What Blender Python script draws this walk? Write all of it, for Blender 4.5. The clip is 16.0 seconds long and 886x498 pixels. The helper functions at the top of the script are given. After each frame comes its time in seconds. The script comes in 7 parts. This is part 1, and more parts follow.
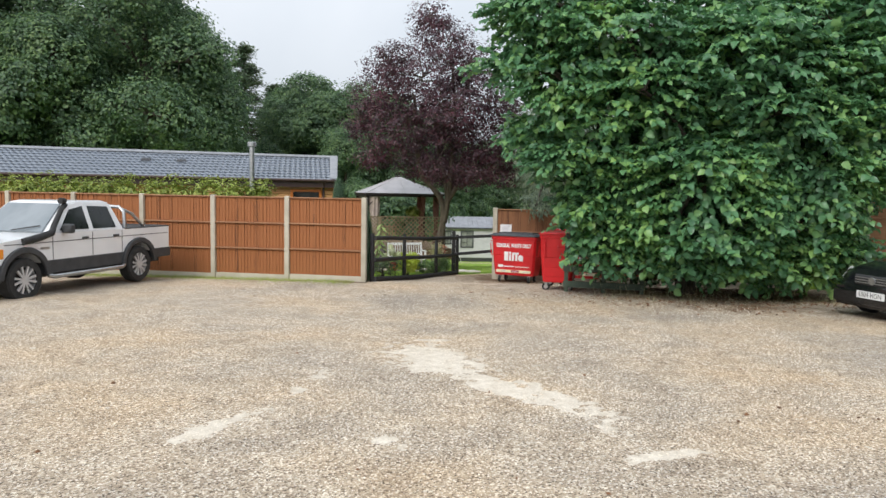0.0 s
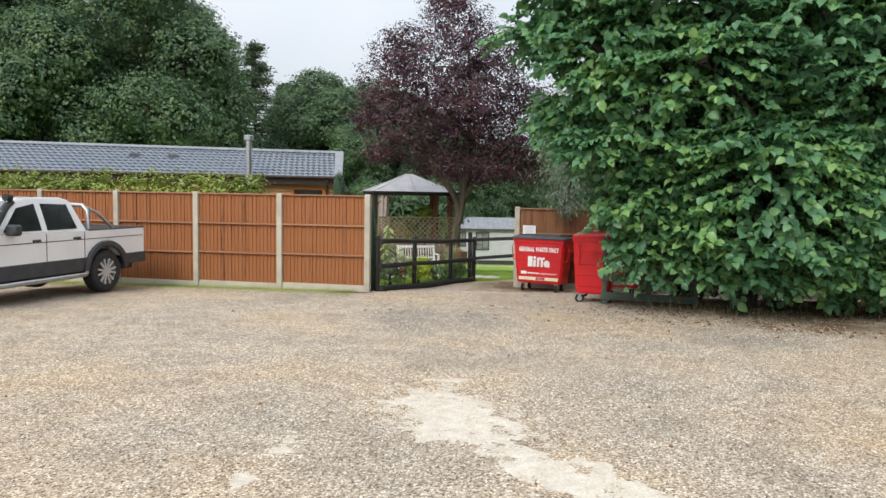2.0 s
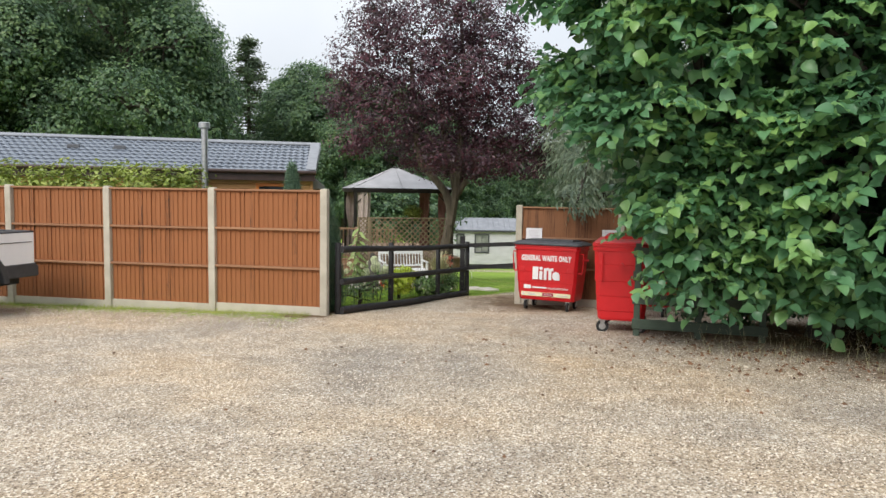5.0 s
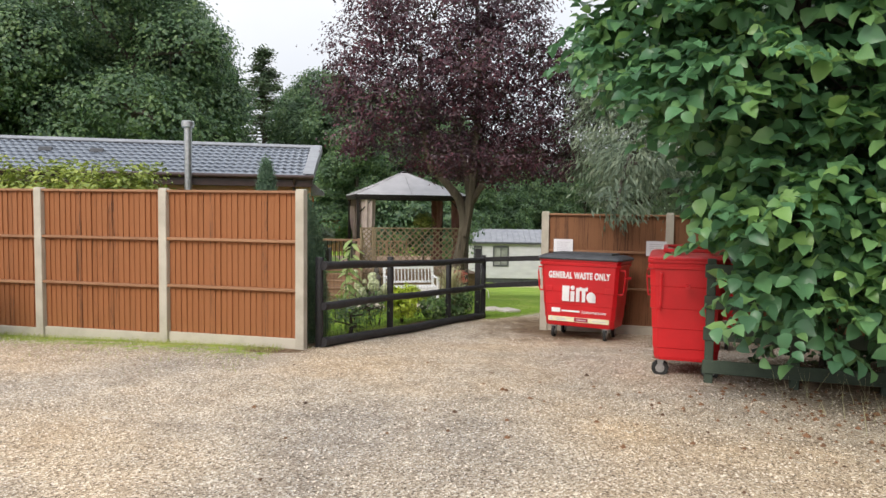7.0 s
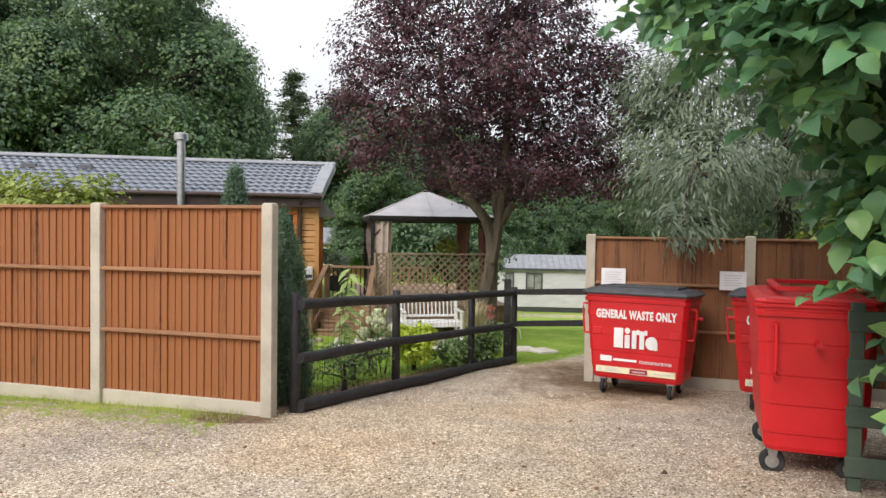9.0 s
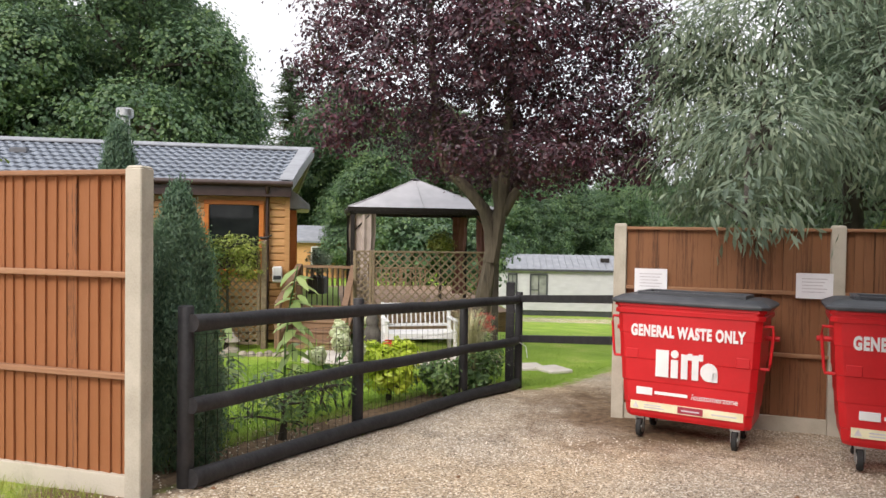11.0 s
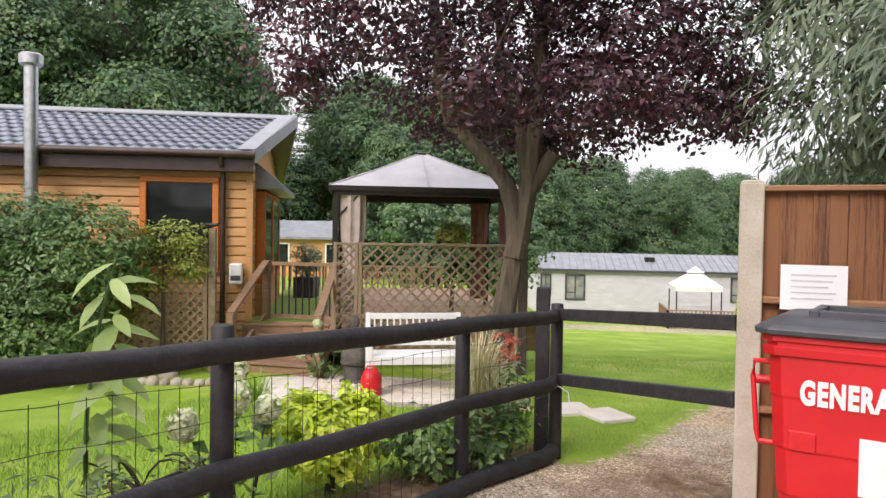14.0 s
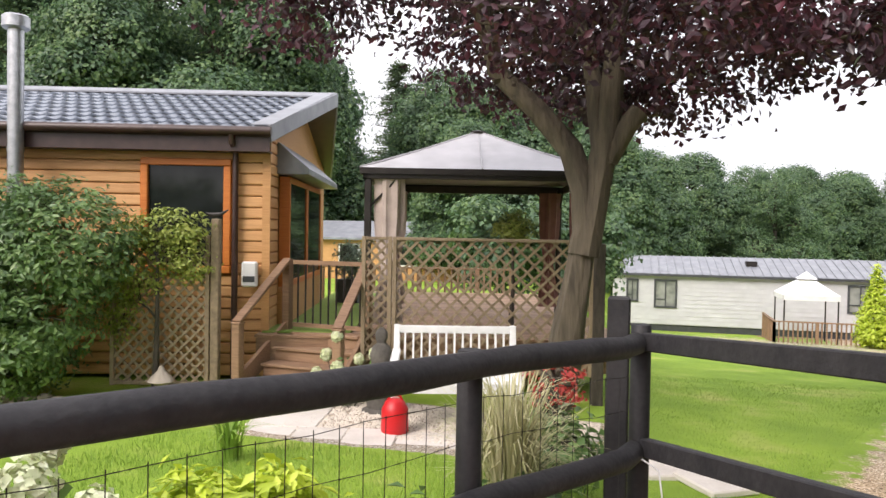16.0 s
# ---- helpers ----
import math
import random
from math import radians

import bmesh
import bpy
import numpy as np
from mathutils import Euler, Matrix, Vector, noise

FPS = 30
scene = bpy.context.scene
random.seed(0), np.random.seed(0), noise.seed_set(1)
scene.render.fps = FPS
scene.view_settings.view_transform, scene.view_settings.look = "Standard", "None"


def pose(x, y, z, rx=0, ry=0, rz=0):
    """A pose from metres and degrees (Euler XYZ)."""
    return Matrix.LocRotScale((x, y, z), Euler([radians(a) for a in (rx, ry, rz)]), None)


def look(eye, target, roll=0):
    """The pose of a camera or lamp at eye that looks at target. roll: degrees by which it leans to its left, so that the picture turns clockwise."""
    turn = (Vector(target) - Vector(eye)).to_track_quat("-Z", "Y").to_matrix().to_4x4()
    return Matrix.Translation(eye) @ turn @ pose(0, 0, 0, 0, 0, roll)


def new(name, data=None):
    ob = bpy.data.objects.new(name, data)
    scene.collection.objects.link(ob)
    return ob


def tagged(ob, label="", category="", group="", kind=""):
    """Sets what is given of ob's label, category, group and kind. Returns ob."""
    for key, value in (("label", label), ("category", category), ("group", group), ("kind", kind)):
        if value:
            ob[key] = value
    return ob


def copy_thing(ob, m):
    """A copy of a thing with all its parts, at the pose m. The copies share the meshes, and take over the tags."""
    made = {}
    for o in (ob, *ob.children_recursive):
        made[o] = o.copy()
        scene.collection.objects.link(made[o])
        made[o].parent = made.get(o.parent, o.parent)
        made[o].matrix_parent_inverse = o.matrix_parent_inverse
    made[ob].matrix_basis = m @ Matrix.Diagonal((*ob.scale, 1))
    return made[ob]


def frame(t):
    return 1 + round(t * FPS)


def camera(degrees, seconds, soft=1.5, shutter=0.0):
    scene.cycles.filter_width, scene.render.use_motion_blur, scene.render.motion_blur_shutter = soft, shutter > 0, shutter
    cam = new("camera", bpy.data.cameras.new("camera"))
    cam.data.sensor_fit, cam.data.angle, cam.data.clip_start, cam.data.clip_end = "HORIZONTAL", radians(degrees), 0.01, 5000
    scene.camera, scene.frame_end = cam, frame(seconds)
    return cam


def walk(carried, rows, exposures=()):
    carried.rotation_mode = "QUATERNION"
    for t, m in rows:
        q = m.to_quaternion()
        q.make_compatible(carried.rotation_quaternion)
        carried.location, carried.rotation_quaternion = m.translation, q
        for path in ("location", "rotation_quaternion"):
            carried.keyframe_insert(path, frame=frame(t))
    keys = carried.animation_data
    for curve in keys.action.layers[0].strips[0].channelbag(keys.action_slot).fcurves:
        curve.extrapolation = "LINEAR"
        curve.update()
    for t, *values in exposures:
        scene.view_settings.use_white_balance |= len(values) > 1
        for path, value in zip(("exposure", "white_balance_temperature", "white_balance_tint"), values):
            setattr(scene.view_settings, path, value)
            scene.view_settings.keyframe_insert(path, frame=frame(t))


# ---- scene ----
cam = camera(64.1, 16.0)
METRES, EYE, TILT, LEAN, TURN = 17.4, 1.6, 0.0, 0.0, 0.0
ROWS = [
    (0.0, 0.0, 0.0, 0.0, 0.08, -4.51, -1.04),
    (0.5, -0.0008, 0.0318, 0.0003, 0.57, -4.49, -1.02),
    (1.0, -0.003, 0.062, -0.0014, 0.98, -4.48, -1.02),
    (1.5, -0.002, 0.0939, -0.0035, 1.09, -4.49, -0.97),
    (2.0, -0.0028, 0.1243, -0.0056, 1.16, -4.44, -0.98),
    (2.5, -0.0017, 0.1536, -0.0071, 1.22, -4.42, -0.95),
    (3.0, -0.0014, 0.1863, -0.0076, 1.26, -4.44, -0.93),
    (3.5, -0.0003, 0.214, -0.0074, 1.3, -4.41, -0.92),
    (4.0, 0.0042, 0.2447, -0.0088, 1.32, -4.41, -0.89),
    (6.5, 0.0195, 0.4051, -0.0148, 1.53, -4.39, -0.8),
    (7.0, 0.0179, 0.438, -0.0179, 2.88, -3.44, -0.75),
    (7.5, 0.0197, 0.4697, -0.0192, 4.79, -1.86, -0.78),
    (8.0, 0.0185, 0.5011, -0.0206, 5.26, -1.53, -0.78),
    (8.5, 0.0199, 0.5305, -0.0209, 5.44, -1.43, -0.76),
    (9.0, 0.0205, 0.5624, -0.0205, 5.51, -1.46, -0.76),
    (11.5, 0.0197, 0.7245, -0.0293, 5.92, -1.4, -0.87),
    (12.0, 0.0196, 0.7559, -0.0304, 6.15, -1.4, -0.88),
    (12.5, 0.0188, 0.789, -0.0317, 6.33, -1.45, -0.9),
    (13.0, 0.0169, 0.8211, -0.034, 7.24, -1.49, -0.94),
    (13.5, 0.0195, 0.851, -0.0359, 8.0, -1.41, -0.88),
    (14.0, 0.0192, 0.8815, -0.0384, 8.38, -1.45, -0.89),
    (14.5, 0.0222, 0.9099, -0.0386, 8.82, -1.42, -0.84),
    (15.0, 0.0229, 0.939, -0.0394, 9.31, -1.47, -0.88),
    (15.5, 0.019, 0.9671, -0.0414, 11.57, -1.5, -1.01),
    (16.0, 0.0221, 0.9959, -0.0459, 15.22, -1.24, -1.01),
]
walk(cam, [(t, pose(0, 0, EYE, TILT, LEAN, TURN) @ pose(METRES * x, METRES * y, METRES * z, 90 + pitch, roll, yaw)) for t, x, y, z, yaw, pitch, roll in ROWS],
     [(0, 0.40, 6500, 10), (4, 0.48, 6550, 10), (6.5, 0.54, 6700, 12), (9, 0.62, 6800, 14), (12.5, 0.84, 6850, 16), (14.5, 0.91, 6850, 18), (16, 1.0, 6850, 18)])

# ---- world, sun ----
world = bpy.data.worlds.new("overcast")
scene.world = world
world.use_nodes = True
wn, wl = world.node_tree.nodes, world.node_tree.links
sky = wn.new("ShaderNodeTexSky")
sky.sky_type = "NISHITA"
sky.sun_disc = False
sky.sun_elevation, sky.sun_rotation = radians(39), radians(207)
sky.air_density, sky.dust_density = 1.0, 3.0
cloud = wn.new("ShaderNodeTexNoise")
cloud.inputs["Scale"].default_value = 2.2
cloud.inputs["Detail"].default_value = 5
cramp = wn.new("ShaderNodeValToRGB")
cramp.color_ramp.elements[0].position, cramp.color_ramp.elements[1].position = 0.3, 0.75
cramp.color_ramp.elements[0].color = (6.2, 6.7, 7.3, 1)
cramp.color_ramp.elements[1].color = (8.2, 8.5, 8.9, 1)
wmix = wn.new("ShaderNodeMix")
wmix.data_type = "RGBA"
wmix.inputs[0].default_value = 0.88
wl.new(cloud.outputs["Fac"], cramp.inputs["Fac"])
wl.new(sky.outputs[0], wmix.inputs[6])
wl.new(cramp.outputs[0], wmix.inputs[7])
wtc, wsep, wmap, wmul = wn.new("ShaderNodeTexCoord"), wn.new("ShaderNodeSeparateXYZ"), wn.new("ShaderNodeMapRange"), wn.new("ShaderNodeVectorMath")
wmul.operation = "SCALE"
wmap.inputs[3].default_value, wmap.inputs[4].default_value = 0.71, 1.45
wl.new(wtc.outputs["Generated"], wsep.inputs[0])
wl.new(wsep.outputs[2], wmap.inputs[0])
wl.new(wmix.outputs[2], wmul.inputs[0])
wl.new(wmap.outputs[0], wmul.inputs["Scale"])
wl.new(wmul.outputs[0], wn["Background"].inputs[0])
wn["Background"].inputs[1].default_value = 0.11
sun = new("sun", bpy.data.lights.new("sun", "SUN"))
sun.data.energy, sun.data.angle, sun.data.color = 1.5, radians(25), (1.0, 0.96, 0.9)
sun.matrix_world = look((-10, -20, 18), (0, 0, 0))


# ---- materials ----
def material(name, c1, c2, scale=8.0, rough=0.7, metal=0.0, bump=0.0, bscale=60.0, stretch=(1, 1, 1), spread=0.0, island=False, fine=0.0, spec=0.5, coat=0.0, contrast=1.0):
    """Two-scale mottled colour from c1 to c2, with fine grain, relief and piece-to-piece variation."""
    m = bpy.data.materials.new(name)
    m.use_nodes = True
    n, l = m.node_tree.nodes, m.node_tree.links
    p = n["Principled BSDF"]
    p.inputs["Roughness"].default_value, p.inputs["Metallic"].default_value = rough, metal
    p.inputs["Specular IOR Level"].default_value = spec
    p.inputs["Coat Weight"].default_value = coat
    tc, mp = n.new("ShaderNodeTexCoord"), n.new("ShaderNodeMapping")
    mp.inputs["Scale"].default_value = stretch
    l.new(tc.outputs["Object"], mp.inputs[0])
    info = n.new("ShaderNodeNewGeometry") if island else n.new("ShaderNodeObjectInfo")
    rnd = info.outputs["Random Per Island" if island else "Random"]
    off = n.new("ShaderNodeVectorMath")
    off.operation = "MULTIPLY_ADD"
    com = n.new("ShaderNodeCombineXYZ")
    for i in range(3):
        l.new(rnd, com.inputs[i])
    l.new(com.outputs[0], off.inputs[0])
    off.inputs[1].default_value = (37, 91, 53)
    l.new(mp.outputs[0], off.inputs[2])
    t1, t2 = n.new("ShaderNodeTexNoise"), n.new("ShaderNodeTexNoise")
    t1.inputs["Scale"].default_value, t1.inputs["Detail"].default_value = scale, 6
    t2.inputs["Scale"].default_value, t2.inputs["Detail"].default_value = bscale, 4
    l.new(off.outputs[0], t1.inputs[0])
    l.new(off.outputs[0], t2.inputs[0])
    a = n.new("ShaderNodeMath")
    a.operation = "MULTIPLY_ADD"
    l.new(t2.outputs["Fac"], a.inputs[0])
    a.inputs[1].default_value = fine
    l.new(t1.outputs["Fac"], a.inputs[2])
    b = n.new("ShaderNodeMath")
    b.operation = "MULTIPLY_ADD"
    l.new(rnd, b.inputs[0])
    b.inputs[1].default_value = spread
    l.new(a.outputs[0], b.inputs[2])
    r = n.new("ShaderNodeValToRGB")
    mid = 0.5 + 0.5 * fine + 0.5 * spread
    wid = (0.16 + 0.3 * fine + 0.5 * spread) / contrast
    r.color_ramp.elements[0].position, r.color_ramp.elements[1].position = max(0, min(0.98, mid - wid)), min(1, mid + wid)
    r.color_ramp.elements[0].color, r.color_ramp.elements[1].color = (*c1, 1), (*c2, 1)
    l.new(b.outputs[0], r.inputs[0])
    l.new(r.outputs[0], p.inputs["Base Color"])
    if bump:
        bp = n.new("ShaderNodeBump")
        bp.inputs["Strength"].default_value, bp.inputs["Distance"].default_value = 1.0, bump
        l.new(t2.outputs["Fac"], bp.inputs["Height"])
        l.new(bp.outputs[0], p.inputs["Normal"])
    return m


def leaf_material(name, c1, c2, c3, rough=0.45, through_light=0.3):
    """Leaf: colour by leaf, some light let through."""
    m = bpy.data.materials.new(name)
    m.use_nodes = True
    n, l = m.node_tree.nodes, m.node_tree.links
    p = n["Principled BSDF"]
    p.inputs["Roughness"].default_value = rough
    p.inputs["Specular IOR Level"].default_value = 0.5
    g = n.new("ShaderNodeNewGeometry")
    tc = n.new("ShaderNodeTexCoord")
    t = n.new("ShaderNodeTexNoise")
    t.inputs["Scale"].default_value = 0.7
    t.inputs["Detail"].default_value = 3
    l.new(tc.outputs["Object"], t.inputs[0])
    a = n.new("ShaderNodeMath")
    a.operation = "MULTIPLY_ADD"
    l.new(t.outputs["Fac"], a.inputs[0])
    a.inputs[1].default_value = 1.1
    half = n.new("ShaderNodeMath")
    half.operation = "MULTIPLY_ADD"
    l.new(g.outputs["Random Per Island"], half.inputs[0])
    half.inputs[1].default_value, half.inputs[2].default_value = 0.6, -0.35
    l.new(half.outputs[0], a.inputs[2])
    r = n.new("ShaderNodeValToRGB")
    r.color_ramp.elements[0].position, r.color_ramp.elements[1].position = 0.15, 0.9
    r.color_ramp.elements[0].color, r.color_ramp.elements[1].color = (*c1, 1), (*c3, 1)
    e = r.color_ramp.elements.new(0.5)
    e.color = (*c2, 1)
    l.new(a.outputs[0], r.inputs[0])
    l.new(r.outputs[0], p.inputs["Base Color"])
    tr = n.new("ShaderNodeBsdfTranslucent")
    l.new(r.outputs[0], tr.inputs[0])
    mx = n.new("ShaderNodeMixShader")
    mx.inputs[0].default_value = through_light
    l.new(p.outputs[0], mx.inputs[1])
    l.new(tr.outputs[0], mx.inputs[2])
    l.new(mx.outputs[0], n["Material Output"].inputs["Surface"])
    return m


FENCE = material("fence_wood", (0.036, 0.013, 0.006), (0.31, 0.115, 0.040), 3.2, 0.75, bump=0.004, bscale=26, stretch=(16, 16, 0.5), spread=0.95, fine=1.1, contrast=2.1)
# near-black brown: shade between the fence boards, put into the colour
GAPSHADE = material("gap_shade_brown", (0.03, 0.016, 0.009), (0.07, 0.032, 0.016), 6, 0.85, fine=0.4)
FENCE_BACK = material("brown_fence_wood", (0.075, 0.030, 0.014), (0.26, 0.115, 0.052), 3.2, 0.75, bump=0.003, bscale=22, stretch=(14, 14, 0.6), spread=0.35, fine=0.7, contrast=1.7)
RAILWOOD = material("fence_rail_wood", (0.22, 0.10, 0.05), (0.36, 0.19, 0.10), 6, 0.75, bump=0.002, bscale=40, stretch=(1, 14, 14), spread=0.3, fine=0.3)
CONCRETE = material("concrete", (0.33, 0.30, 0.24), (0.50, 0.46, 0.38), 5, 0.9, bump=0.002, bscale=90, spread=0.2, fine=0.5)
BLACKWOOD = material("black_stained_wood", (0.012, 0.012, 0.014), (0.035, 0.033, 0.035), 10, 0.6, bump=0.003, bscale=40, fine=0.4, spec=0.4)
RED = material("red_bin_steel", (0.50, 0.008, 0.012), (0.62, 0.014, 0.020), 3, 0.42, bump=0.0006, bscale=40, fine=0.2)
GREYPLASTIC = material("grey_lid_plastic", (0.035, 0.038, 0.045), (0.07, 0.075, 0.085), 6, 0.5, bump=0.0006, bscale=120, fine=0.3)
RUBBER = material("rubber", (0.012, 0.012, 0.012), (0.03, 0.03, 0.03), 12, 0.8, bump=0.001, fine=0.3)
STEEL = material("galvanised_steel", (0.35, 0.36, 0.37), (0.55, 0.56, 0.57), 14, 0.35, metal=0.9, fine=0.3)
WHITE = material("white_paint", (0.68, 0.69, 0.70), (0.82, 0.83, 0.83), 4, 0.45, fine=0.2)
PAPER = material("white_paper", (0.74, 0.73, 0.76), (0.82, 0.82, 0.84), 6, 0.7, fine=0.2)
INK = material("grey_ink", (0.48, 0.45, 0.48), (0.60, 0.57, 0.60), 30, 0.8)
CREAM = material("cream_label", (0.66, 0.60, 0.38), (0.78, 0.74, 0.52), 9, 0.5)
DARKRED = material("dark_red_label", (0.25, 0.01, 0.03), (0.36, 0.03, 0.06), 9, 0.5)
LARCH = material("larch_cladding", (0.40, 0.19, 0.065), (0.60, 0.33, 0.135), 5, 0.6, bump=0.001, bscale=30, stretch=(0.8, 14, 14), spread=0.4, fine=0.3)
OAKFRAME = material("orange_window_wood", (0.48, 0.13, 0.018), (0.60, 0.20, 0.035), 5, 0.5, stretch=(1, 12, 12), fine=0.3)
BROWNPVC = material("brown_plastic_trim", (0.035, 0.018, 0.016), (0.06, 0.033, 0.028), 6, 0.4, fine=0.2)
ROOFTILE = material("slate_grey_tile", (0.12, 0.14, 0.175), (0.21, 0.24, 0.285), 4, 0.38, bump=0.001, bscale=70, spread=0.3, island=True, fine=0.4)
VERGE = material("grey_verge_metal", (0.17, 0.18, 0.20), (0.26, 0.275, 0.30), 5, 0.4, fine=0.2)
TIMBER = material("weathered_timber", (0.13, 0.095, 0.06), (0.30, 0.23, 0.15), 5, 0.8, bump=0.002, bscale=40, stretch=(4, 4, 4), spread=0.4, fine=0.4)
DECKWOOD = material("brown_deck_wood", (0.15, 0.085, 0.05), (0.30, 0.185, 0.11), 5, 0.7, bump=0.001, bscale=40, stretch=(1, 10, 10), spread=0.4, fine=0.3)
CANOPY = material("grey_canopy", (0.36, 0.355, 0.37), (0.47, 0.465, 0.48), 3, 0.6, fine=0.2)
DARKMETAL = material("dark_bronze_metal", (0.018, 0.015, 0.014), (0.035, 0.03, 0.028), 8, 0.45, metal=0.3, fine=0.2)
CURTAIN = material("taupe_curtain", (0.42, 0.34, 0.31), (0.56, 0.47, 0.43), 6, 0.9, fine=0.3)
CURTAINRED = material("brown_red_curtain", (0.16, 0.07, 0.06), (0.25, 0.12, 0.10), 6, 0.9, fine=0.3)
CARAVAN = material("white_cladding", (0.47, 0.475, 0.50), (0.57, 0.575, 0.60), 2, 0.5, fine=0.2)
GREYROOF = material("grey_metal_roof", (0.16, 0.17, 0.19), (0.26, 0.275, 0.30), 3, 0.45, fine=0.3)
BARK = material("brown_bark", (0.032, 0.026, 0.018), (0.125, 0.102, 0.072), 5, 0.9, bump=0.02, bscale=14, stretch=(2.2, 2.2, 0.35), fine=0.6)
DARKBARK = material("dark_bark", (0.03, 0.025, 0.02), (0.09, 0.075, 0.06), 6, 0.9, bump=0.01, bscale=20, stretch=(2, 2, 0.5), fine=0.5)
DARKGLASS = material("dark_window_glass", (0.010, 0.013, 0.013), (0.022, 0.026, 0.026), 3, 0.05, spec=0.35)
NETGLASS = material("curtained_window_glass", (0.12, 0.13, 0.13), (0.30, 0.31, 0.30), 2, 0.08, spec=0.6)
LEAF = leaf_material("broad_green_leaf", (0.072, 0.170, 0.092), (0.125, 0.290, 0.135), (0.27, 0.46, 0.14), rough=0.36, through_light=0.34)
OAKLEAF = leaf_material("oak_leaf", (0.062, 0.118, 0.070), (0.112, 0.200, 0.098), (0.20, 0.30, 0.115), through_light=0.42)
PINELEAF = leaf_material("conifer_needle", (0.05, 0.085, 0.052), (0.085, 0.13, 0.07), (0.13, 0.175, 0.085), through_light=0.4)
PURPLE = leaf_material("purple_leaf", (0.048, 0.032, 0.042), (0.082, 0.042, 0.056), (0.15, 0.046, 0.064), rough=0.33, through_light=0.32)
GREYLEAF = leaf_material("grey_green_leaf", (0.125, 0.18, 0.13), (0.215, 0.285, 0.20), (0.33, 0.39, 0.27), rough=0.62, through_light=0.4)
HEDGELEAF = leaf_material("yellow_green_leaf", (0.15, 0.21, 0.04), (0.29, 0.36, 0.07), (0.46, 0.50, 0.13))
CYPRESS = leaf_material("cypress_scale", (0.09, 0.165, 0.11), (0.15, 0.25, 0.15), (0.23, 0.34, 0.18), through_light=0.5)
IVYLEAF = leaf_material("glossy_shrub_leaf", (0.075, 0.145, 0.052), (0.14, 0.25, 0.08), (0.27, 0.385, 0.135), rough=0.35, through_light=0.38)
GRASSLEAF = leaf_material("grass_blade", (0.16, 0.29, 0.04), (0.24, 0.39, 0.06), (0.36, 0.48, 0.11))
STRAW = leaf_material("straw_blade", (0.34, 0.35, 0.16), (0.50, 0.48, 0.27), (0.66, 0.63, 0.42))
LIME = leaf_material("lime_leaf", (0.34, 0.46, 0.035), (0.52, 0.64, 0.055), (0.66, 0.76, 0.12))
CREAMFLOWER = leaf_material("cream_petal", (0.58, 0.66, 0.36), (0.74, 0.78, 0.52), (0.84, 0.86, 0.68), through_light=0.15)
REDFLOWER = leaf_material("red_petal", (0.42, 0.03, 0.03), (0.55, 0.07, 0.06), (0.66, 0.16, 0.13))


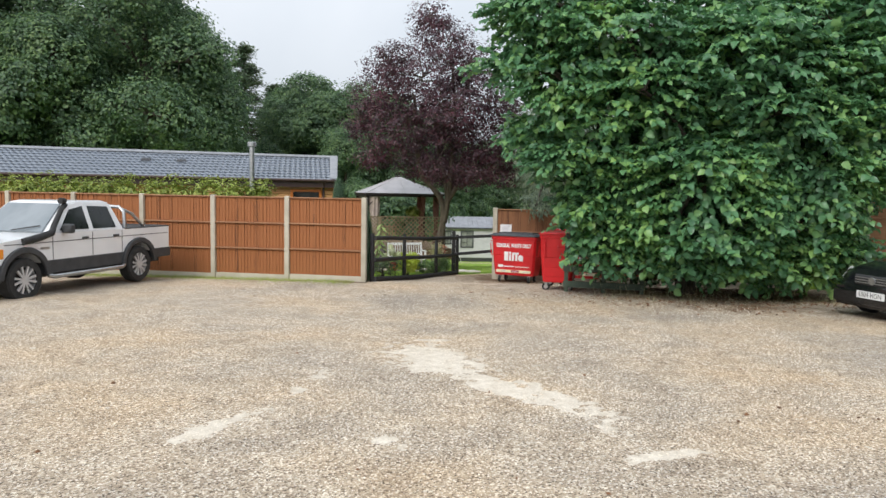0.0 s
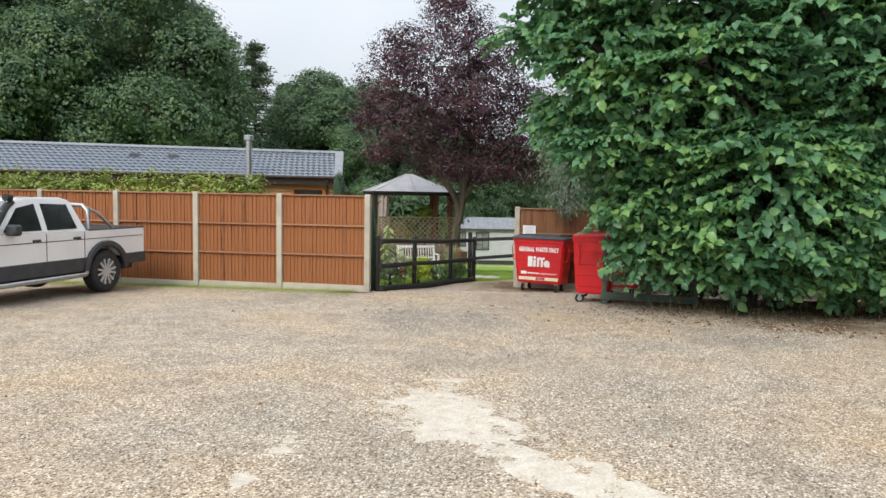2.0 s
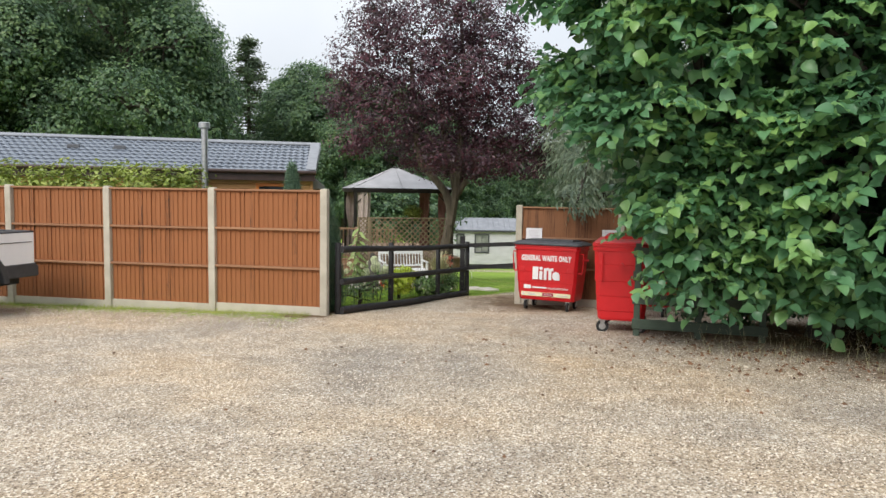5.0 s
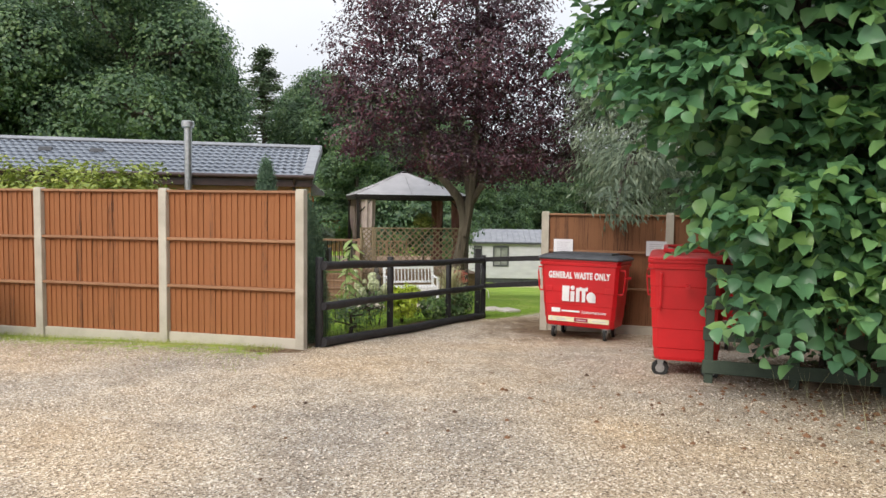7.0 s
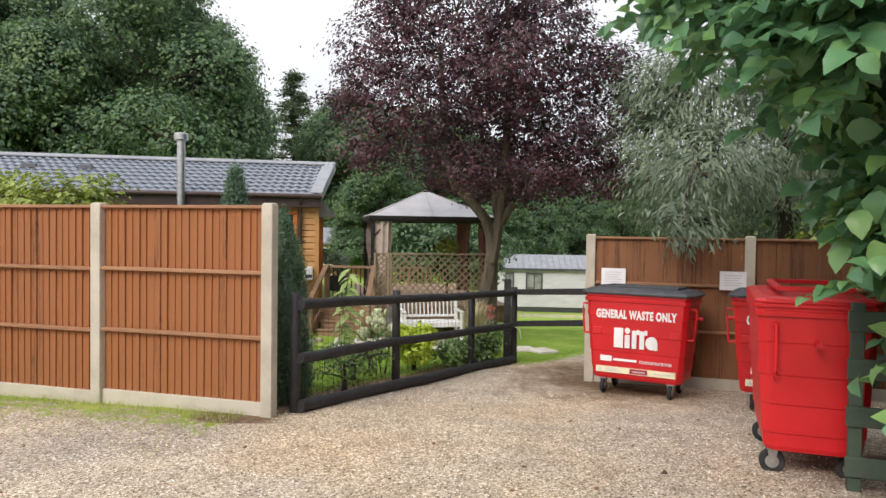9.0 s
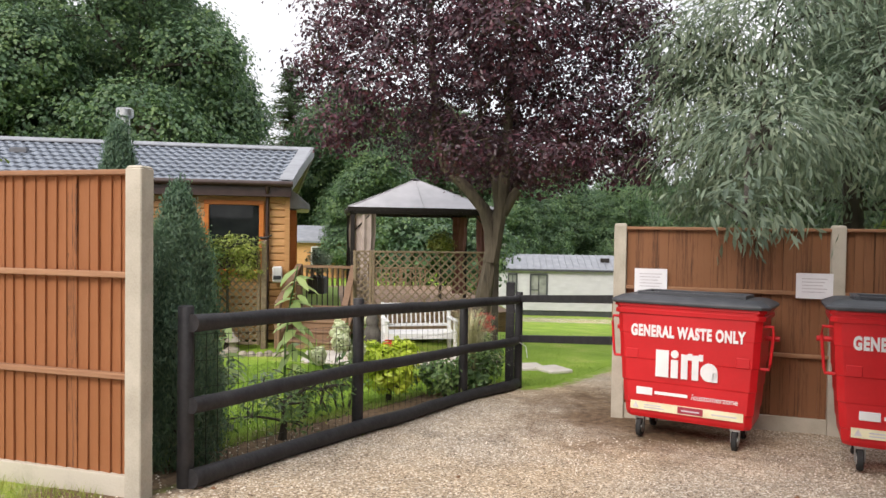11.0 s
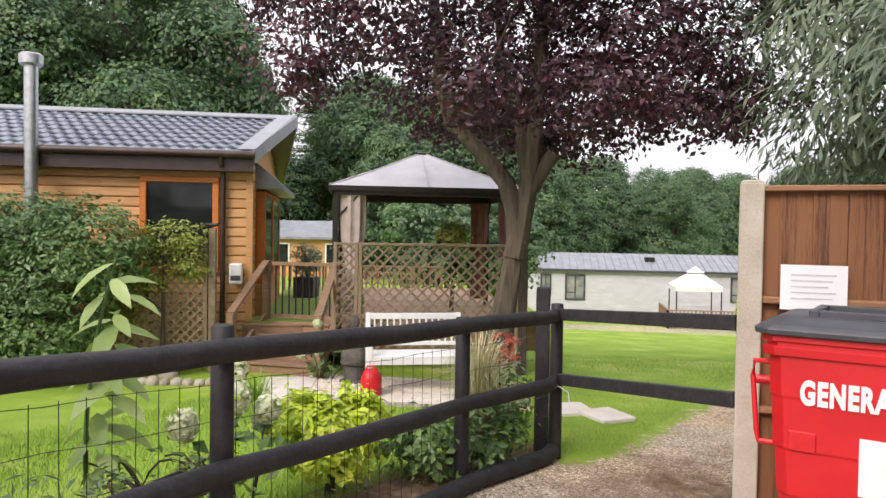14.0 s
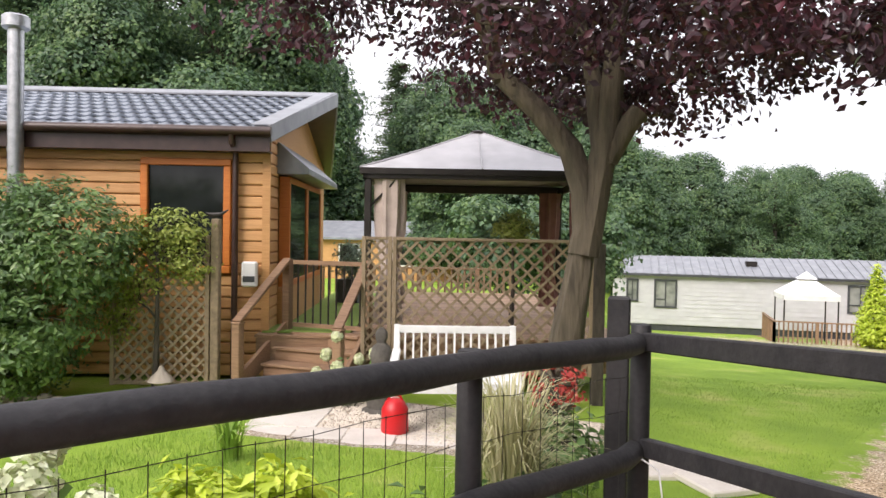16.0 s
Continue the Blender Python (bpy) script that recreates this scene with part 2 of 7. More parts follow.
# ---- building helpers ----
class Shape:
    """Gathers corners and faces of one mesh."""

    def __init__(self):
        self.v, self.f = [], []

    def add(self, verts, faces, m=None):
        k = len(self.v)
        self.v += [tuple(m @ Vector(p)) if m else tuple(p) for p in verts]
        self.f += [tuple(i + k for i in face) for face in faces]
        return self

    def box(self, x0, y0, z0, x1, y1, z1, m=None, top=(1, 1)):
        """A block; top: how far its upper face is drawn in."""
        cx, cy, hx, hy = (x0 + x1) / 2, (y0 + y1) / 2, (x1 - x0) / 2 * top[0], (y1 - y0) / 2 * top[1]
        v = [(x0, y0, z0), (x1, y0, z0), (x1, y1, z0), (x0, y1, z0), (cx - hx, cy - hy, z1), (cx + hx, cy - hy, z1), (cx + hx, cy + hy, z1), (cx - hx, cy + hy, z1)]
        return self.add(v, [(3, 2, 1, 0), (4, 5, 6, 7), (0, 1, 5, 4), (1, 2, 6, 5), (2, 3, 7, 6), (3, 0, 4, 7)], m)

    def beam(self, a, b, w, h, m=None):
        """A bar of cross-section w x h from a to b."""
        a, b = Vector(a), Vector(b)
        d = b - a
        q = d.to_track_quat("X", "Z").to_matrix().to_4x4()
        mm = Matrix.Translation(a) @ q
        return self.box(0, -w / 2, -h / 2, d.length, w / 2, h / 2, (m @ mm) if m else mm)

    def tube(self, pts, radii, n=10, m=None, caps=True, ridge=0.0):
        pts = [Vector(p) for p in pts]
        if not hasattr(radii, "__len__"):
            radii = [radii] * len(pts)
        v, f = [], []
        up = Vector((0.31, 0.2, 0.93))
        for i, p in enumerate(pts):
            d = (pts[min(i + 1, len(pts) - 1)] - pts[max(i - 1, 0)]).normalized()
            s = d.cross(up)
            if s.length < 0.15:
                s = d.cross(Vector((1, 0, 0)))
            s.normalize()
            t = s.cross(d)
            for k in range(n):
                a = 2 * math.pi * k / n
                rr = radii[i] * (1 + ridge * (math.cos(5 * a + i * 0.9) + 0.6 * math.cos(9 * a - i * 0.7)))
                v.append(p + rr * (math.cos(a) * s + math.sin(a) * t))
        for i in range(len(pts) - 1):
            for k in range(n):
                k2 = (k + 1) % n
                f.append((i * n + k, i * n + k2, (i + 1) * n + k2, (i + 1) * n + k))
        if caps:
            f.append(tuple(range(n - 1, -1, -1)))
            f.append(tuple((len(pts) - 1) * n + k for k in range(n)))
        return self.add(v, f, m)

    def prism(self, outline, y0, y1, m=None):
        """An outline of (x, z) drawn out along y."""
        n = len(outline)
        v = [(x, y0, z) for x, z in outline] + [(x, y1, z) for x, z in outline]
        f = [tuple(range(n)), tuple(range(2 * n - 1, n - 1, -1))]
        f += [((i + 1) % n, i, i + n, (i + 1) % n + n) for i in range(n)]
        return self.add(v, f, m)

    def lathe(self, prof, n=20, m=None, ring=False):
        """(r, z) outline turned round z."""
        v = [(r * math.cos(2 * math.pi * k / n), r * math.sin(2 * math.pi * k / n), z) for r, z in prof for k in range(n)]
        f = [(i * n + k, i * n + (k + 1) % n, (i + 1) * n + (k + 1) % n, (i + 1) * n + k) for i in range(len(prof) - 1) for k in range(n)]
        e = (len(prof) - 1) * n
        f += [(e + k, e + (k + 1) % n, (k + 1) % n, k) for k in range(n)] if ring else [tuple(range(n - 1, -1, -1)), tuple(e + k for k in range(n))]
        return self.add(v, f, m)

    def mesh(self, name, bevel=0.0, smooth=False, segments=1):
        me = bpy.data.meshes.new(name)
        me.from_pydata(self.v, [], self.f)
        bm = bmesh.new()
        bm.from_mesh(me)
        bmesh.ops.recalc_face_normals(bm, faces=bm.faces)
        if bevel:
            sharp = [e for e in bm.edges if len(e.link_faces) == 2 and e.calc_face_angle(0) > 0.5]
            bmesh.ops.bevel(bm, geom=sharp, offset=bevel, segments=segments, affect="EDGES", clamp_overlap=True)
        bm.to_mesh(me)
        bm.free()
        if smooth:
            me.shade_smooth()
            me.set_sharp_from_angle(angle=radians(40))
        return me


def part(name, shape, mat, parent=None, label="", bevel=0.0, smooth=False, m=None, segments=1):
    """One mesh object, under a thing or part; shape: a Shape or a finished mesh."""
    me = shape.mesh(name, bevel, smooth, segments) if isinstance(shape, Shape) else shape
    if mat and not me.materials:
        me.materials.append(mat)
    ob = new(name, me)
    if parent:
        ob.parent = parent
    if m:
        ob.matrix_basis = m
    if label:
        ob["label"] = label
    return ob


def thing(name, m, label, category, group="", kind=""):
    ob = new(name)
    ob.empty_display_size = 0.2
    ob.matrix_basis = m
    return tagged(ob, label, category, group, kind)


def solid(name, shape, mat, m, label, category, group="", kind="", bevel=0.0, smooth=False):
    """A thing of one mesh."""
    ob = part(name, shape, mat, None, "", bevel, smooth, m)
    return tagged(ob, label, category, group, kind)


def lettering(name, text, size, mat, parent, m, depth=0.002, bold=0.0, spacing=1.0):
    cu = bpy.data.curves.new("lettering", "FONT")
    cu.body, cu.size, cu.extrude, cu.align_x, cu.align_y = text, size, depth, "CENTER", "CENTER"
    cu.offset, cu.space_character = bold, spacing
    tmp = bpy.data.objects.new("lettering", cu)
    scene.collection.objects.link(tmp)
    me = bpy.data.meshes.new_from_object(tmp.evaluated_get(bpy.context.evaluated_depsgraph_get()))
    bpy.data.objects.remove(tmp)
    return part(name, me, mat, parent, m=m)


def leaf_mesh(name, places, normals, size, mat, rng, aspect=0.6, spread=0.35, fold=0.25, six=False, axes=None):
    """Many separate leaves: a folded blade at each place, facing its normal."""
    n = len(places)
    nrm = normals + rng.normal(0, spread, (n, 3))
    nrm /= np.linalg.norm(nrm, axis=1, keepdims=True) + 1e-9
    ax = rng.normal(0, 1, (n, 3)) if axes is None else axes + rng.normal(0, 0.18, (n, 3))
    ax -= nrm * np.sum(ax * nrm, axis=1, keepdims=True)
    ax /= np.linalg.norm(ax, axis=1, keepdims=True) + 1e-9
    side = np.cross(nrm, ax)
    s = size * rng.uniform(0.65, 1.25, (n, 1))
    if six:
        shape = [(-0.5, 0, 0), (-0.36, 0.30, fold * 0.5), (-0.04, 0.47, fold), (0.30, 0.32, fold * 0.4), (0.58, 0, -0.18), (0.30, -0.32, fold * 0.4), (-0.04, -0.47, fold), (-0.36, -0.30, fold * 0.5), (0.0, 0, 0.10)]
        faces = np.array([[0, 8, 2, 1], [8, 4, 3, 2], [0, 7, 6, 8], [8, 6, 5, 4]])
    else:
        shape = [(-0.5, 0, 0), (0.05, 0.5, fold), (0.5, 0, -0.05), (0.05, -0.5, fold)]
        faces = np.array([[0, 2, 1], [0, 3, 2]])
    k = len(shape)
    v = np.empty((n, k, 3))
    for i, (a, b, c) in enumerate(shape):
        v[:, i] = places + s * (a * ax + b * aspect * side + c * aspect * nrm)
    idx = (faces[None] + (np.arange(n) * k)[:, None, None]).reshape(-1)
    me = bpy.data.meshes.new(name)
    per = faces.shape[1]
    nf = n * len(faces)
    me.vertices.add(n * k)
    me.vertices.foreach_set("co", v.reshape(-1).astype(np.float32))
    me.loops.add(len(idx))
    me.loops.foreach_set("vertex_index", idx.astype(np.int32))
    me.polygons.add(nf)
    me.polygons.foreach_set("loop_start", (np.arange(nf) * per).astype(np.int32))
    me.update(calc_edges=True)
    me.materials.append(mat)
    return me


def crown_points(rng, blobs, clusters, leaves, cluster_r, hollow=0.55, droop=0.35, shell=0.0):
    """Leaf places and facings: clusters in the outer part of the blobs (x, y, z, rx, ry, rz), leaves round each cluster's middle.
    shell: how near the crown's outside a cluster must lie."""
    wanted = clusters
    clusters = clusters * 5 if shell else clusters
    w = np.array([b[3] * b[4] + b[4] * b[5] + b[3] * b[5] for b in blobs])
    pick = rng.choice(len(blobs), clusters, p=w / w.sum())
    d = rng.normal(0, 1, (clusters, 3))
    d /= np.linalg.norm(d, axis=1, keepdims=True)
    rad = hollow + (1 - hollow) * rng.uniform(0, 1, (clusters, 1)) ** 0.6 + rng.normal(0, 0.05, (clusters, 1))
    bl = np.array(blobs)[pick]
    cen = bl[:, :3] + d * rad * bl[:, 3:]
    if shell:
        every = np.array(blobs)
        depth = np.min([np.linalg.norm((cen - e[:3]) / e[3:], axis=1) for e in every], axis=0)
        keep = np.nonzero(depth > shell)[0][:wanted]
        cen, d, clusters = cen[keep], d[keep], len(keep)
    cs = cluster_r * rng.uniform(0.6, 1.5, (clusters, 1, 1))
    o = rng.normal(0, 0.5, (clusters, leaves, 3)) * cs * np.array([1, 1, 0.55])
    pts = (cen[:, None] + o).reshape(-1, 3)
    nr = (d[:, None] * 1.0 + np.array([0, 0, 0.65]) + o / cs * droop).reshape(-1, 3)
    return pts, nr, cen


def limb(rng, a, b, sag=0.15, n=6):
    """Places along a bent branch from a to b."""
    a, b = Vector(a), Vector(b)
    side = Vector(rng.normal(0, 1, 3)) * (b - a).length * 0.09
    return [a.lerp(b, t) + side * math.sin(t * math.pi) + Vector((0, 0, sag * (b - a).length * math.sin(t * math.pi))) for t in [i / n for i in range(n + 1)]]


def tree(name, at, trunk, r, blobs, clusters, leaves, cluster_r, size, leafmat, bark, label, seed, aspect=0.6, hollow=0.5, six=False, twigs=50, category="tree", split=3, spread=0.45, sprays=False, limbs=(), thick=0.42, hang=False, shell=0.0):
    """Trunk (places from its foot), limbs out to the blobs and twigs, and a crown of leaves."""
    rng = np.random.default_rng(seed)
    ob = thing(name, pose(*at), label, category)
    s = Shape()
    s.tube(trunk, [r * (1.35 if i == 0 else 1 - 0.55 * i / (len(trunk) - 1)) for i in range(len(trunk))], 28, ridge=0.07)
    pts, nr, cen = crown_points(rng, blobs, clusters, leaves, cluster_r, hollow, shell=shell)
    base = [Vector(p) for p in trunk]
    for path, r0, r1 in limbs:
        k = len(path) - 1
        s.tube(path, [r0 + (r1 - r0) * i / k for i in range(k + 1)], 16, ridge=0.05)
        if k > 2:
            base += [Vector(p) for p in path[1:]]
    for b in blobs:
        c = Vector(b[:3])
        a = min(base[split - 1:], key=lambda p: (p - c).length + max(0, p.z - c.z))
        path = limb(rng, a, c)
        s.tube(path, [r * thick * (1 - 0.7 * i / 6) for i in range(7)], 8)
        base += path[3:]
    for c in cen[rng.choice(len(cen), min(twigs, len(cen)), replace=False)]:
        c = Vector(c)
        a = min(base, key=lambda p: (p - c).length + 0.5 * max(0, p.z - c.z))
        path = limb(rng, a, c, n=4)
        s.tube(path, [max(0.006, r * 0.11 * (1 - 0.8 * i / 4)) for i in range(5)], 5, caps=False)
    part("trunk", s, bark, ob, smooth=True)
    axes = None
    if hang:
        axes = np.array([0, 0, -0.55]) + (nr - np.array([0, 0, 0.65])) * 0.9
    if sprays:
        # flat two-rowed twigs that reach outwards and hang a little
        k = np.array([np.array(b[:3]) for b in blobs])
        near = k[np.argmin(((cen[:, None] - k[None]) ** 2).sum(2), axis=1)]
        out = cen - near + rng.normal(0, 0.35, cen.shape)
        out[:, 2] = out[:, 2] * 0.35 - 0.12
        out /= np.linalg.norm(out, axis=1, keepdims=True) + 1e-9
        up = np.array([0, 0, 1.0]) + out * rng.uniform(0.35, 1.5, (len(cen), 1)) + rng.normal(0, 0.15, cen.shape)
        out[:, 2] -= rng.uniform(-0.25, 0.28, len(cen))
        out /= np.linalg.norm(out, axis=1, keepdims=True)
        up -= out * np.sum(up * out, axis=1, keepdims=True)
        up /= np.linalg.norm(up, axis=1, keepdims=True)
        side = np.cross(up, out)
        P, N, A = [], [], []
        for j in range(leaves):
            sg = 1 if j % 2 else -1
            t = (j / leaves - 0.45) * cluster_r * 2.1
            dirn = out * 0.65 + side * sg * 0.75
            fall = np.array([0, 0, -0.22]) * (j / leaves) ** 2 * cluster_r
            P.append(cen + out * t + dirn * size * 0.5 + fall)
            N.append(up + dirn * 0.25)
            A.append(dirn)
        pts, nr, axes = np.concatenate(P), np.concatenate(N), np.concatenate(A)
    part("crown", leaf_mesh("crown", pts, nr, size, leafmat, rng, aspect, spread=0.32 if sprays else spread, six=six, axes=axes), None, ob)
    return ob


# ---- ground ----
RIGHT_Y = [-200, -30, 0, 8.7, 11.4, 14.5, 16, 18.1, 19.5, 20.7, 23, 27, 46, 70, 110, 400]
RIGHT_Z = [0.6, 0.3, 0, -0.185, -0.28, -0.375, -0.46, -0.69, -0.735, -0.77, -0.95, -1.2, -2.85, -4.0, -5.0, -7.0]
LEFT_Z = [0.6, 0.3, 0, -0.185, -0.28, -0.375, -0.44, -0.61, -0.71, -0.77, -0.98, -1.02, -1.3, -2.0, -3.0, -5.0]


def gz(x, y):
    """Height of the ground."""
    t = min(1, max(0, (x + 2.5) / 3.5))
    t = t * t * (3 - 2 * t)
    return float(np.interp(y, RIGHT_Y, LEFT_Z) * (1 - t) + np.interp(y, RIGHT_Y, RIGHT_Z) * t)


def grass_share(x, y):
    """1 on lawn and verges, 0 on gravel."""
    if -2.9 < x < 0.15 and 22.65 < y < 24.4:
        return 0.0
    fx = (-1.78 - x) / 0.984
    fence_y = 15.9 + 0.183 * fx
    if x < -1.78:
        if y > fence_y:
            return 1.0
        return max(0.0, 0.63 - (fence_y - y) / 2.9) if fx > 0.3 else 0.15
    edge = [-1.78, -0.95, -0.15, 0.45, 2.2]
    ey = np.interp(x, edge, [15.9, 18.1, 19.9, 20.9, 22.5])
    if x < 0.45:
        return 1.0 if y > ey else 0.0
    if 37 < y < 43:
        return 0.45
    if y > 20.6:
        right = np.interp(y, [20.6, 23, 26, 30, 40], [0.75, 1.9, 3.2, 4.6, 7.0])
        wide = 2.2
        return min(1.0, max(0.0, 0.5 + (right - x) * 1.2)) if x < right + wide else min(1.0, max(0.0, (x - right - wide) * 0.8))
    if x > 9 and y > 14:
        return 0.7
    return 0.0


def axis(lo, hi, fine0, fine1, step):
    a = list(np.arange(fine0, fine1 + step / 2, step))
    x, d = fine0, step
    while x > lo:
        d *= 1.35
        x -= d
        a.insert(0, max(x, lo))
    x, d = fine1, step
    while x < hi:
        d *= 1.35
        x += d
        a.append(min(x, hi))
    return a


def build_ground():
    xs, ys = axis(-900, 900, -14, 12, 0.125), axis(-300, 1500, 0, 30, 0.125)
    nx = len(xs)
    v = [(x, y, gz(x, y) + 0.012 * noise.noise(Vector((x * 0.8, y * 0.8, 0))) + 0.006 * noise.noise(Vector((x * 3, y * 3, 4)))) for y in ys for x in xs]
    f = [(j * nx + i, j * nx + i + 1, (j + 1) * nx + i + 1, (j + 1) * nx + i) for j in range(len(ys) - 1) for i in range(nx - 1)]
    me = bpy.data.meshes.new("ground")
    me.from_pydata(v, [], f)
    at = me.attributes.new("grass", "FLOAT", "POINT")
    at.data.foreach_set("value", np.array([grass_share(p[0], p[1]) for p in v], dtype=np.float32))
    pt = me.attributes.new("bare", "FLOAT", "POINT")
    bare = []
    for x, y, z in v:
        b = 0.0
        for cx, cy, a, rx, ry in ((-0.05, 7.4, 25, 0.50, 0.95), (0.75, 6.0, 32, 0.14, 1.1), (1.08, 5.9, 30, 0.11, 0.95), (0.45, 6.2, 38, 0.14, 0.8), (-1.2, 6.25, -11, 0.05, 0.75), (-1.6, 5.0, -24, 0.11, 0.65), (1.5, 4.55, -70, 0.09, 0.4), (-0.35, 4.7, 35, 0.07, 0.4), (-0.1, 8.5, -80, 0.06, 0.35), (1.9, 3.6, 55, 0.1, 0.4)):
            c, s = math.cos(radians(a)), math.sin(radians(a))
            u, w = (x - cx) * c + (y - cy) * s, -(x - cx) * s + (y - cy) * c
            b = max(b, 1.35 - math.hypot(u / rx, w / ry))
        bare.append(max(0, min(1, b)))
    st = me.attributes.new("soil", "FLOAT", "POINT")
    soil = []
    for x, y, z in v:
        b = 1.4 - math.hypot((x - 5.6) / 3.2, (y - 15.0) / 1.6)
        b = max(b, 0.75 - math.hypot((x - 5.5) / 4.0, (y - 12.3) / 2.2))
        if 15.6 < y < 21.2 and x < 1:
            ex = np.interp(y, [15.9, 18.1, 19.9, 20.8], [-1.72, -0.99, -0.19, 0.42])
            b = max(b, 1.3 - abs(x - ex + 0.35) / 0.5)
        b = max(b, 0.95 - math.hypot((x - 1.5) / 2.2, (y - 19.4) / 3.2))
        soil.append(max(0, min(1, b)))
    st.data.foreach_set("value", np.array(soil, dtype=np.float32))
    pt.data.foreach_set("value", np.array(bare, dtype=np.float32))
    me.shade_smooth()
    m = bpy.data.materials.new("gravel_and_grass")
    m.use_nodes = True
    n, l = m.node_tree.nodes, m.node_tree.links
    p = n["Principled BSDF"]
    p.inputs["Roughness"].default_value = 0.9
    p.inputs["Specular IOR Level"].default_value = 0.25
    tc = n.new("ShaderNodeTexCoord")

    def nz(scale, detail=5, rough=0.55):
        t = n.new("ShaderNodeTexNoise")
        t.inputs["Scale"].default_value, t.inputs["Detail"].default_value, t.inputs["Roughness"].default_value = scale, detail, rough
        l.new(tc.outputs["Object"], t.inputs[0])
        return t.outputs["Fac"]

    def ramp(x, stops):
        r = n.new("ShaderNodeValToRGB")
        els = r.color_ramp.elements
        while len(els) < len(stops):
            els.new(0.5)
        for e, (pos, col) in zip(els, stops):
            e.position, e.color = pos, (*col, 1) if len(col) == 3 else (col[0],) * 3 + (1,)
        l.new(x, r.inputs[0])
        return r.outputs[0]

    def mix(fac, a, b, mode="MIX"):
        x = n.new("ShaderNodeMix")
        x.data_type, x.blend_type = "RGBA", mode
        for s, val in ((0, fac), (6, a), (7, b)):
            if hasattr(val, "is_linked"):
                l.new(val, x.inputs[s])
            else:
                x.inputs[s].default_value = val
        return x.outputs[2]

    def maths(op, a, b, c=0.0):
        x = n.new("ShaderNodeMath")
        x.operation = op
        for s, val in ((0, a), (1, b), (2, c)):
            if hasattr(val, "is_linked"):
                l.new(val, x.inputs[s])
            else:
                x.inputs[s].default_value = val
        return x.outputs[0]

    def attr(name):
        a = n.new("ShaderNodeAttribute")
        a.attribute_name = name
        return a.outputs["Fac"]

    vo = n.new("ShaderNodeTexVoronoi")
    vo.inputs["Scale"].default_value = 82
    l.new(tc.outputs["Object"], vo.inputs[0])
    stones = ramp(vo.outputs["Color"], [(0.08, (0.09, 0.066, 0.048)), (0.36, (0.39, 0.31, 0.23)), (0.68, (0.58, 0.485, 0.375)), (0.93, (0.92, 0.87, 0.78))])
    broad = ramp(nz(0.45, 4), [(0.3, (0.74, 0.77, 0.82)), (0.48, (0.97, 0.97, 0.96)), (0.70, (1.08, 0.98, 0.84))])
    mid = ramp(nz(2.6, 6, 0.65), [(0.3, (0.78, 0.77, 0.76)), (0.6, (1.06, 1.06, 1.05))])
    gravel = mix(1.0, mix(1.0, stones, broad, "MULTIPLY"), mid, "MULTIPLY")
    chalk = ramp(nz(9, 6), [(0.3, (0.56, 0.50, 0.41)), (0.7, (0.74, 0.69, 0.60))])
    chalk = mix(0.18, chalk, stones)
    edge = maths("MULTIPLY_ADD", nz(5.5, 9, 0.72), 3.4, -1.85)
    bare_f = maths("ADD", attr("bare"), edge)
    bare_m = maths("MULTIPLY", ramp(bare_f, [(0.30, (0.0,)), (0.42, (1.0,))]), 0.95)
    gravel = mix(bare_m, gravel, chalk)
    lawn = ramp(nz(1.1, 6), [(0.3, (0.17, 0.29, 0.03)), (0.55, (0.25, 0.38, 0.045)), (0.74, (0.42, 0.43, 0.13))])
    blades = ramp(nz(160, 3), [(0.3, (0.62, 0.62, 0.6)), (0.7, (1.25, 1.25, 1.2))])
    lawn = mix(1.0, lawn, blades, "MULTIPLY")
    gm = ramp(maths("MULTIPLY_ADD", nz(5, 8, 0.7), 1.3, maths("SUBTRACT", attr("grass"), 0.65)), [(0.42, (0.0,)), (0.6, (1.0,))])
    earth = ramp(nz(14, 7, 0.7), [(0.3, (0.075, 0.050, 0.032)), (0.55, (0.19, 0.125, 0.075)), (0.75, (0.34, 0.24, 0.15))])
    col = mix(gm, gravel, lawn)
    sm = ramp(maths("MULTIPLY_ADD", nz(2.2, 8, 0.7), 1.2, maths("SUBTRACT", attr("soil"), 0.6)), [(0.35, (0.0,)), (0.75, (1.0,))])
    col = mix(sm, col, earth)
    l.new(col, p.inputs["Base Color"])
    bp = n.new("ShaderNodeBump")
    bp.inputs["Strength"].default_value, bp.inputs["Distance"].default_value = 0.9, 0.010
    h = mix(gm, mix(bare_m, vo.outputs["Distance"], nz(40, 5)), nz(90, 4))
    l.new(h, bp.inputs["Height"])
    l.new(bp.outputs[0], p.inputs["Normal"])
    ob = part("ground", me, m)
    tagged(ob, "light brown gravel car park running into mown green lawn", "ground", kind="structure")


build_ground()

# ---- left board fence ----
FD = Vector((-0.984, 0.18, 0))
P1 = Vector((-1.78, 15.9, 0))
FTOP = 1.46


def concrete_post(x, y, top, angle, label="weathered grey concrete fence post standing in gravel", w=0.11):
    g = gz(x, y) - 0.1
    s = Shape().box(-w / 2, -0.055, 0, w / 2, 0.055, top - g - 0.015).box(-w / 2, -0.055, top - g - 0.015, w / 2, 0.055, top - g, top=(0.8, 0.8))
    solid("concrete_post", s, CONCRETE, pose(x, y, g, 0, 0, angle), label, "fence post", "concrete fence posts", bevel=0.006)


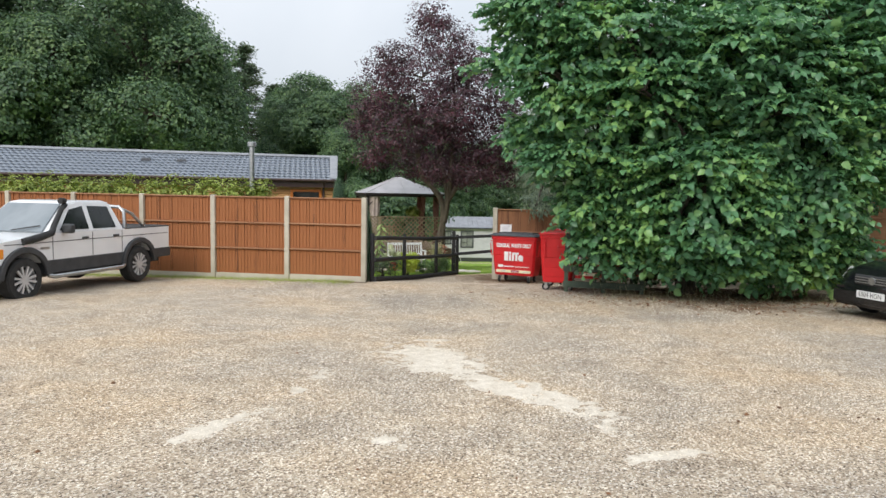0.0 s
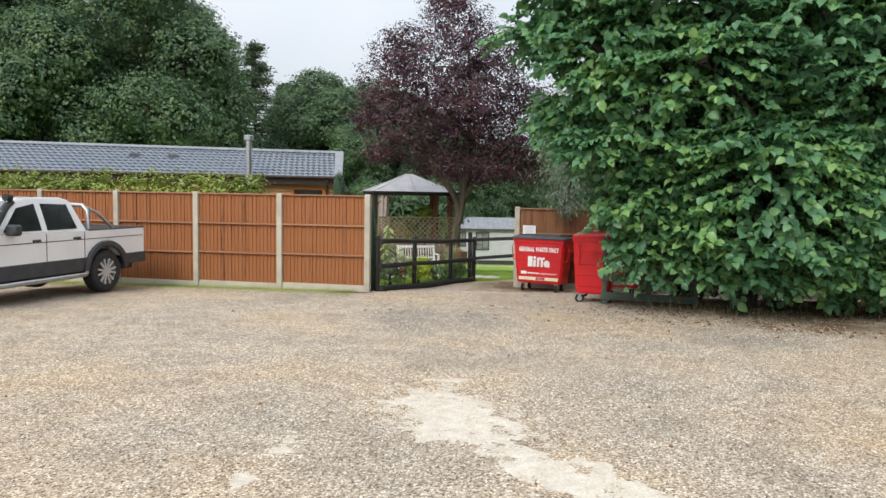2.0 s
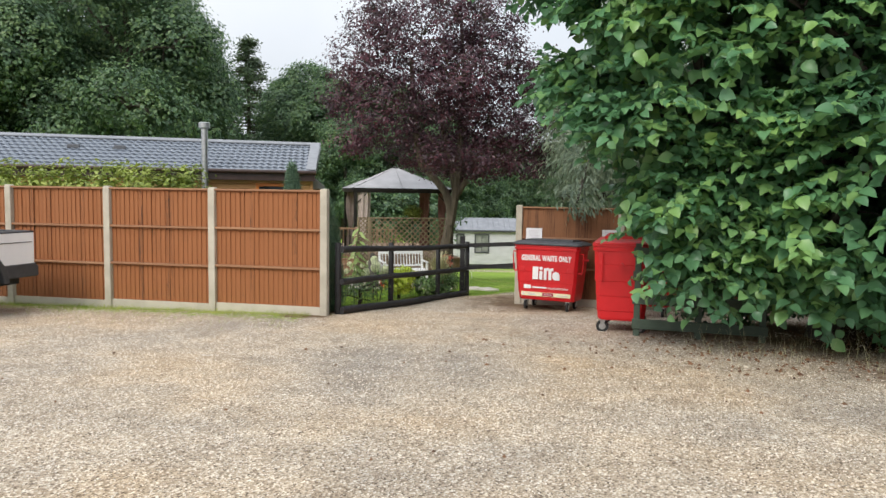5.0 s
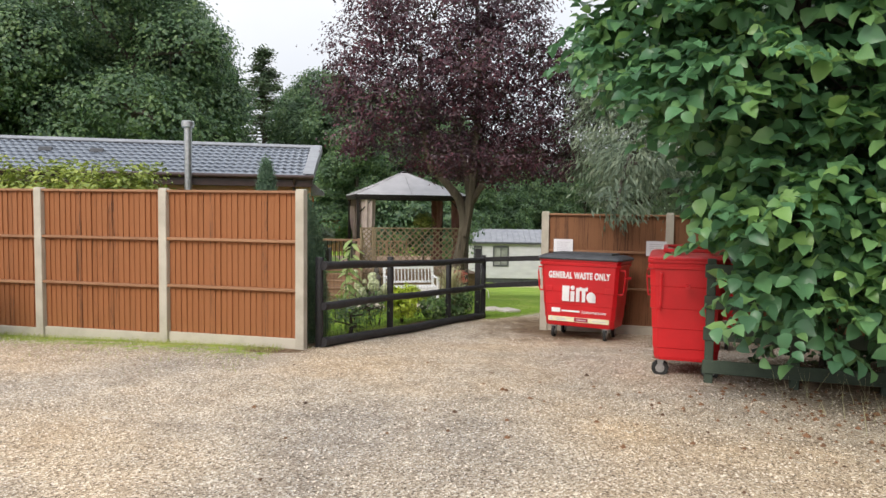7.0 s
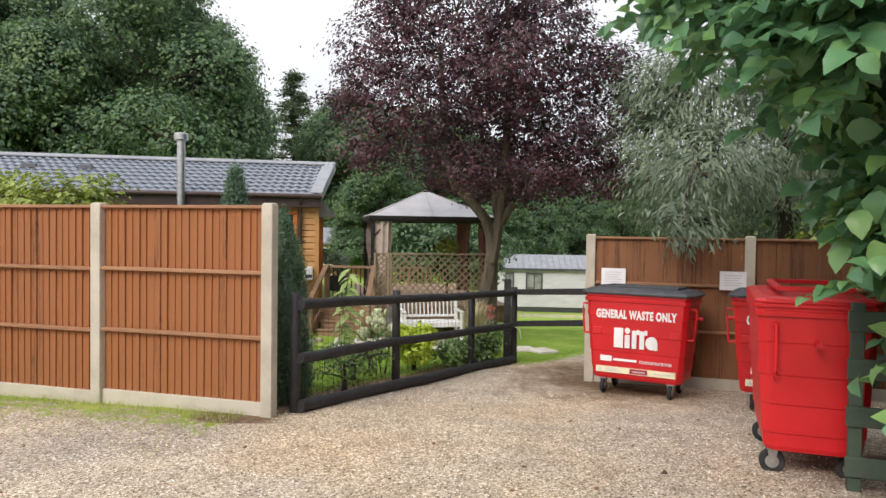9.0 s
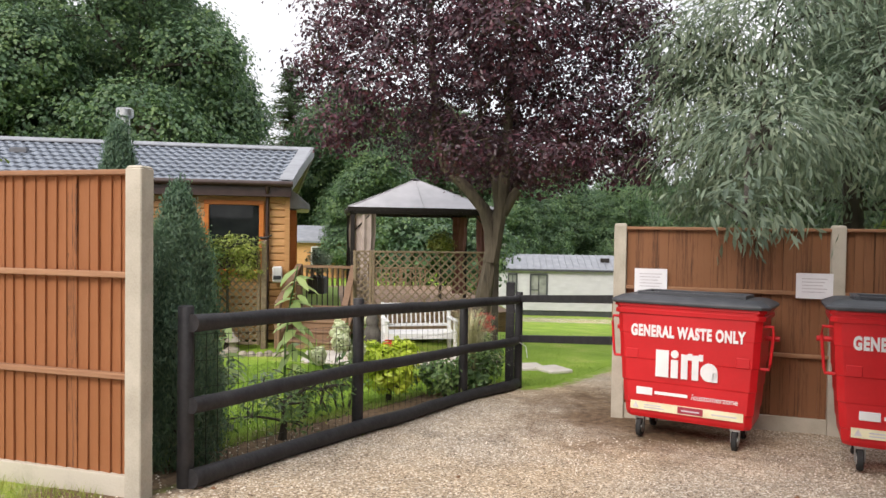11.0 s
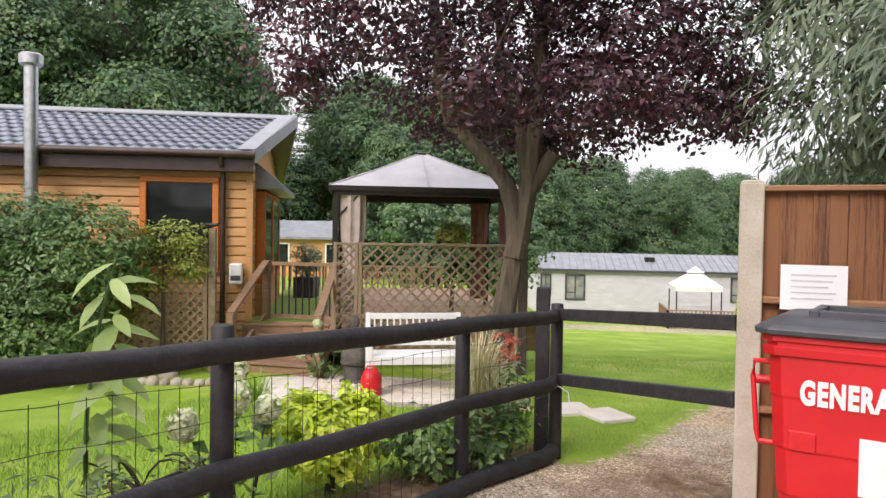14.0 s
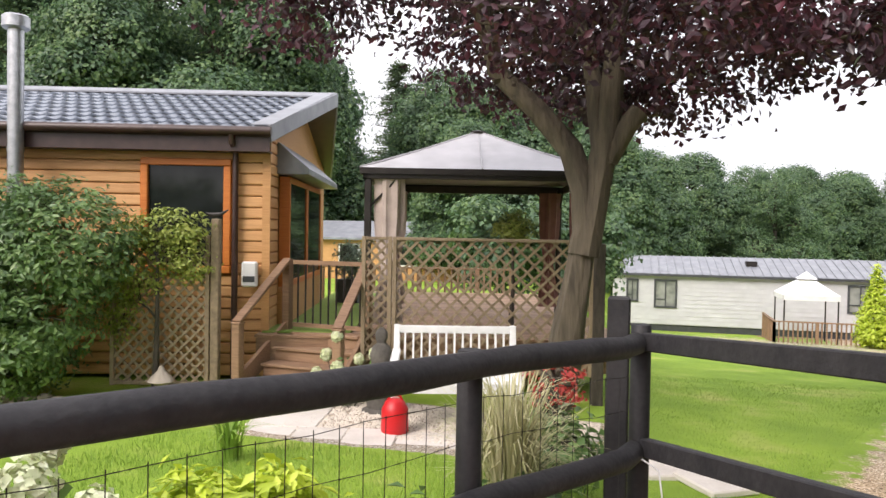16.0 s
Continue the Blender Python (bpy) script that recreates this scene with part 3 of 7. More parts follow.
BOARD = Shape().add([(0, -0.017, 0), (0.125, -0.003, 0), (0.125, 0.006, 0), (0, 0.006, 0), (0, -0.017, 1.72), (0.125, -0.003, 1.72), (0.125, 0.006, 1.72), (0, 0.006, 1.72)],
                    [(3, 2, 1, 0), (4, 5, 6, 7), (0, 1, 5, 4), (1, 2, 6, 5), (2, 3, 7, 6), (3, 0, 4, 7)]).mesh("board")
BOARD_BACK = BOARD.copy()
for vert in BOARD.vertices:
    vert.co.x = 0.125 - vert.co.x
BOARD.flip_normals()
BOARD.materials.append(FENCE)
BOARD_BACK.materials.append(FENCE_BACK)
BOARD_PALE = BOARD.copy()
BOARD_PALE.materials.clear()
BOARD_PALE.materials.append(RAILWOOD)


def fence_panel(x, y, angle, length, z0, top, mesh, label):
    """Feather-edge panel from its left post, boards behind three rails and a cap."""
    ob = thing("fence_panel", pose(x, y, z0, 0, 0, angle), label, "fence panel", "fence panels")
    h = top - z0
    n = int(round(length / 0.080))
    rng = random.Random(int(x * 91) + 7)
    for i in range(n):
        part("board", mesh, None, ob, m=pose(i * length / n, 0.022 + rng.uniform(-0.003, 0.003), 0.0, rng.uniform(-0.2, 0.2), rng.uniform(-0.25, 0.25), rng.uniform(-1, 2)) @ Matrix.Diagonal((length / n / 0.125 * rng.uniform(1.04, 1.10), 1, (h - 0.03) / 1.72, 1)))
    # added sheet behind the boards; its dark colour stands for shade in the gaps
    part("backing", Shape().box(0.0, 0.045, 0.0, length, 0.051, h - 0.04), GAPSHADE, ob)
    for k, z in enumerate((0.33, 0.66)):
        part("rail", Shape().box(0.0, -0.045, h * z - 0.02, length, 0.004, h * z + 0.016), RAILWOOD, ob, bevel=0.006)
    part("cap", Shape().box(-0.01, -0.035, h - 0.03, length + 0.01, 0.045, h), RAILWOOD, ob, "pale wooden capping rail", bevel=0.005)
    return ob


def gravel_board(x, y, angle, length, z0, z1):
    solid("gravel_board", Shape().box(0, -0.02, 0, length, 0.02, z1 - z0 + 0.05), CONCRETE, pose(x, y, z0 - 0.05, 0, 0, angle), "grey concrete gravel board at the foot of a fence", "gravel board", "gravel boards", bevel=0.004)


FANGLE = math.degrees(math.atan2(-FD.y, -FD.x))
for i in range(8):
    a = P1 + FD * 1.83 * i
    concrete_post(a.x, a.y, FTOP + 0.01, FANGLE)
    b = P1 + FD * 1.83 * (i + 1)
    q = b - FD * 0.055
    z = gz((a.x + b.x) / 2, (a.y + b.y) / 2)
    fence_panel(q.x, q.y, FANGLE, 1.72, z + 0.13, FTOP - 0.01, BOARD, "reddish brown feather-edge wooden fence panel between concrete posts")
    gravel_board(q.x, q.y, FANGLE, 1.72, z, z + 0.13)

# ---- right board fence behind the bins ----
B1 = Vector((1.42, 19.35, 0))
BANG = -13.0
BD = Vector((math.cos(radians(BANG)), math.sin(radians(BANG)), 0))
BW = 1.95
for i in range(4):
    a = B1 + BD * BW * i
    concrete_post(a.x, a.y, 1.23, BANG, w=0.12)
    q = a + BD * 0.06
    z = gz(q.x + 0.9, q.y)
    fence_panel(q.x, q.y, BANG, BW - 0.12, z + 0.15, 1.2, BOARD_BACK, "dark brown wooden fence panel behind the waste bins")
    gravel_board(q.x, q.y, BANG, BW - 0.12, z, z + 0.15)


for x, y in ((9.15, 15.3), (10.9, 14.9)):
    concrete_post(x, y, 2.05, -13)
fence_panel(9.2, 15.29, -13, 1.7, gz(10, 15) + 0.1, 2.03, BOARD_PALE, "pale tan wooden fence panel beside the parked car")


# ---- black rail fence ----
RP = [(-1.62, 16.15), (-0.99, 18.1), (-0.19, 19.85), (0.42, 20.75)]


def rail_level(y):
    """The line that the rails follow, a little above the dips of the ground."""
    return float(np.interp(y, [14.5, 16, 18.1, 19.5, 20.7, 23], [-0.375, -0.44, -0.57, -0.70, -0.77, -0.95]))


def rail_fence():
    ob = thing("rail_fence", pose(0, 0, 0), "black-stained round timber rail fence with wire mesh", "fence")
    rng = np.random.default_rng(4)
    for x, y in RP:
        g = rail_level(y)
        top = g + (1.17 if y > 20 else 1.10)
        part("post", Shape().tube([(x, y, g - 0.3), (x, y, g + 0.5), (x, y, top)], [0.052, 0.05, 0.048], 12), BLACKWOOD, ob, smooth=True, bevel=0.006)
    for h, r in ((1.0, 0.052), (0.5, 0.05), (0.06, 0.06)):
        pts = []
        for (x0, y0), (x1, y1) in zip(RP, RP[1:]):
            for k in range(5):
                t = k / 5
                x, y = x0 + (x1 - x0) * t + 0.055, y0 + (y1 - y0) * t - 0.04
                lift = 0.085 * max(0, (y - 18.1) / 2.65)
                pts.append((x, y, (rail_level(y) + lift if h > 0.3 else gz(x, y)) + h + rng.normal(0, 0.003)))
        x, y = RP[-1]
        pts.append((x - 0.02, y - 0.05, gz(x, y) + h + (0.085 if h > 0.3 else 0)))
        part("rail", Shape().tube(pts, [r * (1 + rng.normal(0, 0.03)) for _ in pts], 12), BLACKWOOD, ob, smooth=True)
    return ob


rail_fence()


def square_rails():
    x0, y0 = RP[-1]
    x1, y1 = B1.x - 0.06, B1.y
    ob = thing("wooden_barrier", pose(0, 0, 0), "black-stained timber barrier with two flat rails", "barrier")
    for h0, h1 in ((1.09, 1.19), (0.60, 0.77)):
        part("rail", Shape().beam((x0, y0, gz(x0, y0) + h0), (x1, y1, gz(x1, y1) + h1), 0.05, 0.085), BLACKWOOD, ob, bevel=0.006)
    part("post", Shape().box(x0 - 0.16, y0 + 0.12, gz(x0, y0) - 0.1, x0 - 0.05, y0 + 0.23, gz(x0, y0) + 1.28), BLACKWOOD, ob, bevel=0.01)


square_rails()


# ---- waste bins ----
def waste_bin(m, letters, label, lidmat=None):
    """Four-wheeled bin, 1.26 wide, 0.78 deep; its front faces -y, foot at z 0."""
    ob = thing("waste_bin", m, label, "bin", "red waste bins")
    W, D = 0.60, 0.36
    body = Shape()
    prof = [(0.19, 0.86, 0.80), (0.22, 0.88, 0.84), (0.30, 0.89, 0.86), (0.305, 0.905, 0.88), (0.48, 0.925, 0.90), (0.485, 0.938, 0.915), (0.66, 0.955, 0.94), (0.665, 0.967, 0.955), (0.86, 0.98, 0.98), (0.865, 0.99, 0.99), (1.0, 1.0, 1.0), (1.02, 1.0, 1.0), (1.021, 1.04, 1.05), (1.055, 1.045, 1.06), (1.056, 1.02, 1.03), (1.075, 1.02, 1.03), (1.076, 1.05, 1.07), (1.10, 1.05, 1.07)]
    rings = []
    for z, sx, sy in prof:
        w, d, c = W * sx, D * sy, 0.05
        rings.append([(-w + c, -d, z), (w - c, -d, z), (w, -d + c, z), (w, d - c, z), (w - c, d, z), (-w + c, d, z), (-w, d - c, z), (-w, -d + c, z)])
    v = [p for r in rings for p in r]
    f = [(i * 8 + k, i * 8 + (k + 1) % 8, (i + 1) * 8 + (k + 1) % 8, (i + 1) * 8 + k) for i in range(len(rings) - 1) for k in range(8)]
    f += [tuple(range(7, -1, -1)), tuple((len(rings) - 1) * 8 + k for k in range(8))]
    body.add(v, f)
    part("body", body, RED, ob, bevel=0.004)
    lid = Shape()
    prof = [(1.102, 1.09, 1.14), (1.125, 1.10, 1.15), (1.14, 1.06, 1.10), (1.165, 0.97, 0.9), (1.17, 0.93, 0.84)]
    if lidmat:
        prof = [(1.102, 1.06, 1.06), (1.118, 1.06, 1.06), (1.126, 1.04, 1.03), (1.138, 0.97, 0.9), (1.14, 0.93, 0.84)]
    v = []
    for z, sx, sy in prof:
        w, d, c = W * sx, D * sy, 0.06
        v += [(-w + c, -d, z), (w - c, -d, z), (w, -d + c, z), (w, d - c, z), (w - c, d, z), (-w + c, d, z), (-w, d - c, z), (-w, -d + c, z)]
    f = [(i * 8 + k, i * 8 + (k + 1) % 8, (i + 1) * 8 + (k + 1) % 8, (i + 1) * 8 + k) for i in range(len(prof) - 1) for k in range(8)]
    f += [tuple(range(7, -1, -1)), tuple((len(prof) - 1) * 8 + k for k in range(8))]
    lid.add(v, f)
    ld = part("lid", lid, lidmat or GREYPLASTIC, ob, "red steel lid" if lidmat else "dark grey plastic lid", bevel=0.004)
    for bx in ((-0.42, -0.24, 1.165, 0.42, -0.20, 1.195), (-0.42, 0.20, 1.165, 0.42, 0.24, 1.195), (-0.46, -0.24, 1.165, -0.42, 0.24, 1.195), (0.42, -0.24, 1.165, 0.46, 0.24, 1.195)):
        part("rib", Shape().box(*bx), lidmat or GREYPLASTIC, ld, bevel=0.004)
    for sx in (-1, 1):
        part("handle", Shape().tube([(sx * 0.60, -0.25, 0.98), (sx * 0.67, -0.25, 0.98), (sx * 0.675, -0.25, 0.92), (sx * 0.655, -0.25, 0.70), (sx * 0.645, -0.25, 0.66), (sx * 0.58, -0.25, 0.66)], 0.012, 8), RED, ob, smooth=True)
        part("trunnion", Shape().tube([(sx * 0.56, 0.0, 0.87), (sx * 0.70, 0.0, 0.87)], 0.02, 10), RED, ob, smooth=True)
        part("pocket", Shape().box(sx * 0.46 - 0.055, -0.352, 0.66, sx * 0.46 + 0.055, -0.33, 0.74), RED, ob, bevel=0.006)
        for sy in (-1, 1):
            x, y = sx * 0.40, sy * 0.24
            w = part("wheel", Shape().tube([(x - 0.022, y, 0.085), (x + 0.022, y, 0.085)], 0.085, 18), RUBBER, ob, bevel=0.008, smooth=True)
            part("hub", Shape().tube([(x - 0.026, y, 0.085), (x + 0.026, y, 0.085)], 0.045, 14), STEEL, w, smooth=True)
            fork = Shape().box(x - 0.04, y - 0.035, 0.17, x + 0.04, y + 0.045, 0.20)
            for e in (-1, 1):
                fork.prism([(-0.016, 0.07), (0.016, 0.07), (0.038, 0.18), (-0.03, 0.18)], -0.003, 0.003, Matrix.Translation((x + e * 0.033, y, 0)) @ pose(0, 0, 0, 0, 0, 90))
            part("castor_fork", fork, STEEL, ob)
    if letters:
        lean = 90 - 4.2
        part("label_strip", Shape().box(-0.47, -0.004, 0, 0.47, 0.003, 0.065), CREAM, ob, "cream warning label strip", m=pose(0, -0.323, 0.255, -5, 0, 0))
        part("label_panel", Shape().box(-0.06, -0.006, 0.006, 0.15, 0, 0.059), DARKRED, ob, m=pose(0, -0.323, 0.255, -5, 0, 0))
        for x0, x1, z in ((-0.35, -0.2, 0.04), (-0.35, -0.17, 0.02), (0.22, 0.42, 0.03), (-0.03, 0.12, 0.03)):
            part("label_bar", Shape().box(x0, -0.008, z - 0.005, x1, 0, z + 0.005), INK, ob, m=pose(0, -0.323, 0.255, -5, 0, 0))
        part("warning_triangle", Shape().prism([(-0.45, 0.012), (-0.395, 0.012), (-0.4225, 0.058)], -0.007, 0), INK, ob, m=pose(0, -0.323, 0.255, -5, 0, 0))
        lettering("lettering", "GENERAL WASTE ONLY", 0.098, WHITE, ob, pose(0.0, -0.3585, 0.885, 88, 0, 0) @ Matrix.Diagonal((0.80, 1.22, 1, 1)), 0.004, 0.005, 1.14)
        lettering("lettering", "/customerzone", 0.062, WHITE, ob, pose(0.24, -0.335, 0.40, lean, 0, 0), 0.003)
        part("web_address_bar", Shape().box(-0.26, -0.003, 0.388, 0.02, 0.003, 0.412), WHITE, ob, m=pose(0, -0.334, 0, -1.0, 0, 0))
        part("small_mark", Shape().box(-0.42, -0.003, 0.375, -0.28, 0.003, 0.435), WHITE, ob, "plain white mark", bevel=0.012, m=pose(0, -0.333, 0, -1.0, 0, 0))
        mk = pose(0, -0.350, -0.015, 0, 0, 0)
        logo = Shape()
        logo.box(-0.25, -0.004, 0.55, -0.14, 0.004, 0.76)
        logo.box(-0.12, -0.004, 0.55, -0.06, 0.004, 0.69)
        logo.tube([(-0.09, -0.004, 0.735), (-0.09, 0.004, 0.735)], 0.032, 16)
        for x in (-0.035, 0.055):
            logo.box(x, -0.004, 0.55, x + 0.055, 0.004, 0.74).box(x + 0.055, -0.004, 0.70, x + 0.09, 0.004, 0.75)
        logo.tube([(0.195, -0.004, 0.62), (0.195, 0.004, 0.62)], 0.07, 24).box(0.22, -0.004, 0.55, 0.265, 0.004, 0.62)
        part("emblem", logo, WHITE, ob, "plain white company emblem", m=mk)
    # the tub is taller than its first outline; wheels keep their size
    tall = Matrix.Translation((0, 0, 0.19)) @ Matrix.Diagonal((1, 1, 1.115, 1)) @ Matrix.Translation((0, 0, -0.19))
    for o in ob.children:
        if not o.name.startswith(("wheel", "castor")):
            o.matrix_basis = tall @ o.matrix_basis
    return ob


waste_bin(pose(1.97, 18.6, gz(1.97, 18.5), -1.5, 0, -25), True, "red steel waste bin with a grey lid and white lettering")
waste_bin(pose(3.42, 17.72, gz(3.4, 17.6), -1, 0, -20), True, "red steel waste bin with a grey lid beside the fence")
waste_bin(pose(2.53, 15.22, gz(2.55, 15.2), 0, 0, -105), False, "plain red steel waste bin standing end-on beside the shrub", RED)


def notice(s, z, w, h, label):
    p = B1 + BD * s
    ob = thing("notice", pose(p.x, p.y, z, 0, 0, BANG) @ pose(0, -0.055, 0), label, "notice", "paper notices")
    part("sheet", Shape().box(0, -0.002, -h, w, 0.002, 0), PAPER, ob)
    for i in range(5):
        part("line_of_writing", Shape().box(w * 0.16, -0.0035, -h * (0.22 + 0.13 * i) - 0.004, w * (0.84 - 0.06 * (i % 3)), -0.002, -h * (0.22 + 0.13 * i) + 0.004), INK, ob)
    return ob


notice(0.145, 0.785, 0.31, 0.235, "white paper notice pinned to the brown fence")
notice(1.60, 0.785, 0.31, 0.235, "white paper notice pinned near the fence post")


def green_pallet(m):
    """Dark green slatted bin store gate."""
    ob = thing("slatted_screen", m, "dark green painted slatted wooden screen under the shrub", "screen")
    g = material("dark_green_paint", (0.03, 0.05, 0.035), (0.06, 0.085, 0.06), 6, 0.6, bump=0.001, fine=0.4)
    for x in (0.0, 0.75, 1.5):
        part("upright", Shape().box(x, 0, 0, x + 0.08, 0.06, 1.2), g, ob, bevel=0.006)
    for z in (0.10, 0.42, 0.72, 1.02):
        part("slat", Shape().box(-0.02, -0.025, z, 1.6, 0.0, z + 0.13), g, ob, bevel=0.006)


green_pallet(pose(2.5, 14.46, gz(2.5, 14.5), 0, 0, -15))

# ---- log cabin ----
CU = Vector((-0.9563, -0.2924, 0))
CANG = math.degrees(math.atan2(-CU.y, -CU.x))
CM = pose(-3.89, 24.98, 0, 0, 0, CANG)
RIDGE, EAVE, HALF, LONG = 2.91, 2.02, 2.56, 15.0
CB = -0.95


def log_cabin():
    """Local axes: x to the gable end (0), minus x along the front, y into the house."""
    ob = thing("log_cabin", CM, "orange-brown log cabin with a grey tiled roof", "house")
    wall = Shape()
    zs = np.arange(CB, EAVE - 0.1, 0.135)
    wall.box(-LONG, 0.08, CB, -0.02, 2 * HALF - 0.08, EAVE - 0.02)
    wall.prism([(0.08, EAVE - 0.02), (2 * HALF - 0.08, EAVE - 0.02), (HALF, RIDGE - 0.12)], -LONG + 0.02, -0.03, pose(0, 0, 0, 0, 0, 90) @ Matrix.Diagonal((1, -1, 1, 1)))
    part("wall", wall, LARCH, ob)
    for z in zs:
        for x0, x1 in ((-LONG, -1.48), (-0.43, 0.0)) if 0.20 < z < 1.60 else ((-LONG, 0.0),):
            log = Shape().prism([(0.0, 0.0), (-0.014, 0.006), (-0.02, 0.02), (-0.012, 0.115), (0.0, 0.128), (0.09, 0.128), (0.09, 0.0)], x0, x1, pose(0, 0, 0, 0, 0, 90) @ Matrix.Diagonal((1, -1, 1, 1)))
            part("log_board", log, LARCH, ob, m=pose(0, 0, z))
    for z in np.arange(CB, 1.9, 0.135):
        part("log_board", Shape().box(-0.02, 0.0, 0.004, 0.025, 0.55, 0.128), LARCH, ob, bevel=0.012, m=pose(0, 0, z))
    part("corner_board", Shape().box(-0.05, -0.045, CB, 0.045, -0.03, EAVE - 0.1), LARCH, ob)
    # front window
    fr = part("window", Shape().box(-1.49, -0.06, 1.56, -0.42, 0.03, 1.645).box(-1.49, -0.06, 0.28, -0.42, 0.03, 0.37).box(-1.49, -0.06, 0.37, -1.40, 0.03, 1.56).box(-0.51, -0.06, 0.37, -0.42, 0.03, 1.56), OAKFRAME, ob, "orange-stained wooden window frame", bevel=0.01)
    part("pane", Shape().box(-1.40, -0.01, 0.37, -0.51, 0.0, 1.56), DARKGLASS, fr)
    # gable windows
    for y0 in (0.60, 2.04):
        fr = part("window", Shape().box(0.02, y0, 1.42, 0.16, y0 + 1.42, 1.50).box(0.02, y0, 0.08, 0.16, y0 + 1.42, 0.16).box(0.02, y0, 0.16, 0.16, y0 + 0.07, 1.42).box(0.02, y0 + 1.35, 0.16, 0.16, y0 + 1.42, 1.42), OAKFRAME, ob, bevel=0.006)
        part("pane", Shape().box(0.135, y0 + 0.07, 0.16, 0.145, y0 + 1.35, 1.42), DARKGLASS, fr)
    part("bay_base", Shape().box(0.0, 0.56, CB, 0.15, 3.45, 0.08), LARCH, ob, bevel=0.01)
    part("bay_canopy", Shape().prism([(0.0, 1.95), (0.42, 1.60), (0.42, 1.52), (0.0, 1.52)], 0.45, 3.5), VERGE, ob, "sloping lead-grey bay canopy", bevel=0.006)
    # roof
    rise = RIDGE - EAVE
    ang = math.degrees(math.atan2(rise, HALF + 0.22))
    run = math.hypot(rise, HALF + 0.22)
    roof = Shape()
    PROW = 0.50
    for sgn in (1, -1):
        ye = HALF - sgn * (HALF + 0.22)
        v = [(-LONG - 0.1, ye, EAVE), (0.06, ye, EAVE), (PROW, HALF, RIDGE - 0.02), (-LONG - 0.1, HALF, RIDGE - 0.02)]
        v = [(x, y, z - 0.06) for x, y, z in v] + [(x, y, z - 0.14) for x, y, z in v]
        roof.add(v, [(0, 1, 2, 3), (7, 6, 5, 4), (0, 4, 5, 1), (1, 5, 6, 2), (2, 6, 7, 3), (3, 7, 4, 0)])
    r = part("roof", roof, BROWNPVC, ob)
    part("fascia", Shape().box(-LONG, -0.235, EAVE - 0.30, 0.07, -0.215, EAVE - 0.04), BROWNPVC, ob)
    part("soffit", Shape().box(-LONG, -0.215, EAVE - 0.30, 0.05, 0.0, EAVE - 0.28), BROWNPVC, ob)
    gut = Shape().tube([(-LONG, -0.29, EAVE - 0.07), (0.1, -0.29, EAVE - 0.07)], 0.055, 12)
    part("gutter", gut, BROWNPVC, ob, smooth=True)
    part("downpipe", Shape().tube([(-0.36, -0.29, EAVE - 0.1), (-0.36, -0.27, EAVE - 0.2), (-0.36, -0.09, EAVE - 0.32), (-0.36, -0.08, 1.0), (-0.36, -0.08, CB)], 0.036, 10), BROWNPVC, ob, "brown plastic downpipe", smooth=True)
    for sgn in (1, -1):
        ye = HALF - sgn * (HALF + 0.24)
        e0, e1 = Vector((0.07, ye, EAVE - 0.09)), Vector((PROW + 0.01, HALF, RIDGE - 0.05))
        part("bargeboard", Shape().beam(e0, e1, 0.03, 0.2), VERGE, ob, "grey metal verge trim", bevel=0.006)
        part("verge_flashing", Shape().beam(e0 + Vector((-0.10, 0, 0.1)), e1 + Vector((-0.16, 0, 0.1)), 0.26, 0.012), VERGE, ob)
    part("ridge_cap", Shape().prism([(-0.14, -0.075), (0, 0.0), (0.14, -0.075), (0.14, -0.1), (0, -0.03), (-0.14, -0.1)], -LONG - 0.1, 0.50, pose(0, HALF, RIDGE + 0.055, 0, 0, 90) @ Matrix.Diagonal((1, -1, 1, 1))), VERGE, ob)
    # tiles, each a waved plate that laps over the next
    tw, tl = 0.36, 0.33
    cols, rows = int(LONG / tw), int(run / tl) + 1
    v, f, n = [], [], 16
    for i in range(n + 1):
        x = i / n * tw
        w = 0.013 * math.cos(4 * math.pi * i / n)
        for y, z in ((0, 0.0), (-tl * 0.5, 0.012), (-tl - 0.02, 0.034), (-tl - 0.02, 0.006)):
            v.append((x, y, w + z))
    for i in range(n):
        for k in range(3):
            f.append((i * 4 + k, i * 4 + k + 1, i * 4 + 4 + k + 1, i * 4 + 4 + k))
    mm = pose(0, HALF, RIDGE - 0.06) @ pose(0, 0, 0, ang, 0, 0)
    tile = Shape().add(v, f).mesh("tile", smooth=True)
    tile.materials.append(ROOFTILE)
    far = Shape()
    for c in range(cols):
        for rw in range(rows):
            at = mm @ pose(-(c + 1) * tw + 0.02 + 0.31 * (1 - rw / rows) * 0.9, -rw * tl + 0.01, 0.024)
            if c < 33:
                part("tile", tile, None, r, m=at)
            else:
                far.add(v, f, at)
    tagged(part("far_tiles", far, ROOFTILE, r, smooth=True), kind="stuff")
    for sx in (5.1, 6.25, 10.9):
        part("roof_vent", Shape().box(-0.16, -0.09, 0.05, 0.16, 0.09, 0.13, mm @ pose(-sx, -1.15, 0), top=(0.92, 0.5)), GREYPLASTIC, ob, bevel=0.01)
    return ob


log_cabin()


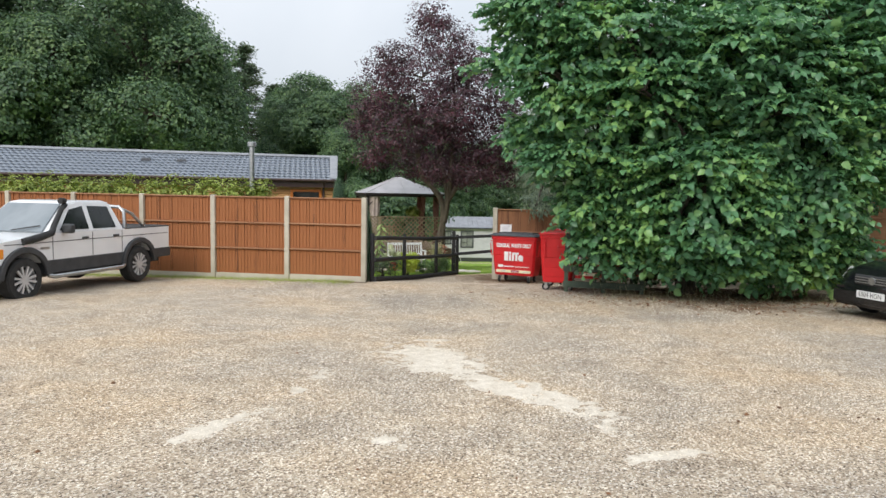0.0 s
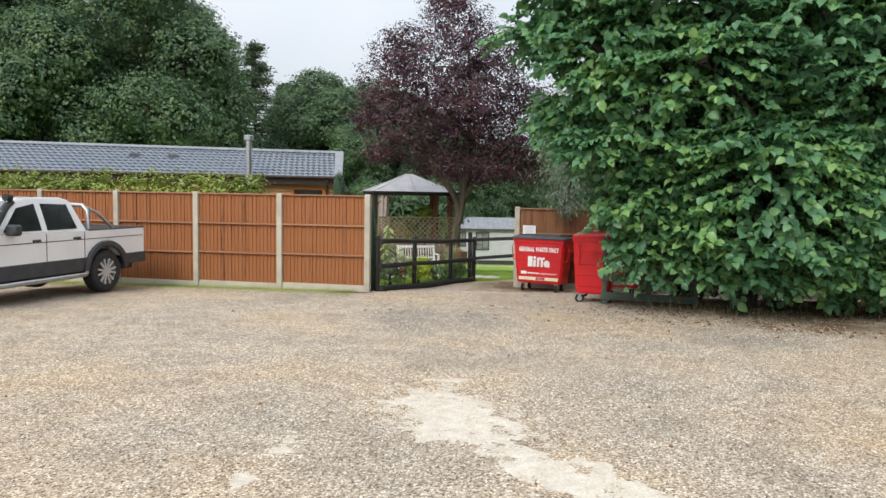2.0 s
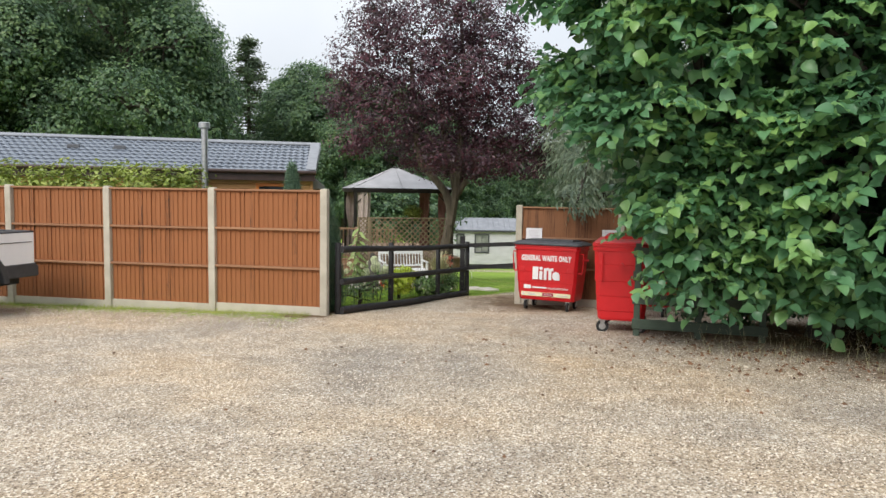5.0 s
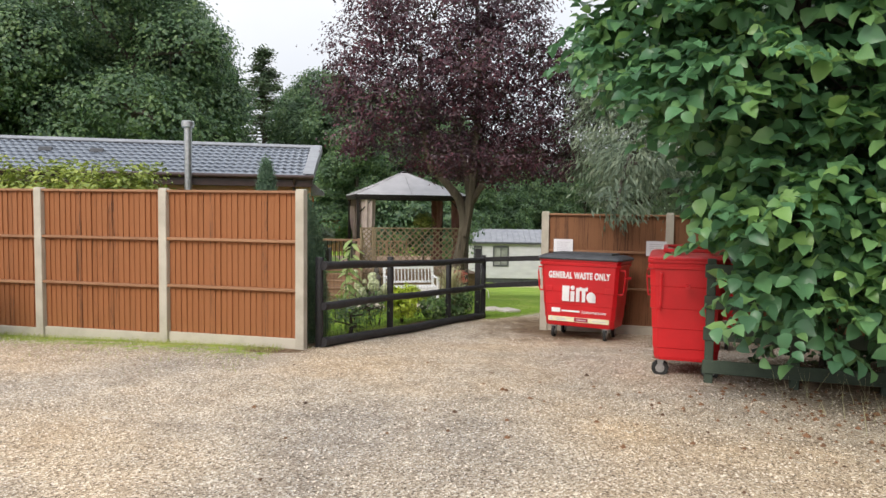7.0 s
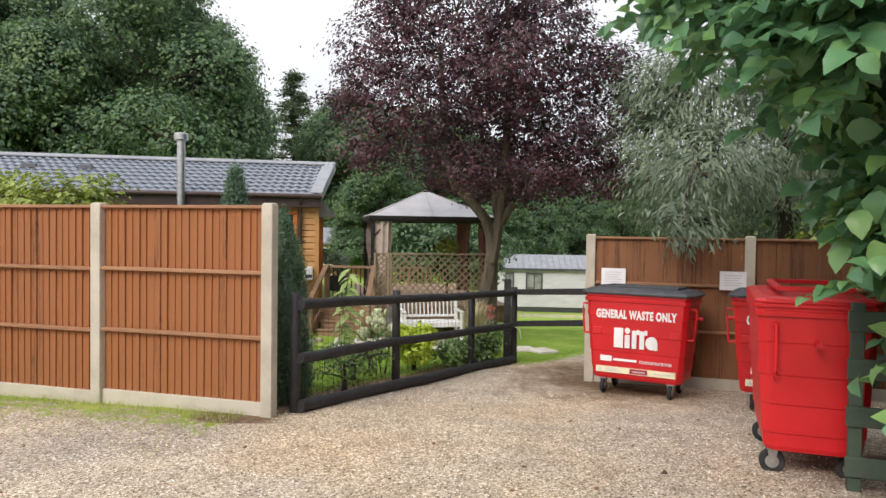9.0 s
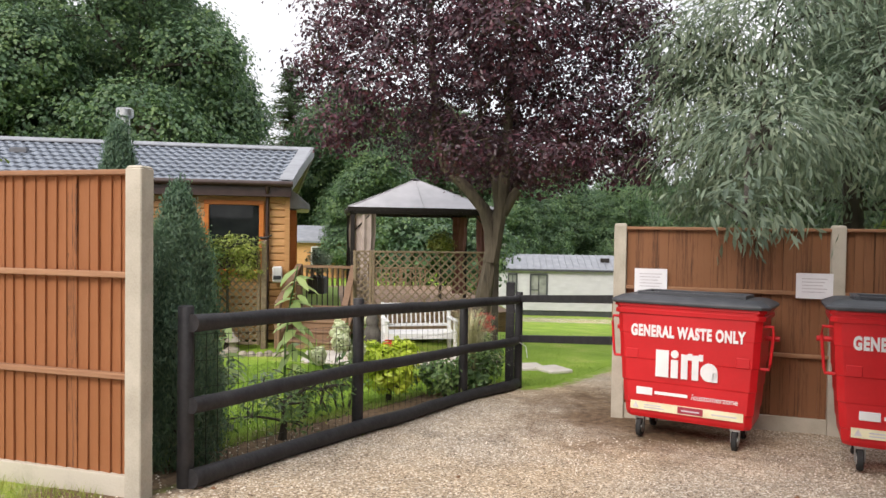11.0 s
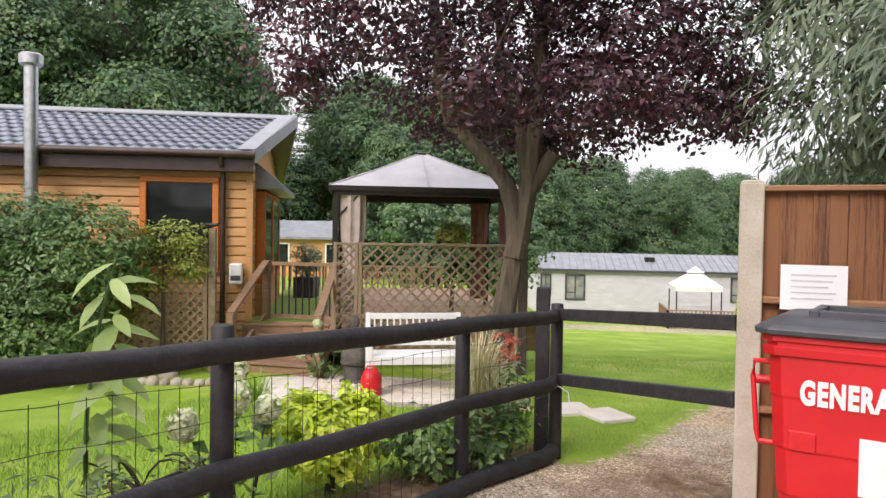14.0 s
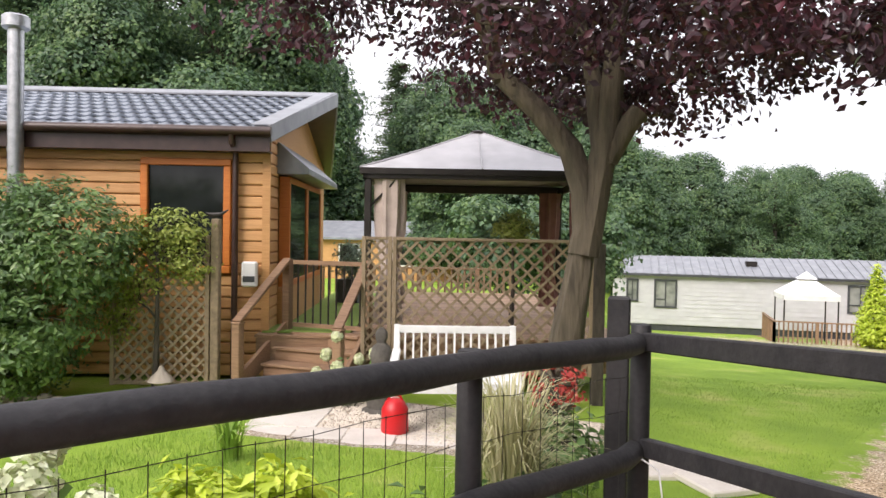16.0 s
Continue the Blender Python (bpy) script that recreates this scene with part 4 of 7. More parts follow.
def flue():
    p = CM @ Vector((-2.78, -0.34, 0))
    ob = thing("stove_flue", pose(p.x, p.y, CB), "shiny stainless steel stove flue with a cowl", "flue")
    part("pipe", Shape().lathe([(0.085, 0), (0.085, 1.6), (0.09, 1.6), (0.09, 1.66), (0.085, 1.66), (0.085, 2.6), (0.09, 2.6), (0.09, 2.66), (0.085, 2.66), (0.085, 4.0)], 20), STEEL, ob, smooth=True)
    part("cowl", Shape().lathe([(0.12, 3.98), (0.145, 4.0), (0.145, 4.12), (0.12, 4.14), (0.02, 4.15)], 20), STEEL, ob, smooth=True)
    part("bracket", Shape().box(-0.1, 0.05, 2.2, 0.1, 0.36, 2.23), STEEL, ob)


flue()
mb = CM @ Vector((-0.17, -0.06, 0.13))
mbx = thing("meter_box", pose(mb.x, mb.y, mb.z, 0, 0, CANG), "white plastic electricity hook-up box on the cabin wall", "meter box")
part("case", Shape().box(-0.09, -0.11, 0, 0.09, 0, 0.30), WHITE, mbx, bevel=0.02)
part("socket_panel", Shape().box(-0.07, -0.118, 0.06, 0.07, -0.108, 0.13), GREYPLASTIC, mbx, bevel=0.003)

# ---- gazebo ----
GM = pose(-2.76, 25.12, 0, 0, 0, 15)
GE, GP, GS, GB = 1.57, 2.19, 2.88, -0.36


def plank_deck(m, L, W, H, label):
    """Deck of boards running along x over a skirt; its top at the pose's height."""
    ob = thing("deck", m, label, "deck", "wooden decks")
    n = int(W / 0.145)
    for i in range(n):
        part("deck_board", Shape().box(0, i * W / n, -0.028, L, i * W / n + W / n - 0.006, 0), DECKWOOD, ob)
    for k in range(int(H / 0.12)):
        part("skirt_board", Shape().box(0.02, 0.01, -0.03 - (k + 1) * 0.12, L - 0.02, 0.03, -0.035 - k * 0.12), DECKWOOD, ob)
    part("frame", Shape().box(0.04, 0.035, -H, L - 0.04, W - 0.04, -0.03), DECKWOOD, ob)
    return ob


def gazebo():
    ob = thing("gazebo", GM, "gazebo with a grey hipped canopy on dark metal posts", "gazebo")
    c = GS / 2
    roof = Shape()
    for k in range(4):
        mm = Matrix.Translation((c, c, 0)) @ pose(0, 0, 0, 0, 0, 90 * k)
        n = 6
        v, f = [], []
        for j in range(n + 1):
            t = j / n
            half = c * (1 - t) + 0.05 * t
            z = GE + (GP - GE) * (t ** 1.08)
            for i in range(5):
                u = -1 + i / 2
                v.append((u * half, -half, z - 0.012 * (1 - abs(u)) * (1 - t)))
        for j in range(n):
            for i in range(4):
                f.append((j * 5 + i, j * 5 + i + 1, (j + 1) * 5 + i + 1, (j + 1) * 5 + i))
        roof.add(v, f, mm)
        part("valance", Shape().box(-c, -c - 0.004, GE - 0.075, c, -c + 0.012, GE - 0.004, mm), DARKMETAL, ob)
        part("seam", Shape().tube([mm @ Vector((0, -c, GE + 0.003)), mm @ Vector((0, -0.05, GP + 0.003))], 0.008, 6), CANOPY, ob)
        part("hip_rib", Shape().tube([mm @ Vector((-c, -c, GE)), mm @ Vector((-c * 0.5, -c * 0.5, (GE + GP) / 2 - 0.006)), mm @ Vector((-0.05, -0.05, GP))], 0.014, 6), CANOPY, ob)
        part("beam", Shape().box(-c + 0.03, -c + 0.03, GE - 0.13, c - 0.03, -c + 0.09, GE - 0.03, mm), DARKMETAL, ob, bevel=0.006)
        part("post", Shape().box(-c + 0.05, -c + 0.05, GB - 0.5, -c + 0.13, -c + 0.13, GE - 0.05, mm), DARKMETAL, ob, bevel=0.008)
        for dx, dy in ((1, 0), (0, 1)):
            part("brace", Shape().tube([mm @ Vector((-c + 0.09, -c + 0.09, GE - 0.48)), mm @ Vector((-c + 0.09 + 0.2 * dx, -c + 0.09 + 0.2 * dy, GE - 0.28)), mm @ Vector((-c + 0.09 + 0.36 * dx, -c + 0.09 + 0.36 * dy, GE - 0.1))], 0.014, 6), DARKMETAL, ob, smooth=True)
    part("canopy", roof, CANOPY, ob, "grey canopy with a vented peak", smooth=True)
    part("finial", Shape().lathe([(0.10, GP - 0.01), (0.11, GP + 0.02), (0.06, GP + 0.035), (0.01, GP + 0.04)], 12, Matrix.Translation((c, c, 0))), DARKMETAL, ob, smooth=True)

    def drape(x, y, mat, a, r):
        sh = Shape()
        n, rows = 26, 9
        v = []
        for j in range(rows):
            t = j / (rows - 1)
            pinch = 1 - 0.55 * math.exp(-((t - 0.62) / 0.18) ** 2)
            for i in range(n):
                th = 2 * math.pi * i / n
                rr = (r + 0.028 * math.cos(7 * th)) * pinch
                v.append((x + rr * 1.25 * math.cos(th), y + rr * 0.7 * math.sin(th), GE - 0.12 - t * 1.75))
        f = [(j * n + i, j * n + (i + 1) % n, (j + 1) * n + (i + 1) % n, (j + 1) * n + i) for j in range(rows - 1) for i in range(n)]
        part("curtain", sh.add(v, f), mat, ob, "gathered fabric curtain tied to a post", smooth=True)

    drape(0.33, 0.16, CURTAIN, 0, 0.13)
    drape(GS - 0.26, GS - 0.24, CURTAINRED, 0, 0.11)
    drape(0.24, GS - 0.24, CURTAIN, 0, 0.11)
    drape(GS - 0.26, 0.22, CURTAINRED, 0, 0.07)
    plank_deck(GM @ pose(-1.2, -0.1, GB - 0.06), GS + 1.5, GS + 3.6, 0.36, "brown wooden deck under the gazebo")


gazebo()


def lattice(name, a, b, z0, z1, step, label):
    """Diamond trellis panel between two places, with frame and laths."""
    a, b = Vector((*a, 0)), Vector((*b, 0))
    d = b - a
    L, H = d.length, z1 - z0
    ob = thing(name, pose(a.x, a.y, z0, 0, 0, math.degrees(math.atan2(d.y, d.x))), label, "trellis", "garden trellises")
    for side, y in ((1, 0.0), (-1, 0.012)):
        x = -H
        while x < L:
            t0, t1 = max(0, -x), min(H, L - x)
            if t1 - t0 > 0.05:
                x0, x1 = x + t0, x + t1
                za, zb = (t0, t1) if side == 1 else (H - t0, H - t1)
                part("lath", Shape().beam((x0, y, za), (x1, y, zb), 0.010, 0.028), TIMBER, ob)
            x += step
    for bx in ((0, -0.025, -0.02, 0.045, 0.035, H + 0.02), (L - 0.045, -0.025, -0.02, L, 0.035, H + 0.02), (0.045, -0.025, H - 0.02, L - 0.045, 0.035, H + 0.015), (0.045, -0.025, -0.01, L - 0.045, 0.035, 0.03)):
        part("frame_bar", Shape().box(*bx), TIMBER, ob, bevel=0.004)
    return ob


lattice("trellis", (-2.56, 24.72), (-2.24, 24.82), -0.75, 0.74, 0.12, "weathered narrow wooden trellis panel beside the gazebo")
lattice("trellis", (-2.23, 24.82), (-0.05, 25.35), -0.75, 0.74, 0.155, "weathered wooden diamond trellis panel in front of the gazebo")
lattice("trellis", (-5.15, 23.85), (-4.08, 24.1), -0.9, 0.72, 0.125, "weathered wooden trellis overgrown with a climber beside the cabin")
for x, y, z, w, lab in ((-4.02, 24.12, 0.92, 0.09, "weathered wooden trellis post beside the cabin"), (-0.0, 25.38, 0.72, 0.13, "dark brown wooden post at the end of the trellis")):
    solid("wooden_post", Shape().box(-w / 2, -w / 2, 0, w / 2, w / 2, z + 1.1), TIMBER if w < 0.1 else DARKBARK, pose(x, y, -1.1, 0, 0, 12), lab, "post", bevel=0.008)


# ---- deck, steps and gate ----
def steps():
    m = pose(-3.70, 24.25, -1.0, 0, 0, -5)
    ob = thing("garden_steps", m, "brown wooden garden steps with handrails", "steps")
    for i in range(4):
        part("tread", Shape().box(0.0, i * 0.24, 0.15 * (i + 1) - 0.035, 1.10 - 0.04 * i, i * 0.24 + 0.27, 0.15 * (i + 1)), DECKWOOD, ob, bevel=0.006)
        part("riser", Shape().box(0.02, i * 0.24 + 0.03, 0.15 * i, 1.08 - 0.04 * i, i * 0.24 + 0.05, 0.15 * (i + 1) - 0.036), DECKWOOD, ob)
    for x in (-0.08, 1.0):
        fx = x + 0.16 if x > 0 else x
        part("newel", Shape().box(fx - 0.05, -0.12, 0.0, fx + 0.05, -0.02, 0.78).box(fx - 0.06, -0.13, 0.78, fx + 0.06, -0.01, 0.80), DECKWOOD, ob, bevel=0.008)
        part("newel", Shape().box(x - 0.05, 0.86, 0.3, x + 0.05, 0.96, 1.46), DECKWOOD, ob, bevel=0.008)
        part("handrail", Shape().beam((fx, -0.10, 0.80), (x, 0.9, 1.46), 0.11, 0.04), DECKWOOD, ob, bevel=0.006)
        part("stringer", Shape().beam((fx, -0.05, 0.1), (x, 0.95, 0.62), 0.05, 0.22), DECKWOOD, ob, bevel=0.006)
    g = part("gate", Shape().box(0.0, 0.90, 1.40, 0.96, 0.94, 1.45), DECKWOOD, ob, "wooden gate with thin dark bars")
    part("bottom_bar", Shape().box(0.0, 0.90, 0.64, 0.96, 0.94, 0.69), DECKWOOD, g)
    for i in range(9):
        part("bar", Shape().tube([(0.06 + i * 0.105, 0.92, 0.68), (0.06 + i * 0.105, 0.92, 1.41)], 0.011, 8), DARKMETAL, g)
    return ob


steps()


def far_rail(x0, y0, x1, y1, z, h=0.95):
    ob = thing("deck_railing", pose(0, 0, 0), "brown wooden deck railing with upright balusters", "railing")
    a, b = Vector((x0, y0, z)), Vector((x1, y1, z))
    part("handrail", Shape().beam(a + Vector((0, 0, h)), b + Vector((0, 0, h)), 0.09, 0.04), DECKWOOD, ob, bevel=0.006)
    part("bottom_rail", Shape().beam(a + Vector((0, 0, 0.1)), b + Vector((0, 0, 0.1)), 0.05, 0.05), DECKWOOD, ob)
    n = int((b - a).length / 0.14)
    for i in range(n + 1):
        p = a.lerp(b, i / n)
        w = 0.045 if i % 9 == 0 else 0.02
        part("baluster", Shape().box(p.x - w, p.y - w, z - (0.5 if i % 9 == 0 else -0.08), p.x + w, p.y + w, z + h - 0.02), DECKWOOD, ob)


far_rail(-6.6, 31.5, -2.2, 32.4, -0.95, 1.0)


# ---- bench ----
def bench():
    ob = thing("garden_bench", pose(-1.70, 23.3, gz(-1.4, 23.3) - 0.0, 0, 0, 17), "white painted slatted wooden garden bench on gravel", "bench")
    W, D = 1.2, 0.55
    for x in (0.0, W - 0.06):
        part("front_leg", Shape().box(x, 0, 0, x + 0.06, 0.06, 0.62), WHITE, ob, bevel=0.006)
        part("back_leg", Shape().prism([(D - 0.06, 0), (D, 0), (D + 0.02, 0.42), (D + 0.13, 0.88), (D + 0.07, 0.88), (D - 0.05, 0.42)], -x - 0.06, -x, pose(0, 0, 0, 0, 0, 90)), WHITE, ob, bevel=0.006)
        part("armrest", Shape().box(x - 0.01, -0.03, 0.62, x + 0.07, D + 0.06, 0.65), WHITE, ob, bevel=0.008)
        part("side_rail", Shape().box(x + 0.01, 0.06, 0.34, x + 0.05, D - 0.04, 0.41), WHITE, ob)
    for i in range(6):
        part("seat_slat", Shape().box(0.0, 0.01 + i * 0.087, 0.41, W, 0.01 + i * 0.087 + 0.07, 0.435), WHITE, ob, bevel=0.005)
    part("front_rail", Shape().box(0.06, 0.01, 0.34, W - 0.06, 0.04, 0.41), WHITE, ob)
    part("top_rail", Shape().box(0.05, D + 0.065, 0.80, W - 0.05, D + 0.10, 0.875), WHITE, ob, bevel=0.008)
    part("lower_rail", Shape().box(0.05, D + 0.0, 0.48, W - 0.05, D + 0.03, 0.53), WHITE, ob, bevel=0.006)
    for i in range(13):
        x = 0.09 + i * (W - 0.23) / 12
        part("back_slat", Shape().beam((x + 0.02, D + 0.015, 0.51), (x + 0.02, D + 0.085, 0.82), 0.018, 0.04), WHITE, ob)


bench()


# ---- static caravan and far cabins ----
def caravan():
    ob = thing("static_caravan", pose(-0.42, 46.0, -2.82, 0, 0, 1.5), "long white static caravan with a grey roof", "caravan")
    L, W, H = 10.7, 3.6, 2.25
    part("wall", Shape().box(0, 0, 0.25, L, W, H), CARAVAN, ob)
    for z in np.arange(0.28, H - 0.1, 0.16):
        part("cladding_board", Shape().prism([(-0.012, 0), (0.0, 0.155), (0.01, 0.155), (0.01, 0)], -L, 0, pose(0, 0, z, 0, 0, 90)), CARAVAN, ob)
        part("cladding_board", Shape().box(-0.014, 0, z, 0, W, z + 0.15), CARAVAN, ob)
    part("skirting", Shape().box(0.06, 0.06, -0.3, L - 0.06, W - 0.06, 0.26), GREYPLASTIC, ob)
    part("roof", Shape().prism([(-0.15, H - 0.02), (W / 2, H + 0.62), (W + 0.15, H - 0.02), (W + 0.15, H - 0.1), (-0.15, H - 0.1)], -L - 0.15, 0.15, pose(0, 0, 0, 0, 0, 90)), GREYROOF, ob)
    for i in range(34):
        x = -0.1 + i * 0.31
        part("roof_rib", Shape().beam((x, -0.15, H + 0.0), (x, W / 2, H + 0.64), 0.03, 0.03), GREYROOF, ob)
    part("gutter", Shape().box(-0.15, -0.2, H - 0.12, L + 0.15, -0.14, H - 0.03), GREYPLASTIC, ob)
    for x, w, h in ((0.5, 0.46, 0.9), (1.55, 0.85, 1.1), (8.35, 0.85, 1.05)):
        z = H - 0.25 - h
        win = part("window", Shape().box(x + 0.03, -0.02, z + 0.03, x + w - 0.03, 0.01, z + h - 0.03), NETGLASS, ob, "net-curtained window pane in a dark grey frame")
        for bx in ((x, z, x + 0.07, z + h), (x + w - 0.07, z, x + w, z + h), (x + 0.07, z, x + w - 0.07, z + 0.07), (x + 0.07, z + h - 0.07, x + w - 0.07, z + h), (x + w / 2 - 0.02, z + 0.07, x + w / 2 + 0.02, z + h - 0.07), (x + 0.07, z + 0.28 * h, x + w / 2 - 0.02, z + 0.28 * h + 0.04)):
            part("frame_bar", Shape().box(bx[0], -0.05, bx[1], bx[2], 0.02, bx[3]), GREYPLASTIC, win)
    part("aerial", Shape().tube([(0.3, 1.2, H), (0.3, 1.2, H + 1.1)], 0.02, 6).box(0.1, 1.15, H + 0.7, 0.5, 1.25, H + 1.15), STEEL, ob)
    part("roof_vent", Shape().box(5.0, 0.8, H + 0.3, 5.4, 1.1, H + 0.5), DARKMETAL, ob)


caravan()


def white_pavilion():
    z = -2.75
    ob = thing("pavilion", pose(5.1, 42.6, z), "small pavilion with a white fabric canopy", "pavilion")
    can = Shape()
    c = 0.85
    for k in range(4):
        mm = Matrix.Translation((c, c, 0)) @ pose(0, 0, 0, 0, 0, 90 * k)
        can.add([(-c, -c, 1.75), (c, -c, 1.75), (c * 0.3, -c * 0.3, 2.2), (-c * 0.3, -c * 0.3, 2.2)], [(0, 1, 2, 3)], mm)
        can.add([(-c * 0.34, -c * 0.34, 2.25), (c * 0.34, -c * 0.34, 2.25), (0, 0, 2.5)], [(0, 1, 2)], mm)
        can.box(-c, -c, 1.58, c, -c + 0.01, 1.75, mm)
        part("post", Shape().tube([mm @ Vector((-c + 0.05, -c + 0.05, 0)), mm @ Vector((-c + 0.05, -c + 0.05, 1.7))], 0.025, 6), DARKMETAL, ob)
    part("canopy", can, WHITE, ob, "white fabric canopy")
    far_rail(4.8, 42.3, 8.2, 42.4, z, 0.9)
    far_rail(4.8, 42.3, 4.9, 45.0, z, 0.9)
    plank_deck(pose(4.75, 42.25, z), 3.5, 3.2, 0.3, "brown wooden deck in front of the caravan")


white_pavilion()


def far_cabin(x, y, z, L, W, H, rise, ang, label):
    ob = thing("cabin", pose(x, y, z, 0, 0, ang), label, "house", "distant cabins")
    part("wall", Shape().box(0, 0, -0.6, L, W, H), LARCH, ob)
    part("roof", Shape().prism([(-0.3, H - 0.05), (W / 2, H + rise), (W + 0.3, H - 0.05), (W + 0.3, H - 0.15), (W / 2, H + rise - 0.12), (-0.3, H - 0.15)], -L - 0.3, 0.3, pose(0, 0, 0, 0, 0, 90)), GREYROOF, ob)
    part("gable", Shape().prism([(0, H - 0.05), (W / 2, H + rise - 0.12), (W, H - 0.05)], -L, 0, pose(0, 0, 0, 0, 0, 90)), LARCH, ob)
    for k in range(3):
        x0 = L * (0.12 + 0.3 * k)
        fr = part("window", Shape().box(x0, -0.04, H * 0.4, x0 + 1.0, 0.0, H * 0.85), WHITE, ob)
        part("pane", Shape().box(x0 + 0.07, -0.05, H * 0.4 + 0.07, x0 + 0.93, -0.03, H * 0.85 - 0.07), DARKGLASS, fr)


far_cabin(-16.5, 47.0, -1.6, 9.0, 4.0, 2.2, 0.75, 6, "brown timber cabin with a grey roof among trees")
far_cabin(3.0, 68.0, -4.5, 7.0, 5.0, 2.6, 1.0, 0, "distant brown cabin with a grey roof")


# ---- pickup truck ----
def arc(cx, cz, r, a0, a1, n=12):
    return [(cx + r * math.cos(radians(a0 + (a1 - a0) * i / n)), cz + r * math.sin(radians(a0 + (a1 - a0) * i / n))) for i in range(n + 1)]


def wheel(parent, x, y, r, w, side):
    mm = pose(x, y, r, 0, 0, 0)
    t = part("wheel", Shape().lathe([(r * 0.66, -w / 2), (r * 0.93, -w / 2), (r, -w / 2 + 0.03), (r, w / 2 - 0.03), (r * 0.93, w / 2), (r * 0.66, w / 2), (r * 0.62, w / 4), (r * 0.62, -w / 4)], 32, mm @ pose(0, 0, 0, 90, 0, 0), True), RUBBER, parent, "black rubber tyre", smooth=True)
    rim = Shape().lathe([(r * 0.60, -w * 0.3), (r * 0.67, -w * 0.46), (r * 0.67, w * 0.46), (r * 0.62, w * 0.40), (r * 0.60, w * 0.1)], 32, mm @ pose(0, 0, 0, 90, 0, 0), True)
    part("rim", rim, STEEL, t, smooth=True)
    part("brake", Shape().tube([mm @ Vector((0, side * w * 0.05, 0)), mm @ Vector((0, side * w * 0.1, 0))], r * 0.6, 24), DARKMETAL, t)
    sp = Shape()
    for k in range(6):
        a = pose(0, 0, 0, 0, 60 * k, 0)
        for da in (-13, 13):
            sp.beam((0, side * w * 0.38, 0), (r * 0.64 * math.cos(radians(da)), side * w * 0.42, r * 0.64 * math.sin(radians(da))), 0.03, r * 0.10, mm @ a)
    sp.tube([mm @ Vector((0, side * w * 0.3, 0)), mm @ Vector((0, side * w * 0.45, 0))], r * 0.17, 16)
    part("spokes", sp, ALLOY, t, "polished alloy spokes")


ALLOY = material("silver_alloy", (0.42, 0.42, 0.43), (0.56, 0.56, 0.57), 6, 0.35, metal=0.25, fine=0.2)
CARWHITE = material("white_car_paint", (0.72, 0.73, 0.75), (0.80, 0.81, 0.82), 2, 0.25, fine=0.1, coat=0.6)
CARBLACK = material("black_car_paint", (0.006, 0.007, 0.009), (0.012, 0.013, 0.016), 2, 0.25, coat=0.8)
CLADDING = material("dark_grey_car_plastic", (0.03, 0.032, 0.036), (0.055, 0.058, 0.062), 6, 0.6, fine=0.3)
AMBER = material("amber_lens", (0.65, 0.20, 0.02), (0.75, 0.28, 0.03), 9, 0.2)
LAMPGLASS = material("headlamp_glass", (0.45, 0.47, 0.48), (0.7, 0.72, 0.73), 12, 0.08, spec=0.8)


